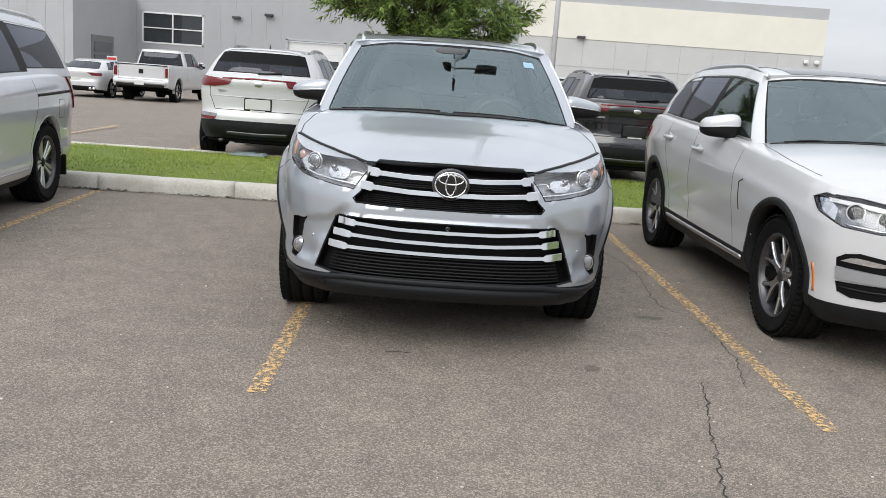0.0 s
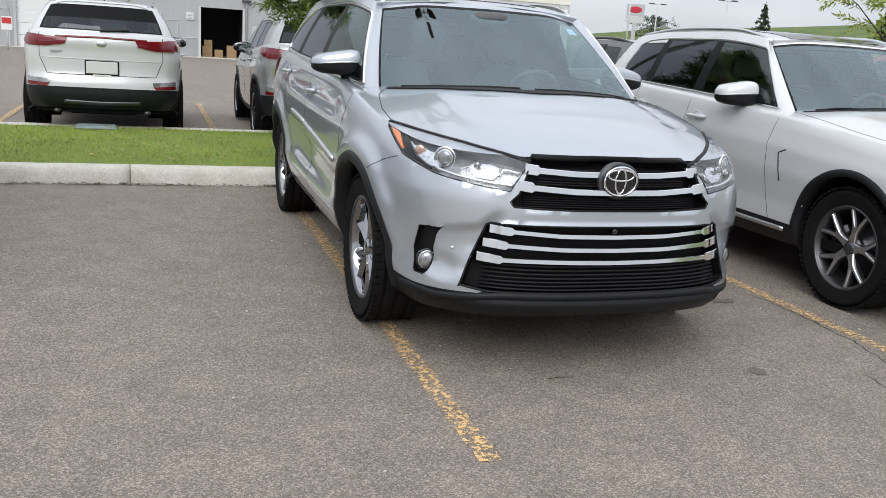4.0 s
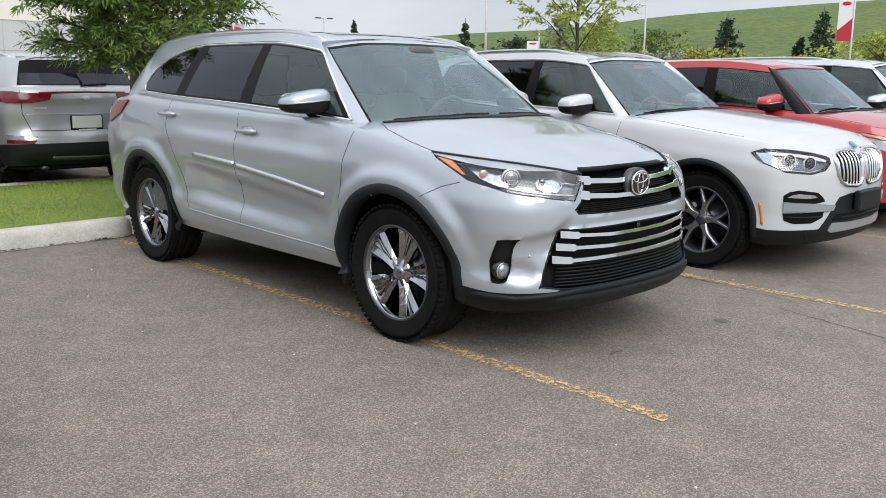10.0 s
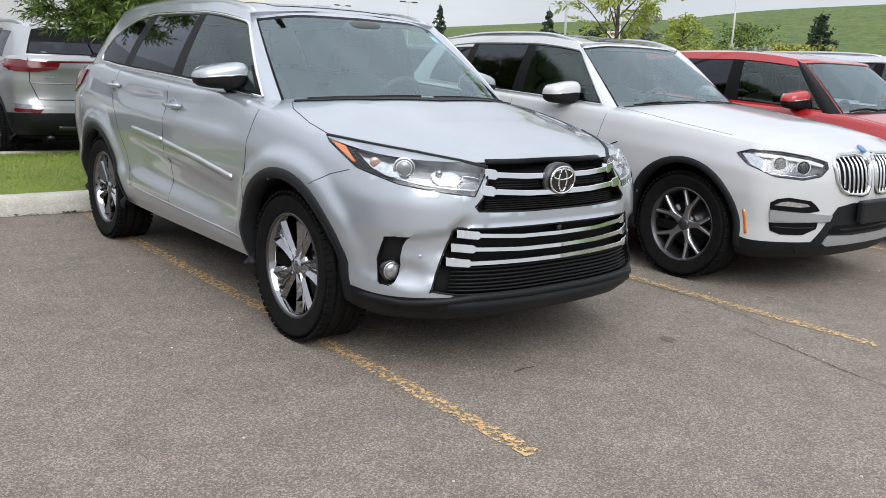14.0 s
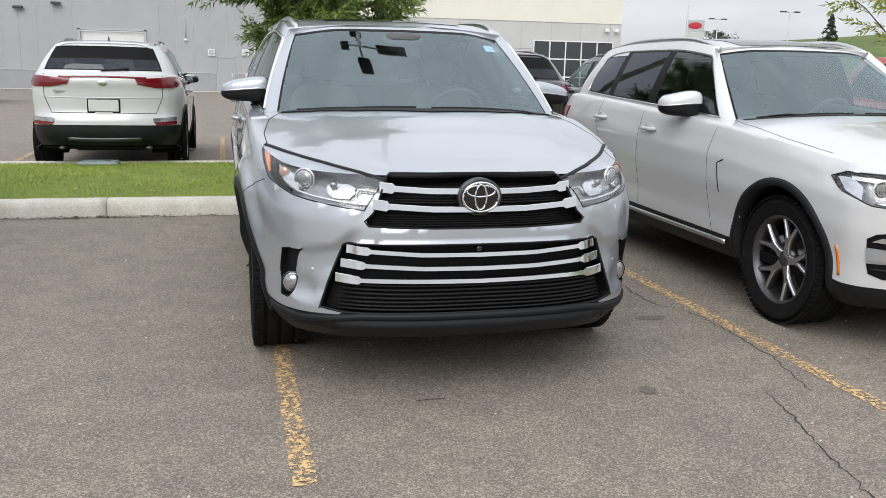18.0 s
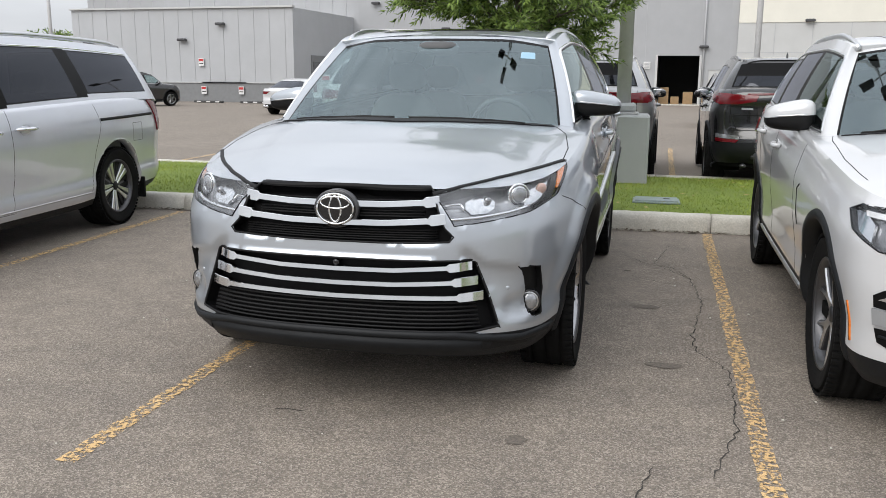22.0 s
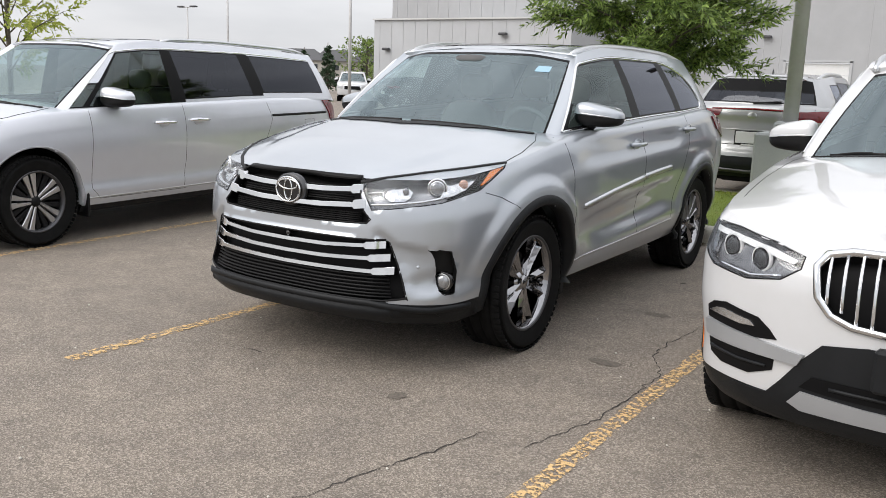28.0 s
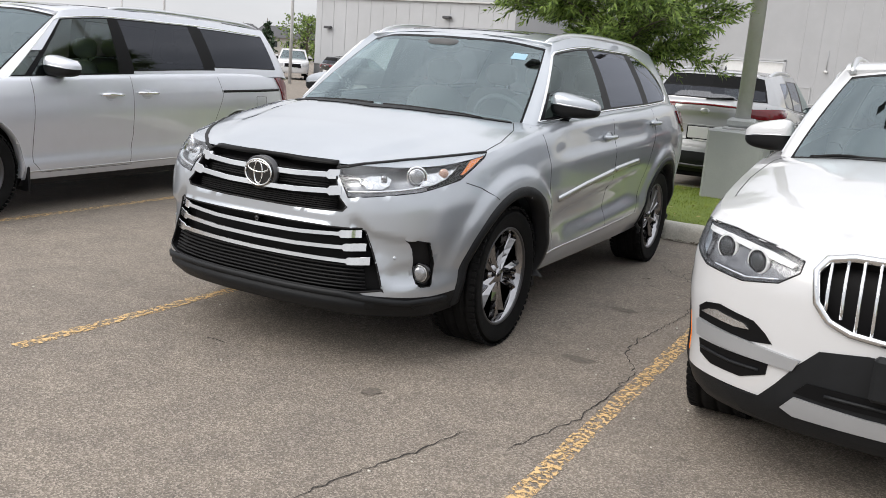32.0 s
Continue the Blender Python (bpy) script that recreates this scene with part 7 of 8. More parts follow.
def build_white_suv():
    c = Car("white_suv", "white compact luxury SUV with black arch cladding and twin grille", WHITE, SUV2)
    root = c.root
    F = (0, 1, 0)
    D = (-0.55, 0.83, 0)
    lamp = [(0.485, 0.06, 0.862), (0.60, 0.10, 0.892), (0.76, 0.21, 0.918), (0.855, 0.39, 0.924), (0.884, 0.47, 0.895), (0.87, 0.41, 0.83), (0.80, 0.26, 0.768), (0.66, 0.13, 0.752), (0.535, 0.08, 0.775), (0.48, 0.06, 0.822)]
    for s in (1, -1):
        L = new("headlight")
        L.parent = root
        poly = [(s * x, y, z) for x, y, z in lamp]
        d = (s * D[0], D[1], 0)
        c.patch("lamp_housing", poly, d, -0.034, LAMPDARK, L, thick=-0.03, res=0.025, open_shell=True)
        c.strip("lamp_edge", poly + [poly[0]], d, 0.006, 0.002, PILLARBLACK, L, res=0.03)
        c.patch("lamp_lens", poly, d, 0.003, LENS, L, thick=0.006)
        c.patch("lamp_brow", [(s * x, y, z) for x, y, z in ((0.51, 0.06, 0.850), (0.60, 0.10, 0.876), (0.76, 0.21, 0.902), (0.845, 0.38, 0.908), (0.84, 0.37, 0.888), (0.75, 0.20, 0.880), (0.61, 0.10, 0.854), (0.52, 0.06, 0.834))], d, -0.010, WHITELENS, L, thick=0.012, res=0.02)
        c.patch("lamp_corner", [(s * x, y, z) for x, y, z in ((0.845, 0.37, 0.90), (0.872, 0.45, 0.90), (0.86, 0.40, 0.835), (0.825, 0.31, 0.795), (0.822, 0.31, 0.86))], d, -0.014, REFLECTOR, L, thick=0.015, res=0.025)
        c.strip("lamp_base_strip", [(s * 0.79, 0.25, 0.782), (s * 0.66, 0.13, 0.766), (s * 0.545, 0.08, 0.787)], d, 0.010, 0.010, REFLECTOR, L, lift=-0.02)
        dn = Vector(d).normalized()
        for x, y, z in ((0.775, 0.21, 0.845), (0.655, 0.11, 0.825)):
            h, n = c.cast((s * x, y, z), d)
            for nm, r, mat, o, dome in (("light_ring", 0.048, WHITELENS, 0.026, 0.002), ("projector_shroud", 0.041, PILLARBLACK, 0.024, 0.001), ("projector_rim", 0.030, GUNMETAL, 0.023, 0.002), ("projector_lens", 0.026, PROJECTOR, 0.021, 0.006)):
                c.disc(nm, h + dn * o, r, mat, d, 0.012, L, dome)
    # twin grille
    for s in (1, -1):
        g = new("kidney_grille")
        g.parent = root
        k = [(1.05 * x, y, z) for x, y, z in ((0.032, 0.05, 0.84), (0.06, 0.05, 0.885), (0.12, 0.05, 0.90), (0.30, 0.05, 0.897), (0.375, 0.05, 0.88), (0.402, 0.05, 0.84), (0.385, 0.05, 0.74), (0.34, 0.05, 0.685), (0.27, 0.05, 0.658), (0.12, 0.05, 0.645), (0.06, 0.05, 0.655), (0.038, 0.05, 0.69))]
        poly = [(s * x, y, z) for x, y, z in k]
        c.patch("grille_backing", poly, F, -0.05, MESHBLACK, g, thick=-0.045, res=0.03, open_shell=True)
        c.strip("grille_surround", poly + [poly[0], poly[1]], F, 0.024, 0.014, GRILLECHROME, g, res=0.02)
        for i in range(7):
            x = 0.072 + 0.050 * i
            c.strip("grille_bar", [(s * x, 0.05, 0.655 + 0.0018 * i * i * (i > 4)), (s * (x + 0.004), 0.05, 0.77), (s * (x + 0.008), 0.05, 0.888 - 0.012 * (i > 6))], F, 0.0115, 0.005, GRILLECHROME, g, res=0.05)
    c.disc("bonnet_badge", c.cast((0, 0.11, 2), (0, 0, -1))[0] + Vector((0, -0.003, 0.008)), 0.036, EMBLEMBLUE, (0, 0.6, -0.8), 0.008, None, 0.004)
    # bumper
    half = [(0.0, 0.03, 0.60), (0.22, 0.033, 0.597), (0.37, 0.052, 0.576), (0.435, 0.065, 0.505), (0.495, 0.075, 0.42), (0.548, 0.086, 0.355), (0.68, 0.15, 0.348), (0.60, 0.1, 0.27), (0.4, 0.06, 0.25), (0.0, 0.03, 0.25)]
    low = half[1:-1] + [(-x, y, z) for x, y, z in half[-2:0:-1]]
    c.patch("lower_intake_frame", low, F, 0.006, CLAD, thick=0.02, res=0.04)
    c.patch("lower_intake", [(-0.43, 0.1, 0.41), (-0.39, 0.1, 0.457), (0.39, 0.1, 0.457), (0.43, 0.1, 0.41), (0.33, 0.1, 0.403), (-0.33, 0.1, 0.403)], F, 0.010, MESHBLACK, thick=0.02, res=0.04)
    c.strip("intake_bar", [(-0.33, 0.1, 0.43), (0.33, 0.1, 0.43)], F, 0.012, 0.016, CLAD)
    c.patch("skid_plate", [(-0.465, 0.1, 0.345), (-0.425, 0.1, 0.395), (-0.2, 0.1, 0.384), (0.2, 0.1, 0.384), (0.425, 0.1, 0.395), (0.465, 0.1, 0.345), (0.42, 0.1, 0.325), (-0.42, 0.1, 0.325)], F, 0.014, SILVERTRIM, thick=0.03, res=0.05)
    box("plate_holder", (0, -0.035, 0.54), (0.40, 0.05, 0.15), CLAD, root, "empty black plate holder", 0.012)
    for s in (1, -1):
        G = (-s * 0.5, 0.86, 0)
        c.patch("fog_surround", [(s * x, y, z) for x, y, z in ((0.80, 0.262, 0.56), (0.803, 0.265, 0.605), (0.775, 0.235, 0.63), (0.725, 0.18, 0.642), (0.59, 0.105, 0.622), (0.545, 0.09, 0.59), (0.515, 0.08, 0.557), (0.60, 0.105, 0.545))], G, 0.004, PILLARBLACK, thick=0.02, res=0.025)
        c.patch("fog_light", [(s * x, y, z) for x, y, z in ((0.785, 0.25, 0.592), (0.76, 0.21, 0.612), (0.73, 0.18, 0.618), (0.62, 0.115, 0.604), (0.60, 0.105, 0.588), (0.66, 0.13, 0.582))], G, 0.010, CRYSTAL, thick=0.02, res=0.025)
        c.patch("intake_blade", [(s * x, y, z) for x, y, z in ((0.80, 0.262, 0.556), (0.60, 0.105, 0.545), (0.41, 0.06, 0.527), (0.43, 0.063, 0.487), (0.60, 0.105, 0.49), (0.795, 0.257, 0.495))], G, 0.016, SILVERTRIM, thick=0.03, res=0.025)
        c.patch("side_intake", [(s * x, y, z) for x, y, z in ((0.795, 0.257, 0.478), (0.52, 0.08, 0.483), (0.525, 0.08, 0.442), (0.62, 0.11, 0.403), (0.74, 0.19, 0.402), (0.785, 0.245, 0.425))], G, 0.004, PILLARBLACK, thick=0.02, res=0.025)
        c.strip("intake_vane", [(s * 0.78, 0.24, 0.452), (s * 0.66, 0.14, 0.447), (s * 0.55, 0.09, 0.452)], G, 0.010, 0.012, CLAD)
        c.strip("amber_marker", [(s * 1.2, 0.374, 0.545), (s * 1.2, 0.352, 0.39)], (-s, 0, 0), 0.020, 0.003, AMBER)
        c.strip("fender_vent", [(s * 1.2, 1.40, 0.875), (s * 1.2, 1.465, 0.85), (s * 1.2, 1.43, 0.67)], (-s, 0, 0), 0.008, 0.003, BLACK)
        pts = [(s * 0.59, 2.14, 1.553), (s * 0.60, 2.32, 1.600), (s * 0.605, 2.6, 1.632), (s * 0.605, 3.3, 1.628), (s * 0.595, 3.85, 1.578)]
        tube("roof_rail", [tuple(p) for p in smooth_line(pts, 26)], 0.017, SATIN, root, n=10, flat=1.3)
        c.strip("wiper", [(-0.66, 1.515, 2), (-0.38, 1.405, 2), (-0.06, 1.385, 2)] if s < 0 else [(0.02, 1.370, 2), (0.34, 1.395, 2), (0.60, 1.430, 2)], (0, 0, -1), 0.010, 0.011, BLACK)
    c.arches(CLAD, 0.0, 0.042, 0.012)
    c.strips("sill_strip", [(1.2, 1.36, 0.365), (1.2, 3.18, 0.375)], (-1, 0, 0), 0.03, 0.012, SATIN)
    c.edge_trim("window_trim", [(3.05, 0.075), (4.0, 0.075), (5.0, 0.075), (5.9, 0.075), (5.97, 0.25), (5.9, 0.78), (5.6, 0.85), (5.0, 0.875), (4.0, 0.875), (3.15, 0.875), (3.06, 0.84), (3.045, 0.5), (3.05, 0.075)], 0.014, 0.005, SATIN)
    c.seam([(1.2, 1.56, 1.09), (1.2, 1.59, 0.9), (1.2, 1.56, 0.55), (1.2, 1.50, 0.38)])
    c.seam([(1.2, 2.58, 1.14), (1.2, 2.58, 0.7), (1.2, 2.55, 0.38)])
    c.seam([(1.2, 3.35, 1.17), (1.2, 3.38, 0.98), (1.2, 3.2, 0.75), (1.2, 3.12, 0.42)])
    c.strips("bonnet_gap", [(0.812, 0.56, 1.5), (0.82, 0.66, 1.5), (0.83, 0.95, 1.5), (0.81, 1.4, 1.5), (0.78, 1.56, 1.5)], (0, 0, -1), 0.004, 0.001, BLACK)
    c.patch("cowl_panel", [(-0.75, 1.52, 1.5), (-0.4, 1.32, 1.5), (0, 1.27, 1.5), (0.4, 1.32, 1.5), (0.75, 1.52, 1.5), (0.73, 1.55, 1.5), (0.4, 1.385, 1.5), (0, 1.345, 1.5), (-0.4, 1.385, 1.5), (-0.73, 1.55, 1.5)], (0, 0, -1), 0.004, BLACK, thick=0.01)
    c.patch("sunroof", [(-0.42, 2.15, 2), (0.42, 2.15, 2), (0.42, 3.2, 2), (-0.42, 3.2, 2)], (0, 0, -1), 0.003, GLOSSBLACK, thick=0.005, res=0.08)
    c.both("tail_light", [(1.2, 4.15, 1.08), (1.2, 4.5, 1.06), (1.2, 4.6, 0.98), (1.2, 4.4, 0.94), (1.2, 4.2, 0.98)], (-1, -0.2, 0), 0.010, REDLENS, thick=0.03)
    c.handles([(2.42, 0.985), (3.28, 1.02)], WHITE)
    c.mirror(1.99, 1.185, 1.07, None, (0.13, 0.085, 0.08))
    c.wheels("y")
    c.cabin(SEATDARK, (2.28, 3.1))
    c.finish(lambda x, y, z, h: (h < 0.165 and (x > 0.55 or y > 1)) or h < 0.06)
    return c


VAN = dict(
    res=0.026, cowl=0.98, sill=0.24, belt=1.10, tyre=0.362, rim=0.245, track=0.835, arch=0.415, axles=(0.95, 4.01), crown_power=2.4,
    plan=[(0, 0), (0.25, 0.015), (0.5, 0.07), (0.70, 0.18), (0.83, 0.34), (0.91, 0.56), (0.955, 0.85), (0.98, 1.3), (0.9925, 1.9), (0.9925, 3.2), (0.985, 4.0), (0.965, 4.5), (0.92, 4.85), (0.80, 5.03), (0.45, 5.10), (0, 5.115)],
    top=[(0, 0.86), (0.2, 0.885), (0.5, 0.95), (0.9, 1.03), (1.3, 1.07), (2.0, 1.10), (3.2, 1.14), (4.0, 1.16), (5.1, 1.15)],
    bottom=[(0, 0.24), (0.4, 0.22), (0.9, 0.24), (1.4, 0.23), (3.3, 0.23), (4.0, 0.27), (5.1, 0.3)],
    front=[(0, 0.06), (0.1, 0.01), (0.3, 0.0), (0.6, 0.01), (0.8, 0.03), (0.94, 0.06), (1, 0.11)],
    side=[(0, 0.08), (0.1, 0.035), (0.2, 0.018), (0.28, 0.03), (0.45, 0.016), (0.68, 0.0), (0.82, 0.008), (0.95, 0.035), (1, 0.055)],
    rear=[(0, 0.05), (0.15, 0.01), (0.4, 0), (0.7, 0.01), (1, 0.04)],
    crown=[(0, 0), (0.15, 0.02), (0.35, 0.06), (0.7, 0.09), (1.0, 0.09), (1.4, 0.05)],
    house=[(0, 0.92, 1.07, 0, 1.86, 1.63), (0.42, 0.98, 1.07, 0.38, 1.88, 1.625), (0.82, 1.20, 1.04, 0.65, 1.97, 1.59), (0.88, 1.27, 1.045, 0.695, 1.95, 1.61), (0.93, 2.50, 1.09, 0.72, 2.46, 1.67), (0.93, 3.62, 1.13, 0.72, 3.50, 1.665), (0.91, 4.76, 1.14, 0.70, 4.62, 1.63), (0.85, 4.98, 1.11, 0.66, 4.74, 1.63), (0.45, 5.05, 1.11, 0.42, 4.82, 1.65), (0, 5.06, 1.11, 0, 4.85, 1.655)],
    windows=[("windscreen", 0, 1.97, 0.02, 0.975, CLEARGLASS, 0.07, 0.03), ("vent_window", 3.06, 3.24, 0.06, 0.42, DOORGLASS, 0.012, 0.02), ("side_window", 3.28, 3.93, 0.06, 0.87, DOORGLASS, 0.012, 0.02), ("side_window_b", 4.06, 4.92, 0.10, 0.87, TINTGLASS, 0.012, 0.02), ("quarter_window", 5.05, 5.93, 0.15, 0.85, TINTGLASS, 0.02, 0.02), ("rear_window", 7.2, 9, 0.1, 0.9, TINTGLASS, 0.05, 0.03)],
    pillars=[(3.93, 4.06, 0.06, 0.87), (4.92, 5.05, 0.10, 0.87), (3.24, 3.28, 0.06, 0.87)],
    roof=[(1.86, 1.63), (2.3, 1.685), (3.0, 1.705), (4.0, 1.69), (4.85, 1.645)])


def build_van(name, label, col):
    c = Car(name, label, col, VAN, category="minivan")
    root = c.root
    F = (0, 1, 0)
    D = (-0.6, 0.8, 0)
    for s in (1, -1):
        L = new("headlight")
        L.parent = root
        poly = [(s * x, y, z) for x, y, z in ((0.42, 0.1, 0.80), (0.60, 0.18, 0.845), (0.80, 0.38, 0.905), (0.90, 0.70, 0.965), (0.90, 0.66, 0.92), (0.82, 0.36, 0.80), (0.62, 0.18, 0.74), (0.45, 0.1, 0.735))]
        d = (s * D[0], D[1], 0)
        c.patch("lamp_housing", poly, d, -0.05, LAMPGREY, L, thick=-0.045, open_shell=True)
        c.patch("lamp_lens", poly, d, 0.003, LENS, L, thick=0.006)
        c.disc("projector_lens", c.cast((s * 0.68, 0.25, 0.81), d)[0] + Vector(d) * 0.03, 0.045, REFLECTOR, d, 0.03, L, 0.02)
        pts = [(s * 0.68, 2.5, 1.665), (s * 0.685, 2.7, 1.688), (s * 0.685, 3.3, 1.698), (s * 0.68, 4.3, 1.675), (s * 0.67, 4.62, 1.632)]
        tube("roof_rail", [tuple(p) for p in smooth_line(pts, 26)], 0.016, SATIN, root, n=10, flat=1.2)
        c.strip("slide_rail", [(s * 1.2, 3.72, 0.985), (s * 1.2, 4.72, 1.0)], (-s, 0, 0), 0.028, 0.003, BLACK)
        c.patch("tail_light", [(s * 1.2, 4.74, 1.13), (s * 1.2, 4.93, 1.13), (s * 1.2, 5.0, 1.05), (s * 1.2, 4.98, 0.85), (s * 1.2, 4.90, 0.83), (s * 1.2, 4.84, 0.98)], (-s, -0.25, 0), 0.014, REDLENS, thick=0.03)
        c.strip("wiper", [(-0.66, 1.125, 2), (-0.38, 1.015, 2), (-0.06, 0.985, 2)] if s < 0 else [(0.02, 0.970, 2), (0.34, 1.005, 2), (0.60, 1.040, 2)], (0, 0, -1), 0.010, 0.011, BLACK)
        box("mud_guard", (s * 0.90, 1.40, 0.29), (0.16, 0.02, 0.2), BLACK, root, bevel=0.008)
        box("mud_guard", (s * 0.90, 4.44, 0.30), (0.16, 0.02, 0.2), BLACK, root, bevel=0.008)
    c.strip("fuel_flap_gap", [(1.2, 4.28, 0.93), (1.2, 4.46, 0.93), (1.2, 4.47, 0.76), (1.2, 4.29, 0.76), (1.2, 4.28, 0.93)], (-1, 0, 0), 0.004, 0.001, GAP)
    c.patch("upper_grille", [(-0.36, 0.05, 0.80), (0.36, 0.05, 0.80), (0.33, 0.05, 0.66), (-0.33, 0.05, 0.66)], F, 0.004, GLOSSBLACK, thick=0.02)
    c.strip("grille_surround", [(-0.36, 0.05, 0.80), (0.36, 0.05, 0.80), (0.33, 0.05, 0.66), (-0.33, 0.05, 0.66), (-0.36, 0.05, 0.80)], F, 0.02, 0.012, CHROME)
    c.patch("lower_intake", [(-0.6, 0.1, 0.48), (0.6, 0.1, 0.48), (0.66, 0.1, 0.34), (-0.66, 0.1, 0.34)], F, 0.004, BLACK, thick=0.02)
    c.arches(col, 0.0, 0.014, 0.002)
    c.edge_trim("belt_trim", [(3.03, 0.045), (3.5, 0.045), (3.95, 0.05)], 0.010, 0.004, SATIN)
    c.edge_trim("window_trim", [(3.03, 0.045), (3.02, 0.5), (3.06, 0.86), (3.2, 0.885), (4.0, 0.885), (5.0, 0.885), (5.9, 0.87)], 0.012, 0.005, CHROME)
    c.strips("sill_line", [(1.2, 1.40, 0.345), (1.2, 3.55, 0.36)], (-1, 0, 0), 0.012, 0.004, SATIN)
    c.seam([(1.2, 1.46, 1.07), (1.2, 1.46, 0.9), (1.2, 1.45, 0.6), (1.2, 1.45, 0.42), (1.2, 1.53, 0.335), (1.2, 2.5, 0.335)])
    c.seam([(1.2, 2.49, 1.11), (1.2, 2.50, 0.6), (1.2, 2.47, 0.36)])
    c.seam([(1.2, 3.66, 1.12), (1.2, 3.72, 0.95), (1.2, 3.62, 0.72), (1.2, 3.54, 0.36)])
    c.strips("bonnet_gap", [(0.42, 0.12, 1.5), (0.62, 0.24, 1.5), (0.79, 0.5, 1.5), (0.85, 0.8, 1.5), (0.84, 1.05, 1.5), (0.80, 1.2, 1.5)], (0, 0, -1), 0.008, 0.0015, BLACK)
    c.patch("cowl_panel", [(-0.78, 1.14, 1.5), (-0.4, 0.94, 1.5), (0, 0.885, 1.5), (0.4, 0.94, 1.5), (0.78, 1.14, 1.5), (0.76, 1.17, 1.5), (0.4, 0.995, 1.5), (0, 0.945, 1.5), (-0.4, 0.995, 1.5), (-0.76, 1.17, 1.5)], (0, 0, -1), 0.005, BLACK, thick=0.01)
    c.patch("sunroof", [(-0.45, 2.1, 2), (0.45, 2.1, 2), (0.45, 2.9, 2), (-0.45, 2.9, 2)], (0, 0, -1), 0.003, GLOSSBLACK, thick=0.005, res=0.08)
    c.handles([(2.24, 0.945), (2.66, 0.96)], CHROME, 0.24)
    c.mirror(1.72, 1.17, 1.12, None, (0.13, 0.085, 0.078))
    c.wheels("ten")
    c.cabin(SEAT, (2.1, 3.2))
    c.finish(lambda x, y, z, h: h < 0.06)
    return c


BOXY = dict(
    res=0.035, cowl=0.80, sill=0.24, belt=1.06, tyre=0.33, rim=0.235, track=0.78, arch=0.39, axles=(0.83, 3.40), crown_power=2.4,
    plan=[(0, 0), (0.25, 0.015), (0.5, 0.07), (0.68, 0.18), (0.80, 0.34), (0.865, 0.56), (0.89, 0.9), (0.9, 1.5), (0.9, 2.6), (0.89, 3.3), (0.87, 3.75), (0.80, 4.02), (0.45, 4.12), (0, 4.14)],
    top=[(0, 0.92), (0.2, 0.95), (0.5, 1.0), (0.9, 1.06), (1.3, 1.09), (2.4, 1.13), (3.4, 1.17), (4.14, 1.15)],
    bottom=[(0, 0.24), (0.4, 0.22), (0.9, 0.24), (2.5, 0.24), (4.14, 0.28)],
    front=[(0, 0.05), (0.1, 0.01), (0.3, 0.0), (0.6, 0.01), (0.85, 0.02), (0.95, 0.05), (1, 0.09)],
    side=[(0, 0.07), (0.1, 0.03), (0.25, 0.02), (0.5, 0.01), (0.7, 0.0), (0.85, 0.015), (1, 0.05)],
    rear=[(0, 0.05), (0.15, 0.01), (0.4, 0), (0.7, 0.01), (1, 0.05)],
    crown=[(0, 0), (0.15, 0.02), (0.35, 0.05), (0.7, 0.07), (1.2, 0.03)],
    house=[(0, 0.82, 1.085, 0, 1.45, 1.545), (0.42, 0.86, 1.085, 0.38, 1.47, 1.545), (0.74, 1.02, 1.065, 0.58, 1.55, 1.53), (0.84, 1.1, 1.065, 0.66, 1.56, 1.545), (0.84, 2.12, 1.105, 0.68, 2.15, 1.6), (0.83, 2.92, 1.135, 0.67, 2.95, 1.585), (0.81, 3.55, 1.175, 0.66, 3.45, 1.565), (0.76, 3.85, 1.155, 0.63, 3.62, 1.555), (0.42, 3.98, 1.145, 0.4, 3.72, 1.565), (0, 4.0, 1.145, 0, 3.74, 1.57)],
    windows=[("windscreen", 0, 1.95, 0.02, 0.97, CLEARGLASS, 0.07, 0.03), ("side_window", 3.12, 3.93, 0.08, 0.86, DOORGLASS, 0.015, 0.02), ("side_window_b", 4.07, 4.93, 0.08, 0.86, TINTGLASS, 0.015, 0.02), ("quarter_window", 5.07, 5.9, 0.1, 0.84, TINTGLASS, 0.03, 0.02), ("rear_window", 7.2, 9, 0.1, 0.9, TINTGLASS, 0.05, 0.03)],
    pillars=[(2.0, 3.12, 0.0, 0.97), (3.93, 4.07, 0.08, 0.86), (4.93, 5.07, 0.08, 0.86), (5.9, 6.2, 0.1, 0.84)],
    roof=[(1.45, 1.545), (1.9, 1.61), (2.6, 1.635), (3.2, 1.62), (3.74, 1.57)])


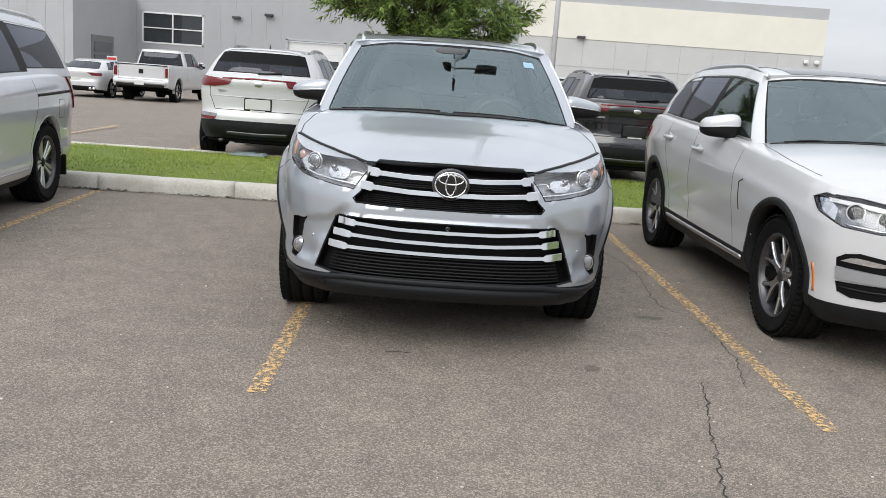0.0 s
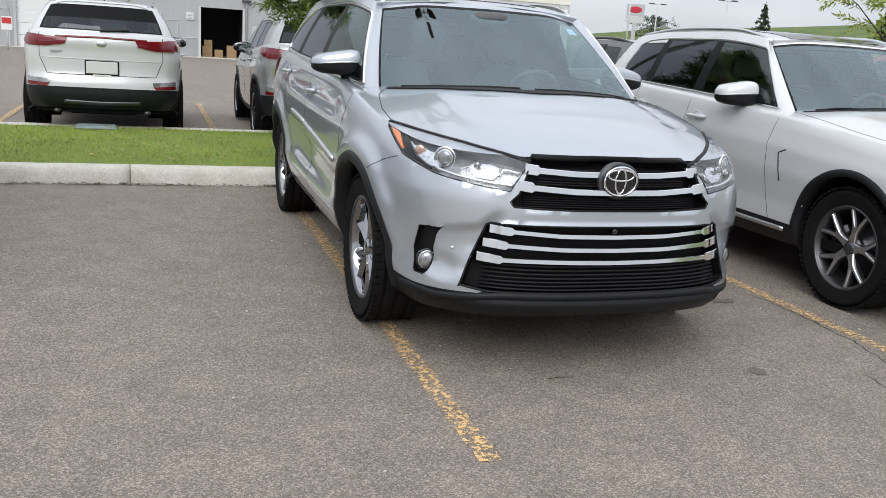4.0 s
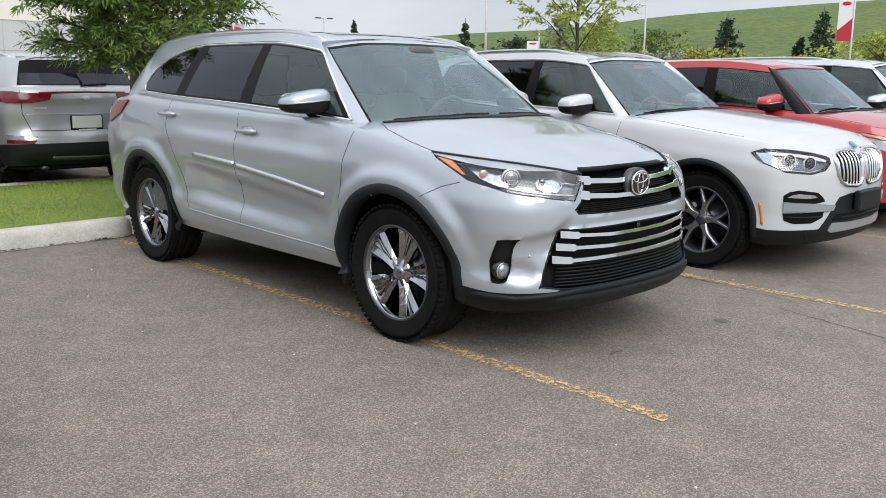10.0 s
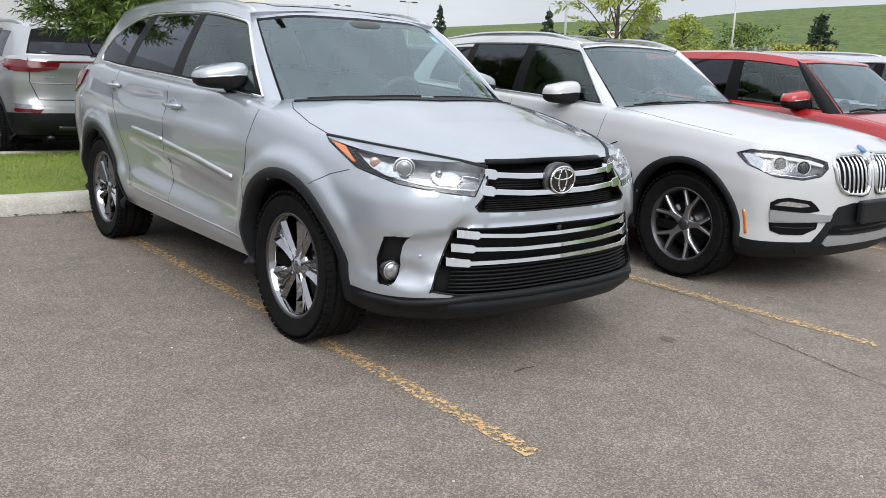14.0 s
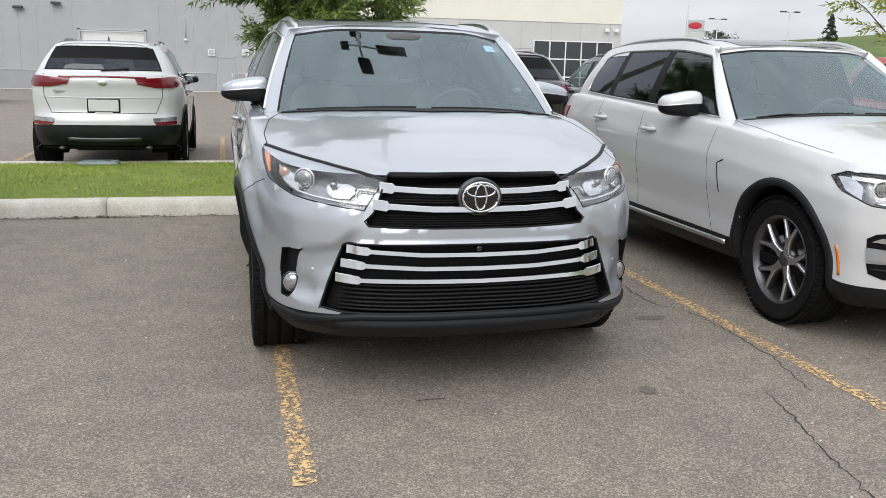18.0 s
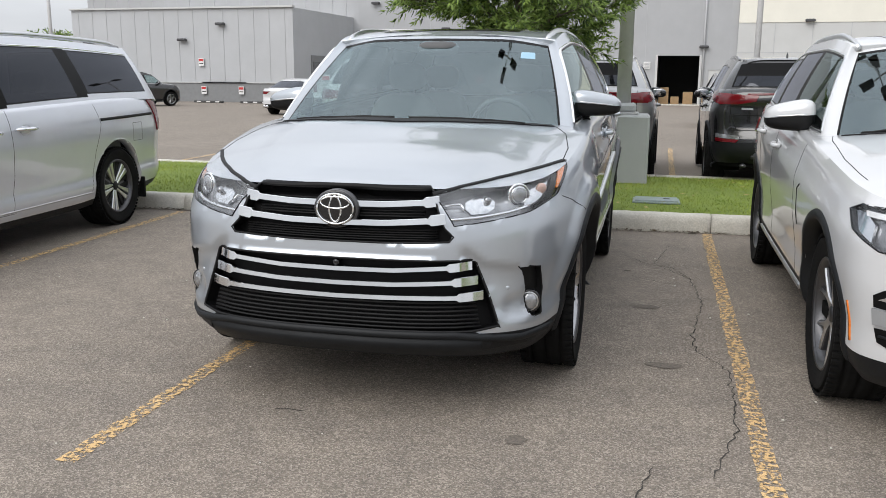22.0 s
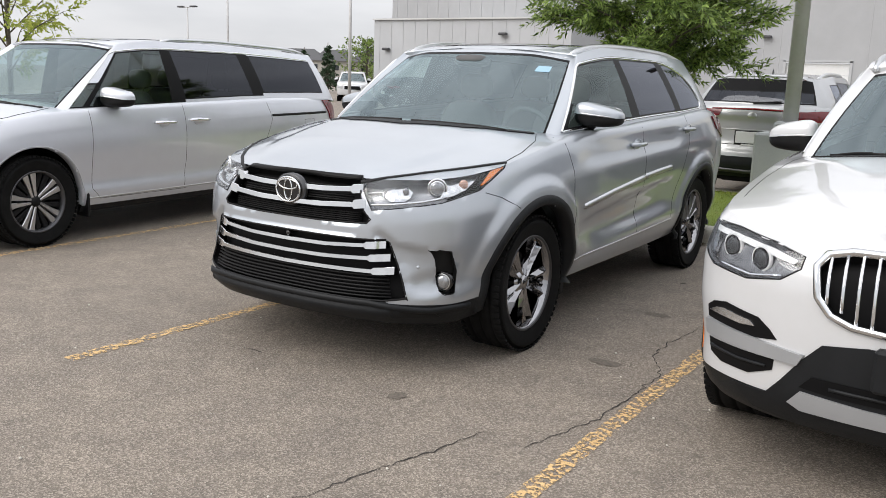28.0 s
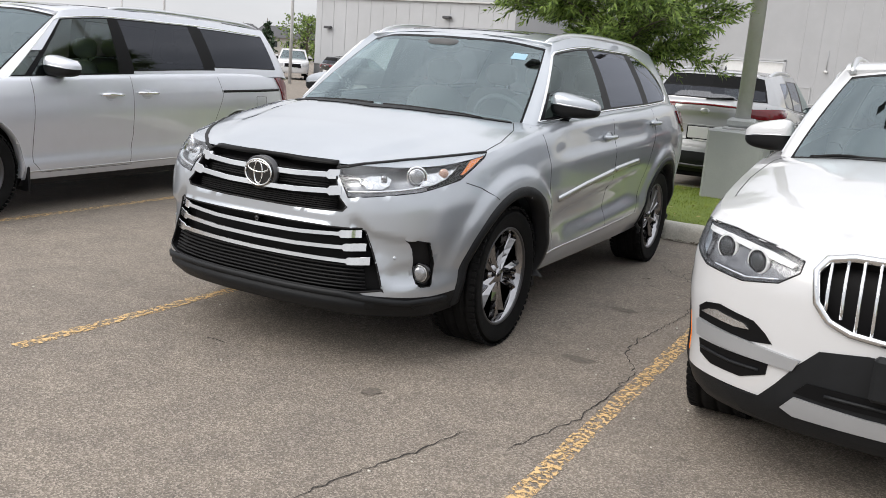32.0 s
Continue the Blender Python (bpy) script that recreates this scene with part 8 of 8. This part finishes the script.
def build_boxy():
    c = Car("red_hatchback", "bright red boxy small hatchback with black pillars", RED, BOXY)
    root = c.root
    F = (0, 1, 0)
    for s in (1, -1):
        L = new("headlight")
        L.parent = root
        poly = [(s * x, y, z) for x, y, z in ((0.50, 0.1, 0.84), (0.70, 0.25, 0.89), (0.83, 0.55, 0.94), (0.84, 0.52, 0.85), (0.74, 0.26, 0.74), (0.54, 0.1, 0.74))]
        d = (-s * 0.6, 0.8, 0)
        c.patch("lamp_housing", poly, d, -0.04, LAMPGREY, L, thick=-0.035, open_shell=True)
        c.patch("lamp_lens", poly, d, 0.003, LENS, L, thick=0.006)
        c.disc("projector_lens", c.cast((s * 0.66, 0.2, 0.81), d)[0] + Vector(d) * 0.02, 0.045, REFLECTOR, d, 0.03, L, 0.02)
        c.patch("amber_marker", [(s * x, y, z) for x, y, z in ((0.70, 0.3, 0.885), (0.82, 0.53, 0.93), (0.82, 0.5, 0.905), (0.71, 0.3, 0.862))], d, -0.006, AMBER, L, thick=0.02)
        c.strip("wiper", [(-0.66, 1.005, 2), (-0.38, 0.895, 2), (-0.06, 0.885, 2)] if s < 0 else [(0.02, 0.870, 2), (0.34, 0.885, 2), (0.60, 0.920, 2)], (0, 0, -1), 0.010, 0.011, BLACK)
    c.patch("upper_grille", [(-0.4, 0.05, 0.80), (0.4, 0.05, 0.80), (0.36, 0.05, 0.74), (-0.36, 0.05, 0.74)], F, 0.004, GLOSSBLACK, thick=0.02)
    c.patch("lower_intake", [(-0.55, 0.1, 0.55), (0.55, 0.1, 0.55), (0.62, 0.1, 0.34), (-0.62, 0.1, 0.34)], F, 0.004, BLACK, thick=0.02)
    c.arches(RED, 0.0, 0.03, 0.01)
    c.seam([(1.2, 1.22, 1.04), (1.2, 1.24, 0.6), (1.2, 1.26, 0.3)])
    c.seam([(1.2, 2.12, 1.07), (1.2, 2.12, 0.3)])
    c.strips("bonnet_gap", [(0.42, 0.10, 1.5), (0.62, 0.2, 1.5), (0.76, 0.42, 1.5), (0.80, 0.7, 1.5), (0.78, 0.95, 1.5)], (0, 0, -1), 0.007, 0.0012, BLACK)
    c.patch("cowl_panel", [(-0.72, 0.98, 1.5), (-0.4, 0.82, 1.5), (0, 0.78, 1.5), (0.4, 0.82, 1.5), (0.72, 0.98, 1.5), (0.70, 1.01, 1.5), (0.4, 0.875, 1.5), (0, 0.845, 1.5), (-0.4, 0.875, 1.5), (-0.70, 1.01, 1.5)], (0, 0, -1), 0.005, BLACK, thick=0.01)
    c.handles([(2.0, 0.93), (2.9, 0.96)], RED)
    c.mirror(1.40, 1.18, 1.02, None, (0.12, 0.08, 0.08))
    c.wheels("twin")
    c.cabin(SEATDARK, (1.8, 2.7))
    c.finish(lambda x, y, z, h: h < 0.05)
    return c


CROSS = dict(
    res=0.03, cowl=1.0, sill=0.28, belt=1.10, tyre=0.352, rim=0.24, track=0.80, arch=0.42, axles=(0.91, 3.58), crown_power=2.4,
    plan=[(0, 0), (0.3, 0.02), (0.55, 0.09), (0.72, 0.22), (0.84, 0.42), (0.90, 0.75), (0.92, 1.2), (0.9275, 1.8), (0.9275, 2.8), (0.92, 3.4), (0.905, 3.8), (0.87, 4.10), (0.80, 4.27), (0.66, 4.39), (0.35, 4.465), (0, 4.48)],
    top=[(0, 0.93), (0.2, 0.95), (0.5, 1.0), (0.9, 1.05), (1.3, 1.08), (2.4, 1.12), (3.4, 1.17), (4.0, 1.225), (4.48, 1.245)],
    bottom=[(0, 0.26), (0.4, 0.25), (0.9, 0.27), (2.5, 0.27), (3.6, 0.32), (4.48, 0.36)],
    front=[(0, 0.05), (0.1, 0.01), (0.3, 0.0), (0.6, 0.01), (0.85, 0.03), (1, 0.11)],
    side=[(0, 0.08), (0.1, 0.04), (0.25, 0.02), (0.5, 0.01), (0.7, 0.0), (0.85, 0.015), (1, 0.06)],
    rear=[(0, 0.09), (0.08, 0.03), (0.2, 0.0), (0.36, 0.01), (0.45, 0.055), (0.55, 0.065), (0.75, 0.065), (0.86, 0.05), (0.95, 0.075), (1, 0.11)],
    crown=[(0, 0), (0.15, 0.02), (0.35, 0.05), (0.7, 0.08), (1.0, 0.08), (1.4, 0.04)],
    house=[(0, 1.0, 1.07, 0, 1.72, 1.56), (0.42, 1.05, 1.07, 0.36, 1.74, 1.555), (0.75, 1.24, 1.05, 0.56, 1.82, 1.53), (0.865, 1.32, 1.05, 0.62, 1.82, 1.545), (0.855, 2.30, 1.09, 0.63, 2.33, 1.61), (0.845, 3.10, 1.13, 0.63, 3.10, 1.61), (0.82, 3.72, 1.18, 0.62, 3.58, 1.585), (0.775, 4.15, 1.225, 0.585, 3.92, 1.565), (0.42, 4.33, 1.225, 0.42, 4.05, 1.585), (0, 4.36, 1.225, 0, 4.08, 1.59)],
    # upper rear glass is painted matt black for the shade under the spoiler
    windows=[("windscreen", 0, 1.95, 0.02, 0.97, CLEARGLASS, 0.07, 0.03), ("side_window", 3.1, 3.94, 0.09, 0.86, DOORGLASS, 0.015, 0.02), ("side_window_b", 4.06, 4.93, 0.09, 0.86, TINTGLASS, 0.015, 0.02), ("quarter_window", 5.05, 5.9, 0.09, 0.80, TINTGLASS, 0.03, 0.02), ("rear_window", 7.36, 9, 0.10, 0.52, TINTGLASS, 0.06, 0.04), ("rear_shade", 7.36, 9, 0.52, 0.90, MESHBLACK, 0.0, 0.0)],
    pillars=[(3.94, 4.06, 0.09, 0.86), (4.93, 5.05, 0.09, 0.86)],
    roof=[(1.72, 1.56), (2.2, 1.62), (2.8, 1.645), (3.4, 1.635), (4.08, 1.59)])


def build_cross(name, label, col, plate):
    c = Car(name, label, col, CROSS, group="crossovers seen from behind")
    root = c.root
    B = (0, -1, 0)
    for s in (1, -1):
        L = new("tail_light")
        L.parent = root
        c.patch("lamp_lens", [(s * x, 4.4, z) for x, z in ((0.37, 1.165), (0.60, 1.175), (0.80, 1.19), (0.86, 1.175), (0.87, 1.10), (0.80, 1.06), (0.60, 1.065), (0.40, 1.10))], B, 0.012, REDLENS, L, thick=0.03)
        c.patch("lamp_core", [(s * x, 4.4, z) for x, z in ((0.45, 1.145), (0.78, 1.16), (0.82, 1.14), (0.78, 1.10), (0.52, 1.115))], B, 0.016, REDLENS, L, thick=0.01)
        c.patch("lamp_lens", [(s * 1.2, 3.93, 1.19), (s * 1.2, 4.25, 1.19), (s * 1.2, 4.25, 1.07), (s * 1.2, 4.12, 1.07)], (-s, 0, 0), 0.008, REDLENS, L, thick=0.03)
        c.patch("rear_fog", [(s * x, 4.4, z) for x, z in ((0.56, 0.69), (0.82, 0.705), (0.82, 0.66), (0.57, 0.645))], B, 0.010, FOGLENS, thick=0.02)
        c.patch("rear_reflector", [(s * x, 4.4, z) for x, z in ((0.57, 0.645), (0.82, 0.655), (0.82, 0.615), (0.60, 0.61))], B, 0.012, REDLENS, thick=0.02)
        pts = [(s * 0.57, 1.95, 1.56), (s * 0.575, 2.3, 1.63), (s * 0.575, 3.2, 1.635), (s * 0.56, 3.7, 1.57)]
        tube("roof_rail", [tuple(p) for p in smooth_line(pts, 20)], 0.018, GLOSSBLACK if col is not GREYSILVER else SATIN, root, n=8, flat=1.3)
    c.strip("tail_strip", [(-0.5, 4.4, 1.178), (0, 4.4, 1.188), (0.5, 4.4, 1.178)], B, 0.024, 0.010, REDLENS)
    c.strip("skid_bar", [(-0.42, 4.4, 0.44), (0, 4.4, 0.43), (0.42, 4.4, 0.44)], B, 0.05, 0.010, GUNMETAL)
    c.strip("tailgate_gap", [(-0.68, 4.4, 1.21), (-0.68, 4.4, 0.95), (-0.60, 4.4, 0.755), (0.60, 4.4, 0.755), (0.68, 4.4, 0.95), (0.68, 4.4, 1.21)], B, 0.009, 0.0012, BLACK)
    c.strip("tailgate_crease", [(-0.66, 4.4, 0.937), (0.66, 4.4, 0.937)], B, 0.014, 0.003, BLACK if col is BLACKPAINT else col)
    h, n = c.cast((0, 4.4, 0.842), B)
    pl = new("plate_mount")
    pl.parent = root
    box("plate_surround", (0, h.y + 0.006, 0.84), (0.378, 0.02, 0.172), BLACK, pl, bevel=0.008)
    box("plate_face", (0, h.y + 0.017, 0.845), (0.345, 0.008, 0.14), plate, pl, "blank dealer plate", 0.004)
    box("plate_print", (0, h.y + 0.018, 0.756), (0.2, 0.008, 0.016), WINFRAME, pl, "row of unreadable white print")
    c.disc("rear_badge", c.cast((0, 4.4, 1.114), B)[0], 0.055, SATIN, B, 0.01, None, 0.006, 0.6)
    box("badge_letters", (0.46, c.cast((0.46, 4.4, 1.01), B)[0].y + 0.003, 1.01), (0.2, 0.006, 0.022), SATIN, root, "row of chrome badge letters")
    tube("rear_wiper", [(0.02, 4.36, 1.26), (-0.3, 4.33, 1.285)], 0.011, BLACK, root)
    v, f = lathe_data([(0.03, 0), (0.026, 0.03), (0.008, 0.06), (0.001, 0.075)], 10, "z")
    mesh_object("shark_fin", [(p[0] * 0.5, 3.6 + p[1] * 1.5, 1.618 + p[2]) for p in v], f, GLOSSBLACK, root)
    c.patch("roof_spoiler", [(-0.54, 3.82, 2), (0.54, 3.82, 2), (0.5, 4.06, 2), (0.0, 4.09, 2), (-0.5, 4.06, 2)], (0, 0, -1), 0.012, col, thick=0.03, res=0.06)
    for s in (1, -1):
        tube("exhaust_tip", [(s * 0.5, 4.3, 0.33), (s * 0.5, 4.42, 0.33)], 0.04, GUNMETAL, root, flat=0.6)
    box("rear_axle", (0, 3.6, 0.32), (1.4, 0.12, 0.12), UNDER, root)
    box("silencer", (0, 4.05, 0.36), (0.8, 0.3, 0.16), UNDER, root, bevel=0.04)
    c.arches(CLAD, 0.0, 0.055, 0.012)
    c.edge_trim("window_trim", [(3.07, 0.075), (4.0, 0.075), (5.0, 0.075), (5.9, 0.075)], 0.014, 0.005, SATIN)
    c.seam([(1.2, 2.3, 1.12), (1.2, 2.3, 0.4)])
    c.seam([(1.2, 3.25, 1.15), (1.2, 3.28, 0.95), (1.2, 3.12, 0.7), (1.2, 3.02, 0.4)])
    c.handles([(2.15, 0.96), (3.1, 1.0)], col)
    c.mirror(1.62, 1.14, 1.03, GLOSSBLACK, (0.115, 0.08, 0.07))
    c.wheels("twin")
    c.cabin(SEATDARK, (1.9, 2.8), dash=True)
    c.finish(lambda x, y, z, h: h < 0.10 or (y > 4.0 and h < 0.28))
    return c


build_hero().place(0.018, 4.23, 1.9)
build_white_suv().place(2.90, 4.295, 1.6)
van = build_van("silver_minivan", "pale silver minivan with tinted rear windows and roof rails", VANSILVER).place(-4.236, 3.90, 6.0)
boxy = build_boxy().place(5.45, 4.55, 1.5)
van2 = copy_thing(van, pose(8.35, 4.3, 0, 0, 0, 2))
van2["label"] = "pale minivan with roof rails parked beyond the red hatchback"
for nm, lb, col, pl, x, y in (("white_crossover", "white crossover parked tail-on with a red light strip", WHITE, PLATE, -2.68, 12.02), ("grey_crossover", "grey silver crossover parked tail-on behind the tree", GREYSILVER, PLATE, 0.06, 12.0), ("black_crossover", "black crossover parked tail-on with a red light strip", BLACKPAINT, BLACKPAINT, 2.53, 12.05)):
    build_cross(nm, lb, col, pl).place(x - 0.117, y + 4.46, 181.5)

neighbour = copy_thing(bpy.data.objects["black_crossover"], pose(5.05, 16.51, 0, 0, 0, 181.5))
neighbour["label"] = "black crossover parked tail-on beyond the lawn beside its twin"


PICKUP = dict(
    res=0.05, cowl=1.25, sill=0.42, belt=1.25, tyre=0.41, rim=0.25, track=0.86, arch=0.48, axles=(1.0, 4.6), crown_power=2.4,
    plan=[(0, 0), (0.4, 0.02), (0.75, 0.08), (0.93, 0.25), (1.0, 0.6), (1.02, 1.2), (1.02, 2.5), (1.02, 4.0), (1.02, 5.4), (1.01, 5.72), (0.96, 5.80), (0.5, 5.84), (0, 5.85)],
    top=[(0, 1.10), (0.3, 1.15), (0.8, 1.22), (1.4, 1.27), (3.4, 1.30), (5.85, 1.34)],
    bottom=[(0, 0.42), (1.0, 0.44), (5.2, 0.48), (5.85, 0.55)],
    front=[(0, 0.05), (0.1, 0.01), (0.3, 0.0), (0.8, 0.01), (1, 0.06)],
    side=[(0, 0.06), (0.1, 0.02), (0.3, 0.01), (0.6, 0.0), (0.85, 0.01), (1, 0.04)],
    rear=[(0, 0.0), (0.28, 0.0), (0.32, 0.09), (0.6, 0.09), (0.9, 0.085), (1, 0.10)],
    crown=[(0, 0), (0.2, 0.02), (0.5, 0.06), (1.2, 0.07), (1.6, 0.04)],
    house=[(0, 1.30, 1.26, 0, 2.05, 1.84), (0.45, 1.34, 1.26, 0.42, 2.07, 1.84), (0.86, 1.50, 1.24, 0.66, 2.15, 1.82), (0.95, 1.56, 1.24, 0.74, 2.15, 1.83), (0.95, 2.55, 1.27, 0.76, 2.58, 1.90), (0.95, 3.45, 1.28, 0.76, 3.40, 1.88), (0.93, 3.60, 1.28, 0.74, 3.52, 1.87), (0.5, 3.66, 1.28, 0.5, 3.58, 1.88), (0, 3.66, 1.28, 0, 3.58, 1.88)],
    windows=[("windscreen", 0, 1.95, 0.04, 0.95, CLEARGLASS, 0.07, 0.03), ("side_window", 3.12, 3.93, 0.08, 0.86, DOORGLASS, 0.015, 0.02), ("side_window_b", 4.07, 4.9, 0.08, 0.86, TINTGLASS, 0.015, 0.02), ("rear_window", 6.3, 8, 0.1, 0.85, TINTGLASS, 0.05, 0.03)],
    pillars=[(3.93, 4.07, 0.08, 0.86)],
    roof=[(2.05, 1.84), (2.4, 1.92), (3.0, 1.93), (3.58, 1.88)])


def build_pickup():
    c = Car("white_pickup", "white crew-cab pickup truck parked across the lot", WHITE, PICKUP, "pickups", "pickup truck")
    root = c.root
    B, F = (0, -1, 0), (0, 1, 0)
    for s in (1, -1):
        c.patch("tail_light", [(s * x, 5.8, z) for x, z in ((0.86, 1.22), (1.0, 1.22), (1.0, 0.90), (0.86, 0.90))], B, 0.01, REDLENS, thick=0.03, res=0.06)
        c.patch("headlight", [(s * x, 0.1, z) for x, z in ((0.60, 1.0), (0.95, 1.02), (0.95, 0.84), (0.62, 0.82))], F, 0.01, LAMPGREY, thick=0.03, res=0.06)
    c.patch("upper_grille", [(-0.55, 0.1, 1.04), (0.55, 0.1, 1.04), (0.55, 0.1, 0.74), (-0.55, 0.1, 0.74)], F, 0.01, CHROME, thick=0.03, res=0.06)
    c.patch("grille_backing", [(-0.5, 0.1, 1.0), (0.5, 0.1, 1.0), (0.5, 0.1, 0.78), (-0.5, 0.1, 0.78)], F, 0.014, MESHBLACK, thick=0.03, res=0.06)
    c.strip("tailgate_gap", [(-0.82, 5.8, 1.30), (-0.82, 5.8, 0.80), (0.82, 5.8, 0.80), (0.82, 5.8, 1.30)], B, 0.012, 0.002, BLACK)
    box("tailgate_badge", (0, 5.765, 1.08), (0.16, 0.02, 0.16), BLACK, root, bevel=0.03)
    box("rear_bumper", (0, 5.86, 0.70), (1.9, 0.16, 0.13), WHITE, root, bevel=0.04)
    box("bumper_step", (0, 5.85, 0.585), (1.7, 0.16, 0.11), BLACK, root, bevel=0.03)
    box("plate_face", (0, 5.945, 0.68), (0.36, 0.01, 0.15), PLATE, root)
    box("bed_floor", (0, 4.7, 1.0), (1.8, 2.0, 0.06), UNDER, root)
    box("bed_cover", (0, 4.72, 1.31), (1.84, 2.1, 0.03), BLACK, root)
    box("rear_axle", (0, 4.6, 0.41), (1.5, 0.14, 0.14), UNDER, root)
    c.arches(WHITE, 0.0, 0.03, 0.01)
    c.seam([(1.3, 2.55, 1.27), (1.3, 2.55, 0.55)])
    c.seam([(1.3, 3.6, 1.28), (1.3, 3.62, 0.55)])
    c.mirror(1.9, 1.38, 1.2, None, (0.12, 0.09, 0.13))
    c.wheels("twin")
    c.finish()
    return c


SEDAN = dict(
    res=0.045, cowl=1.35, sill=0.22, belt=0.93, tyre=0.335, rim=0.25, track=0.82, arch=0.385, axles=(0.85, 3.75), crown_power=2.4,
    plan=[(0, 0), (0.3, 0.02), (0.6, 0.12), (0.8, 0.32), (0.89, 0.65), (0.925, 1.2), (0.935, 2.2), (0.935, 3.4), (0.92, 4.0), (0.87, 4.5), (0.75, 4.74), (0.4, 4.82), (0, 4.83)],
    top=[(0, 0.72), (0.3, 0.77), (0.8, 0.84), (1.4, 0.90), (3.0, 0.96), (4.0, 1.0), (4.83, 1.0)],
    bottom=[(0, 0.2), (1, 0.2), (4, 0.22), (4.83, 0.28)],
    front=[(0, 0.05), (0.1, 0.0), (0.6, 0.01), (1, 0.10)],
    side=[(0, 0.06), (0.1, 0.03), (0.3, 0.02), (0.6, 0.0), (0.85, 0.015), (1, 0.06)],
    rear=[(0, 0.06), (0.12, 0.01), (0.4, 0.0), (0.55, 0.05), (0.85, 0.02), (1, 0.05)],
    crown=[(0, 0), (0.3, 0.05), (0.8, 0.07), (1.4, 0.06), (1.7, 0.03)],
    house=[(0, 1.35, 0.92, 0, 2.15, 1.34), (0.42, 1.40, 0.92, 0.36, 2.17, 1.335), (0.76, 1.62, 0.89, 0.52, 2.25, 1.31), (0.86, 1.70, 0.89, 0.57, 2.25, 1.32), (0.86, 2.55, 0.94, 0.59, 2.6, 1.385), (0.85, 3.35, 0.97, 0.58, 3.25, 1.36), (0.80, 4.05, 0.99, 0.55, 3.6, 1.30), (0.72, 4.4, 1.0, 0.52, 3.72, 1.28), (0.40, 4.55, 1.0, 0.38, 3.8, 1.30), (0, 4.58, 1.0, 0, 3.82, 1.31)],
    windows=[("windscreen", 0, 1.95, 0.02, 0.97, CLEARGLASS, 0.07, 0.03), ("side_window", 3.12, 3.94, 0.08, 0.86, DOORGLASS, 0.015, 0.02), ("side_window_b", 4.06, 4.93, 0.08, 0.86, TINTGLASS, 0.015, 0.02), ("quarter_window", 5.05, 5.7, 0.1, 0.80, TINTGLASS, 0.03, 0.02), ("rear_window", 7.15, 9, 0.12, 0.94, TINTGLASS, 0.04, 0.05)],
    pillars=[(3.94, 4.06, 0.08, 0.86), (4.93, 5.05, 0.08, 0.86)],
    roof=[(2.15, 1.34), (2.6, 1.395), (3.2, 1.385), (3.82, 1.31)])


def build_sedan():
    c = Car("white_sedan", "low white fastback sedan parked in the far row", WHITE, SEDAN)
    root = c.root
    B = (0, -1, 0)
    for s in (1, -1):
        c.patch("tail_light", [(s * x, 4.8, z) for x, z in ((0.42, 0.90), (0.84, 0.90), (0.86, 0.80), (0.6, 0.80))], B, 0.01, REDLENS, thick=0.03, res=0.06)
        tube("exhaust_tip", [(s * 0.55, 4.7, 0.34), (s * 0.55, 4.86, 0.34)], 0.05, CHROME, root)
        tube("exhaust_tip", [(s * 0.68, 4.68, 0.34), (s * 0.68, 4.84, 0.34)], 0.05, CHROME, root)
    c.patch("rear_diffuser", [(x, 4.8, z) for x, z in ((-0.7, 0.42), (0.7, 0.42), (0.6, 0.26), (-0.6, 0.26))], B, 0.006, BLACK, thick=0.02, res=0.06)
    box("plate_face", (0, 4.81, 0.62), (0.36, 0.02, 0.15), PLATE, root)
    c.arches(WHITE, 0.0, 0.03, 0.008)
    c.mirror(1.95, 0.98, 1.03, None, (0.11, 0.07, 0.065))
    c.wheels("twin")
    c.finish(lambda x, y, z, h: h < 0.05)
    return c


pickup = build_pickup().place(-11.2, 37.2, 180, -0.2)
pickup_far = copy_thing(pickup, pose(-34.2, 44.2, -0.31, 0, 0, 40))
pickup_far["label"] = "white pickup truck facing the lot far behind the minivan"
build_sedan().place(-13.5, 36.3, 179, -0.2)
grey = bpy.data.objects["grey_crossover"]
dark = build_cross("dark_crossover", "dark crossover parked beside the grey building", BLACKPAINT, PLATE).place(-24.2, 41.0, 160, -0.27)
for x, y, a, lb in ((2.9, 24.5, 180, "grey crossover in the row behind"), (5.6, 25.0, 180, "grey crossover parked further back"), (2.6, 32.0, 181, "silver crossover far back in the lot")):
    copy_thing(grey, pose(x, y, ground_z(x, y), 0, 0, a))["label"] = lb
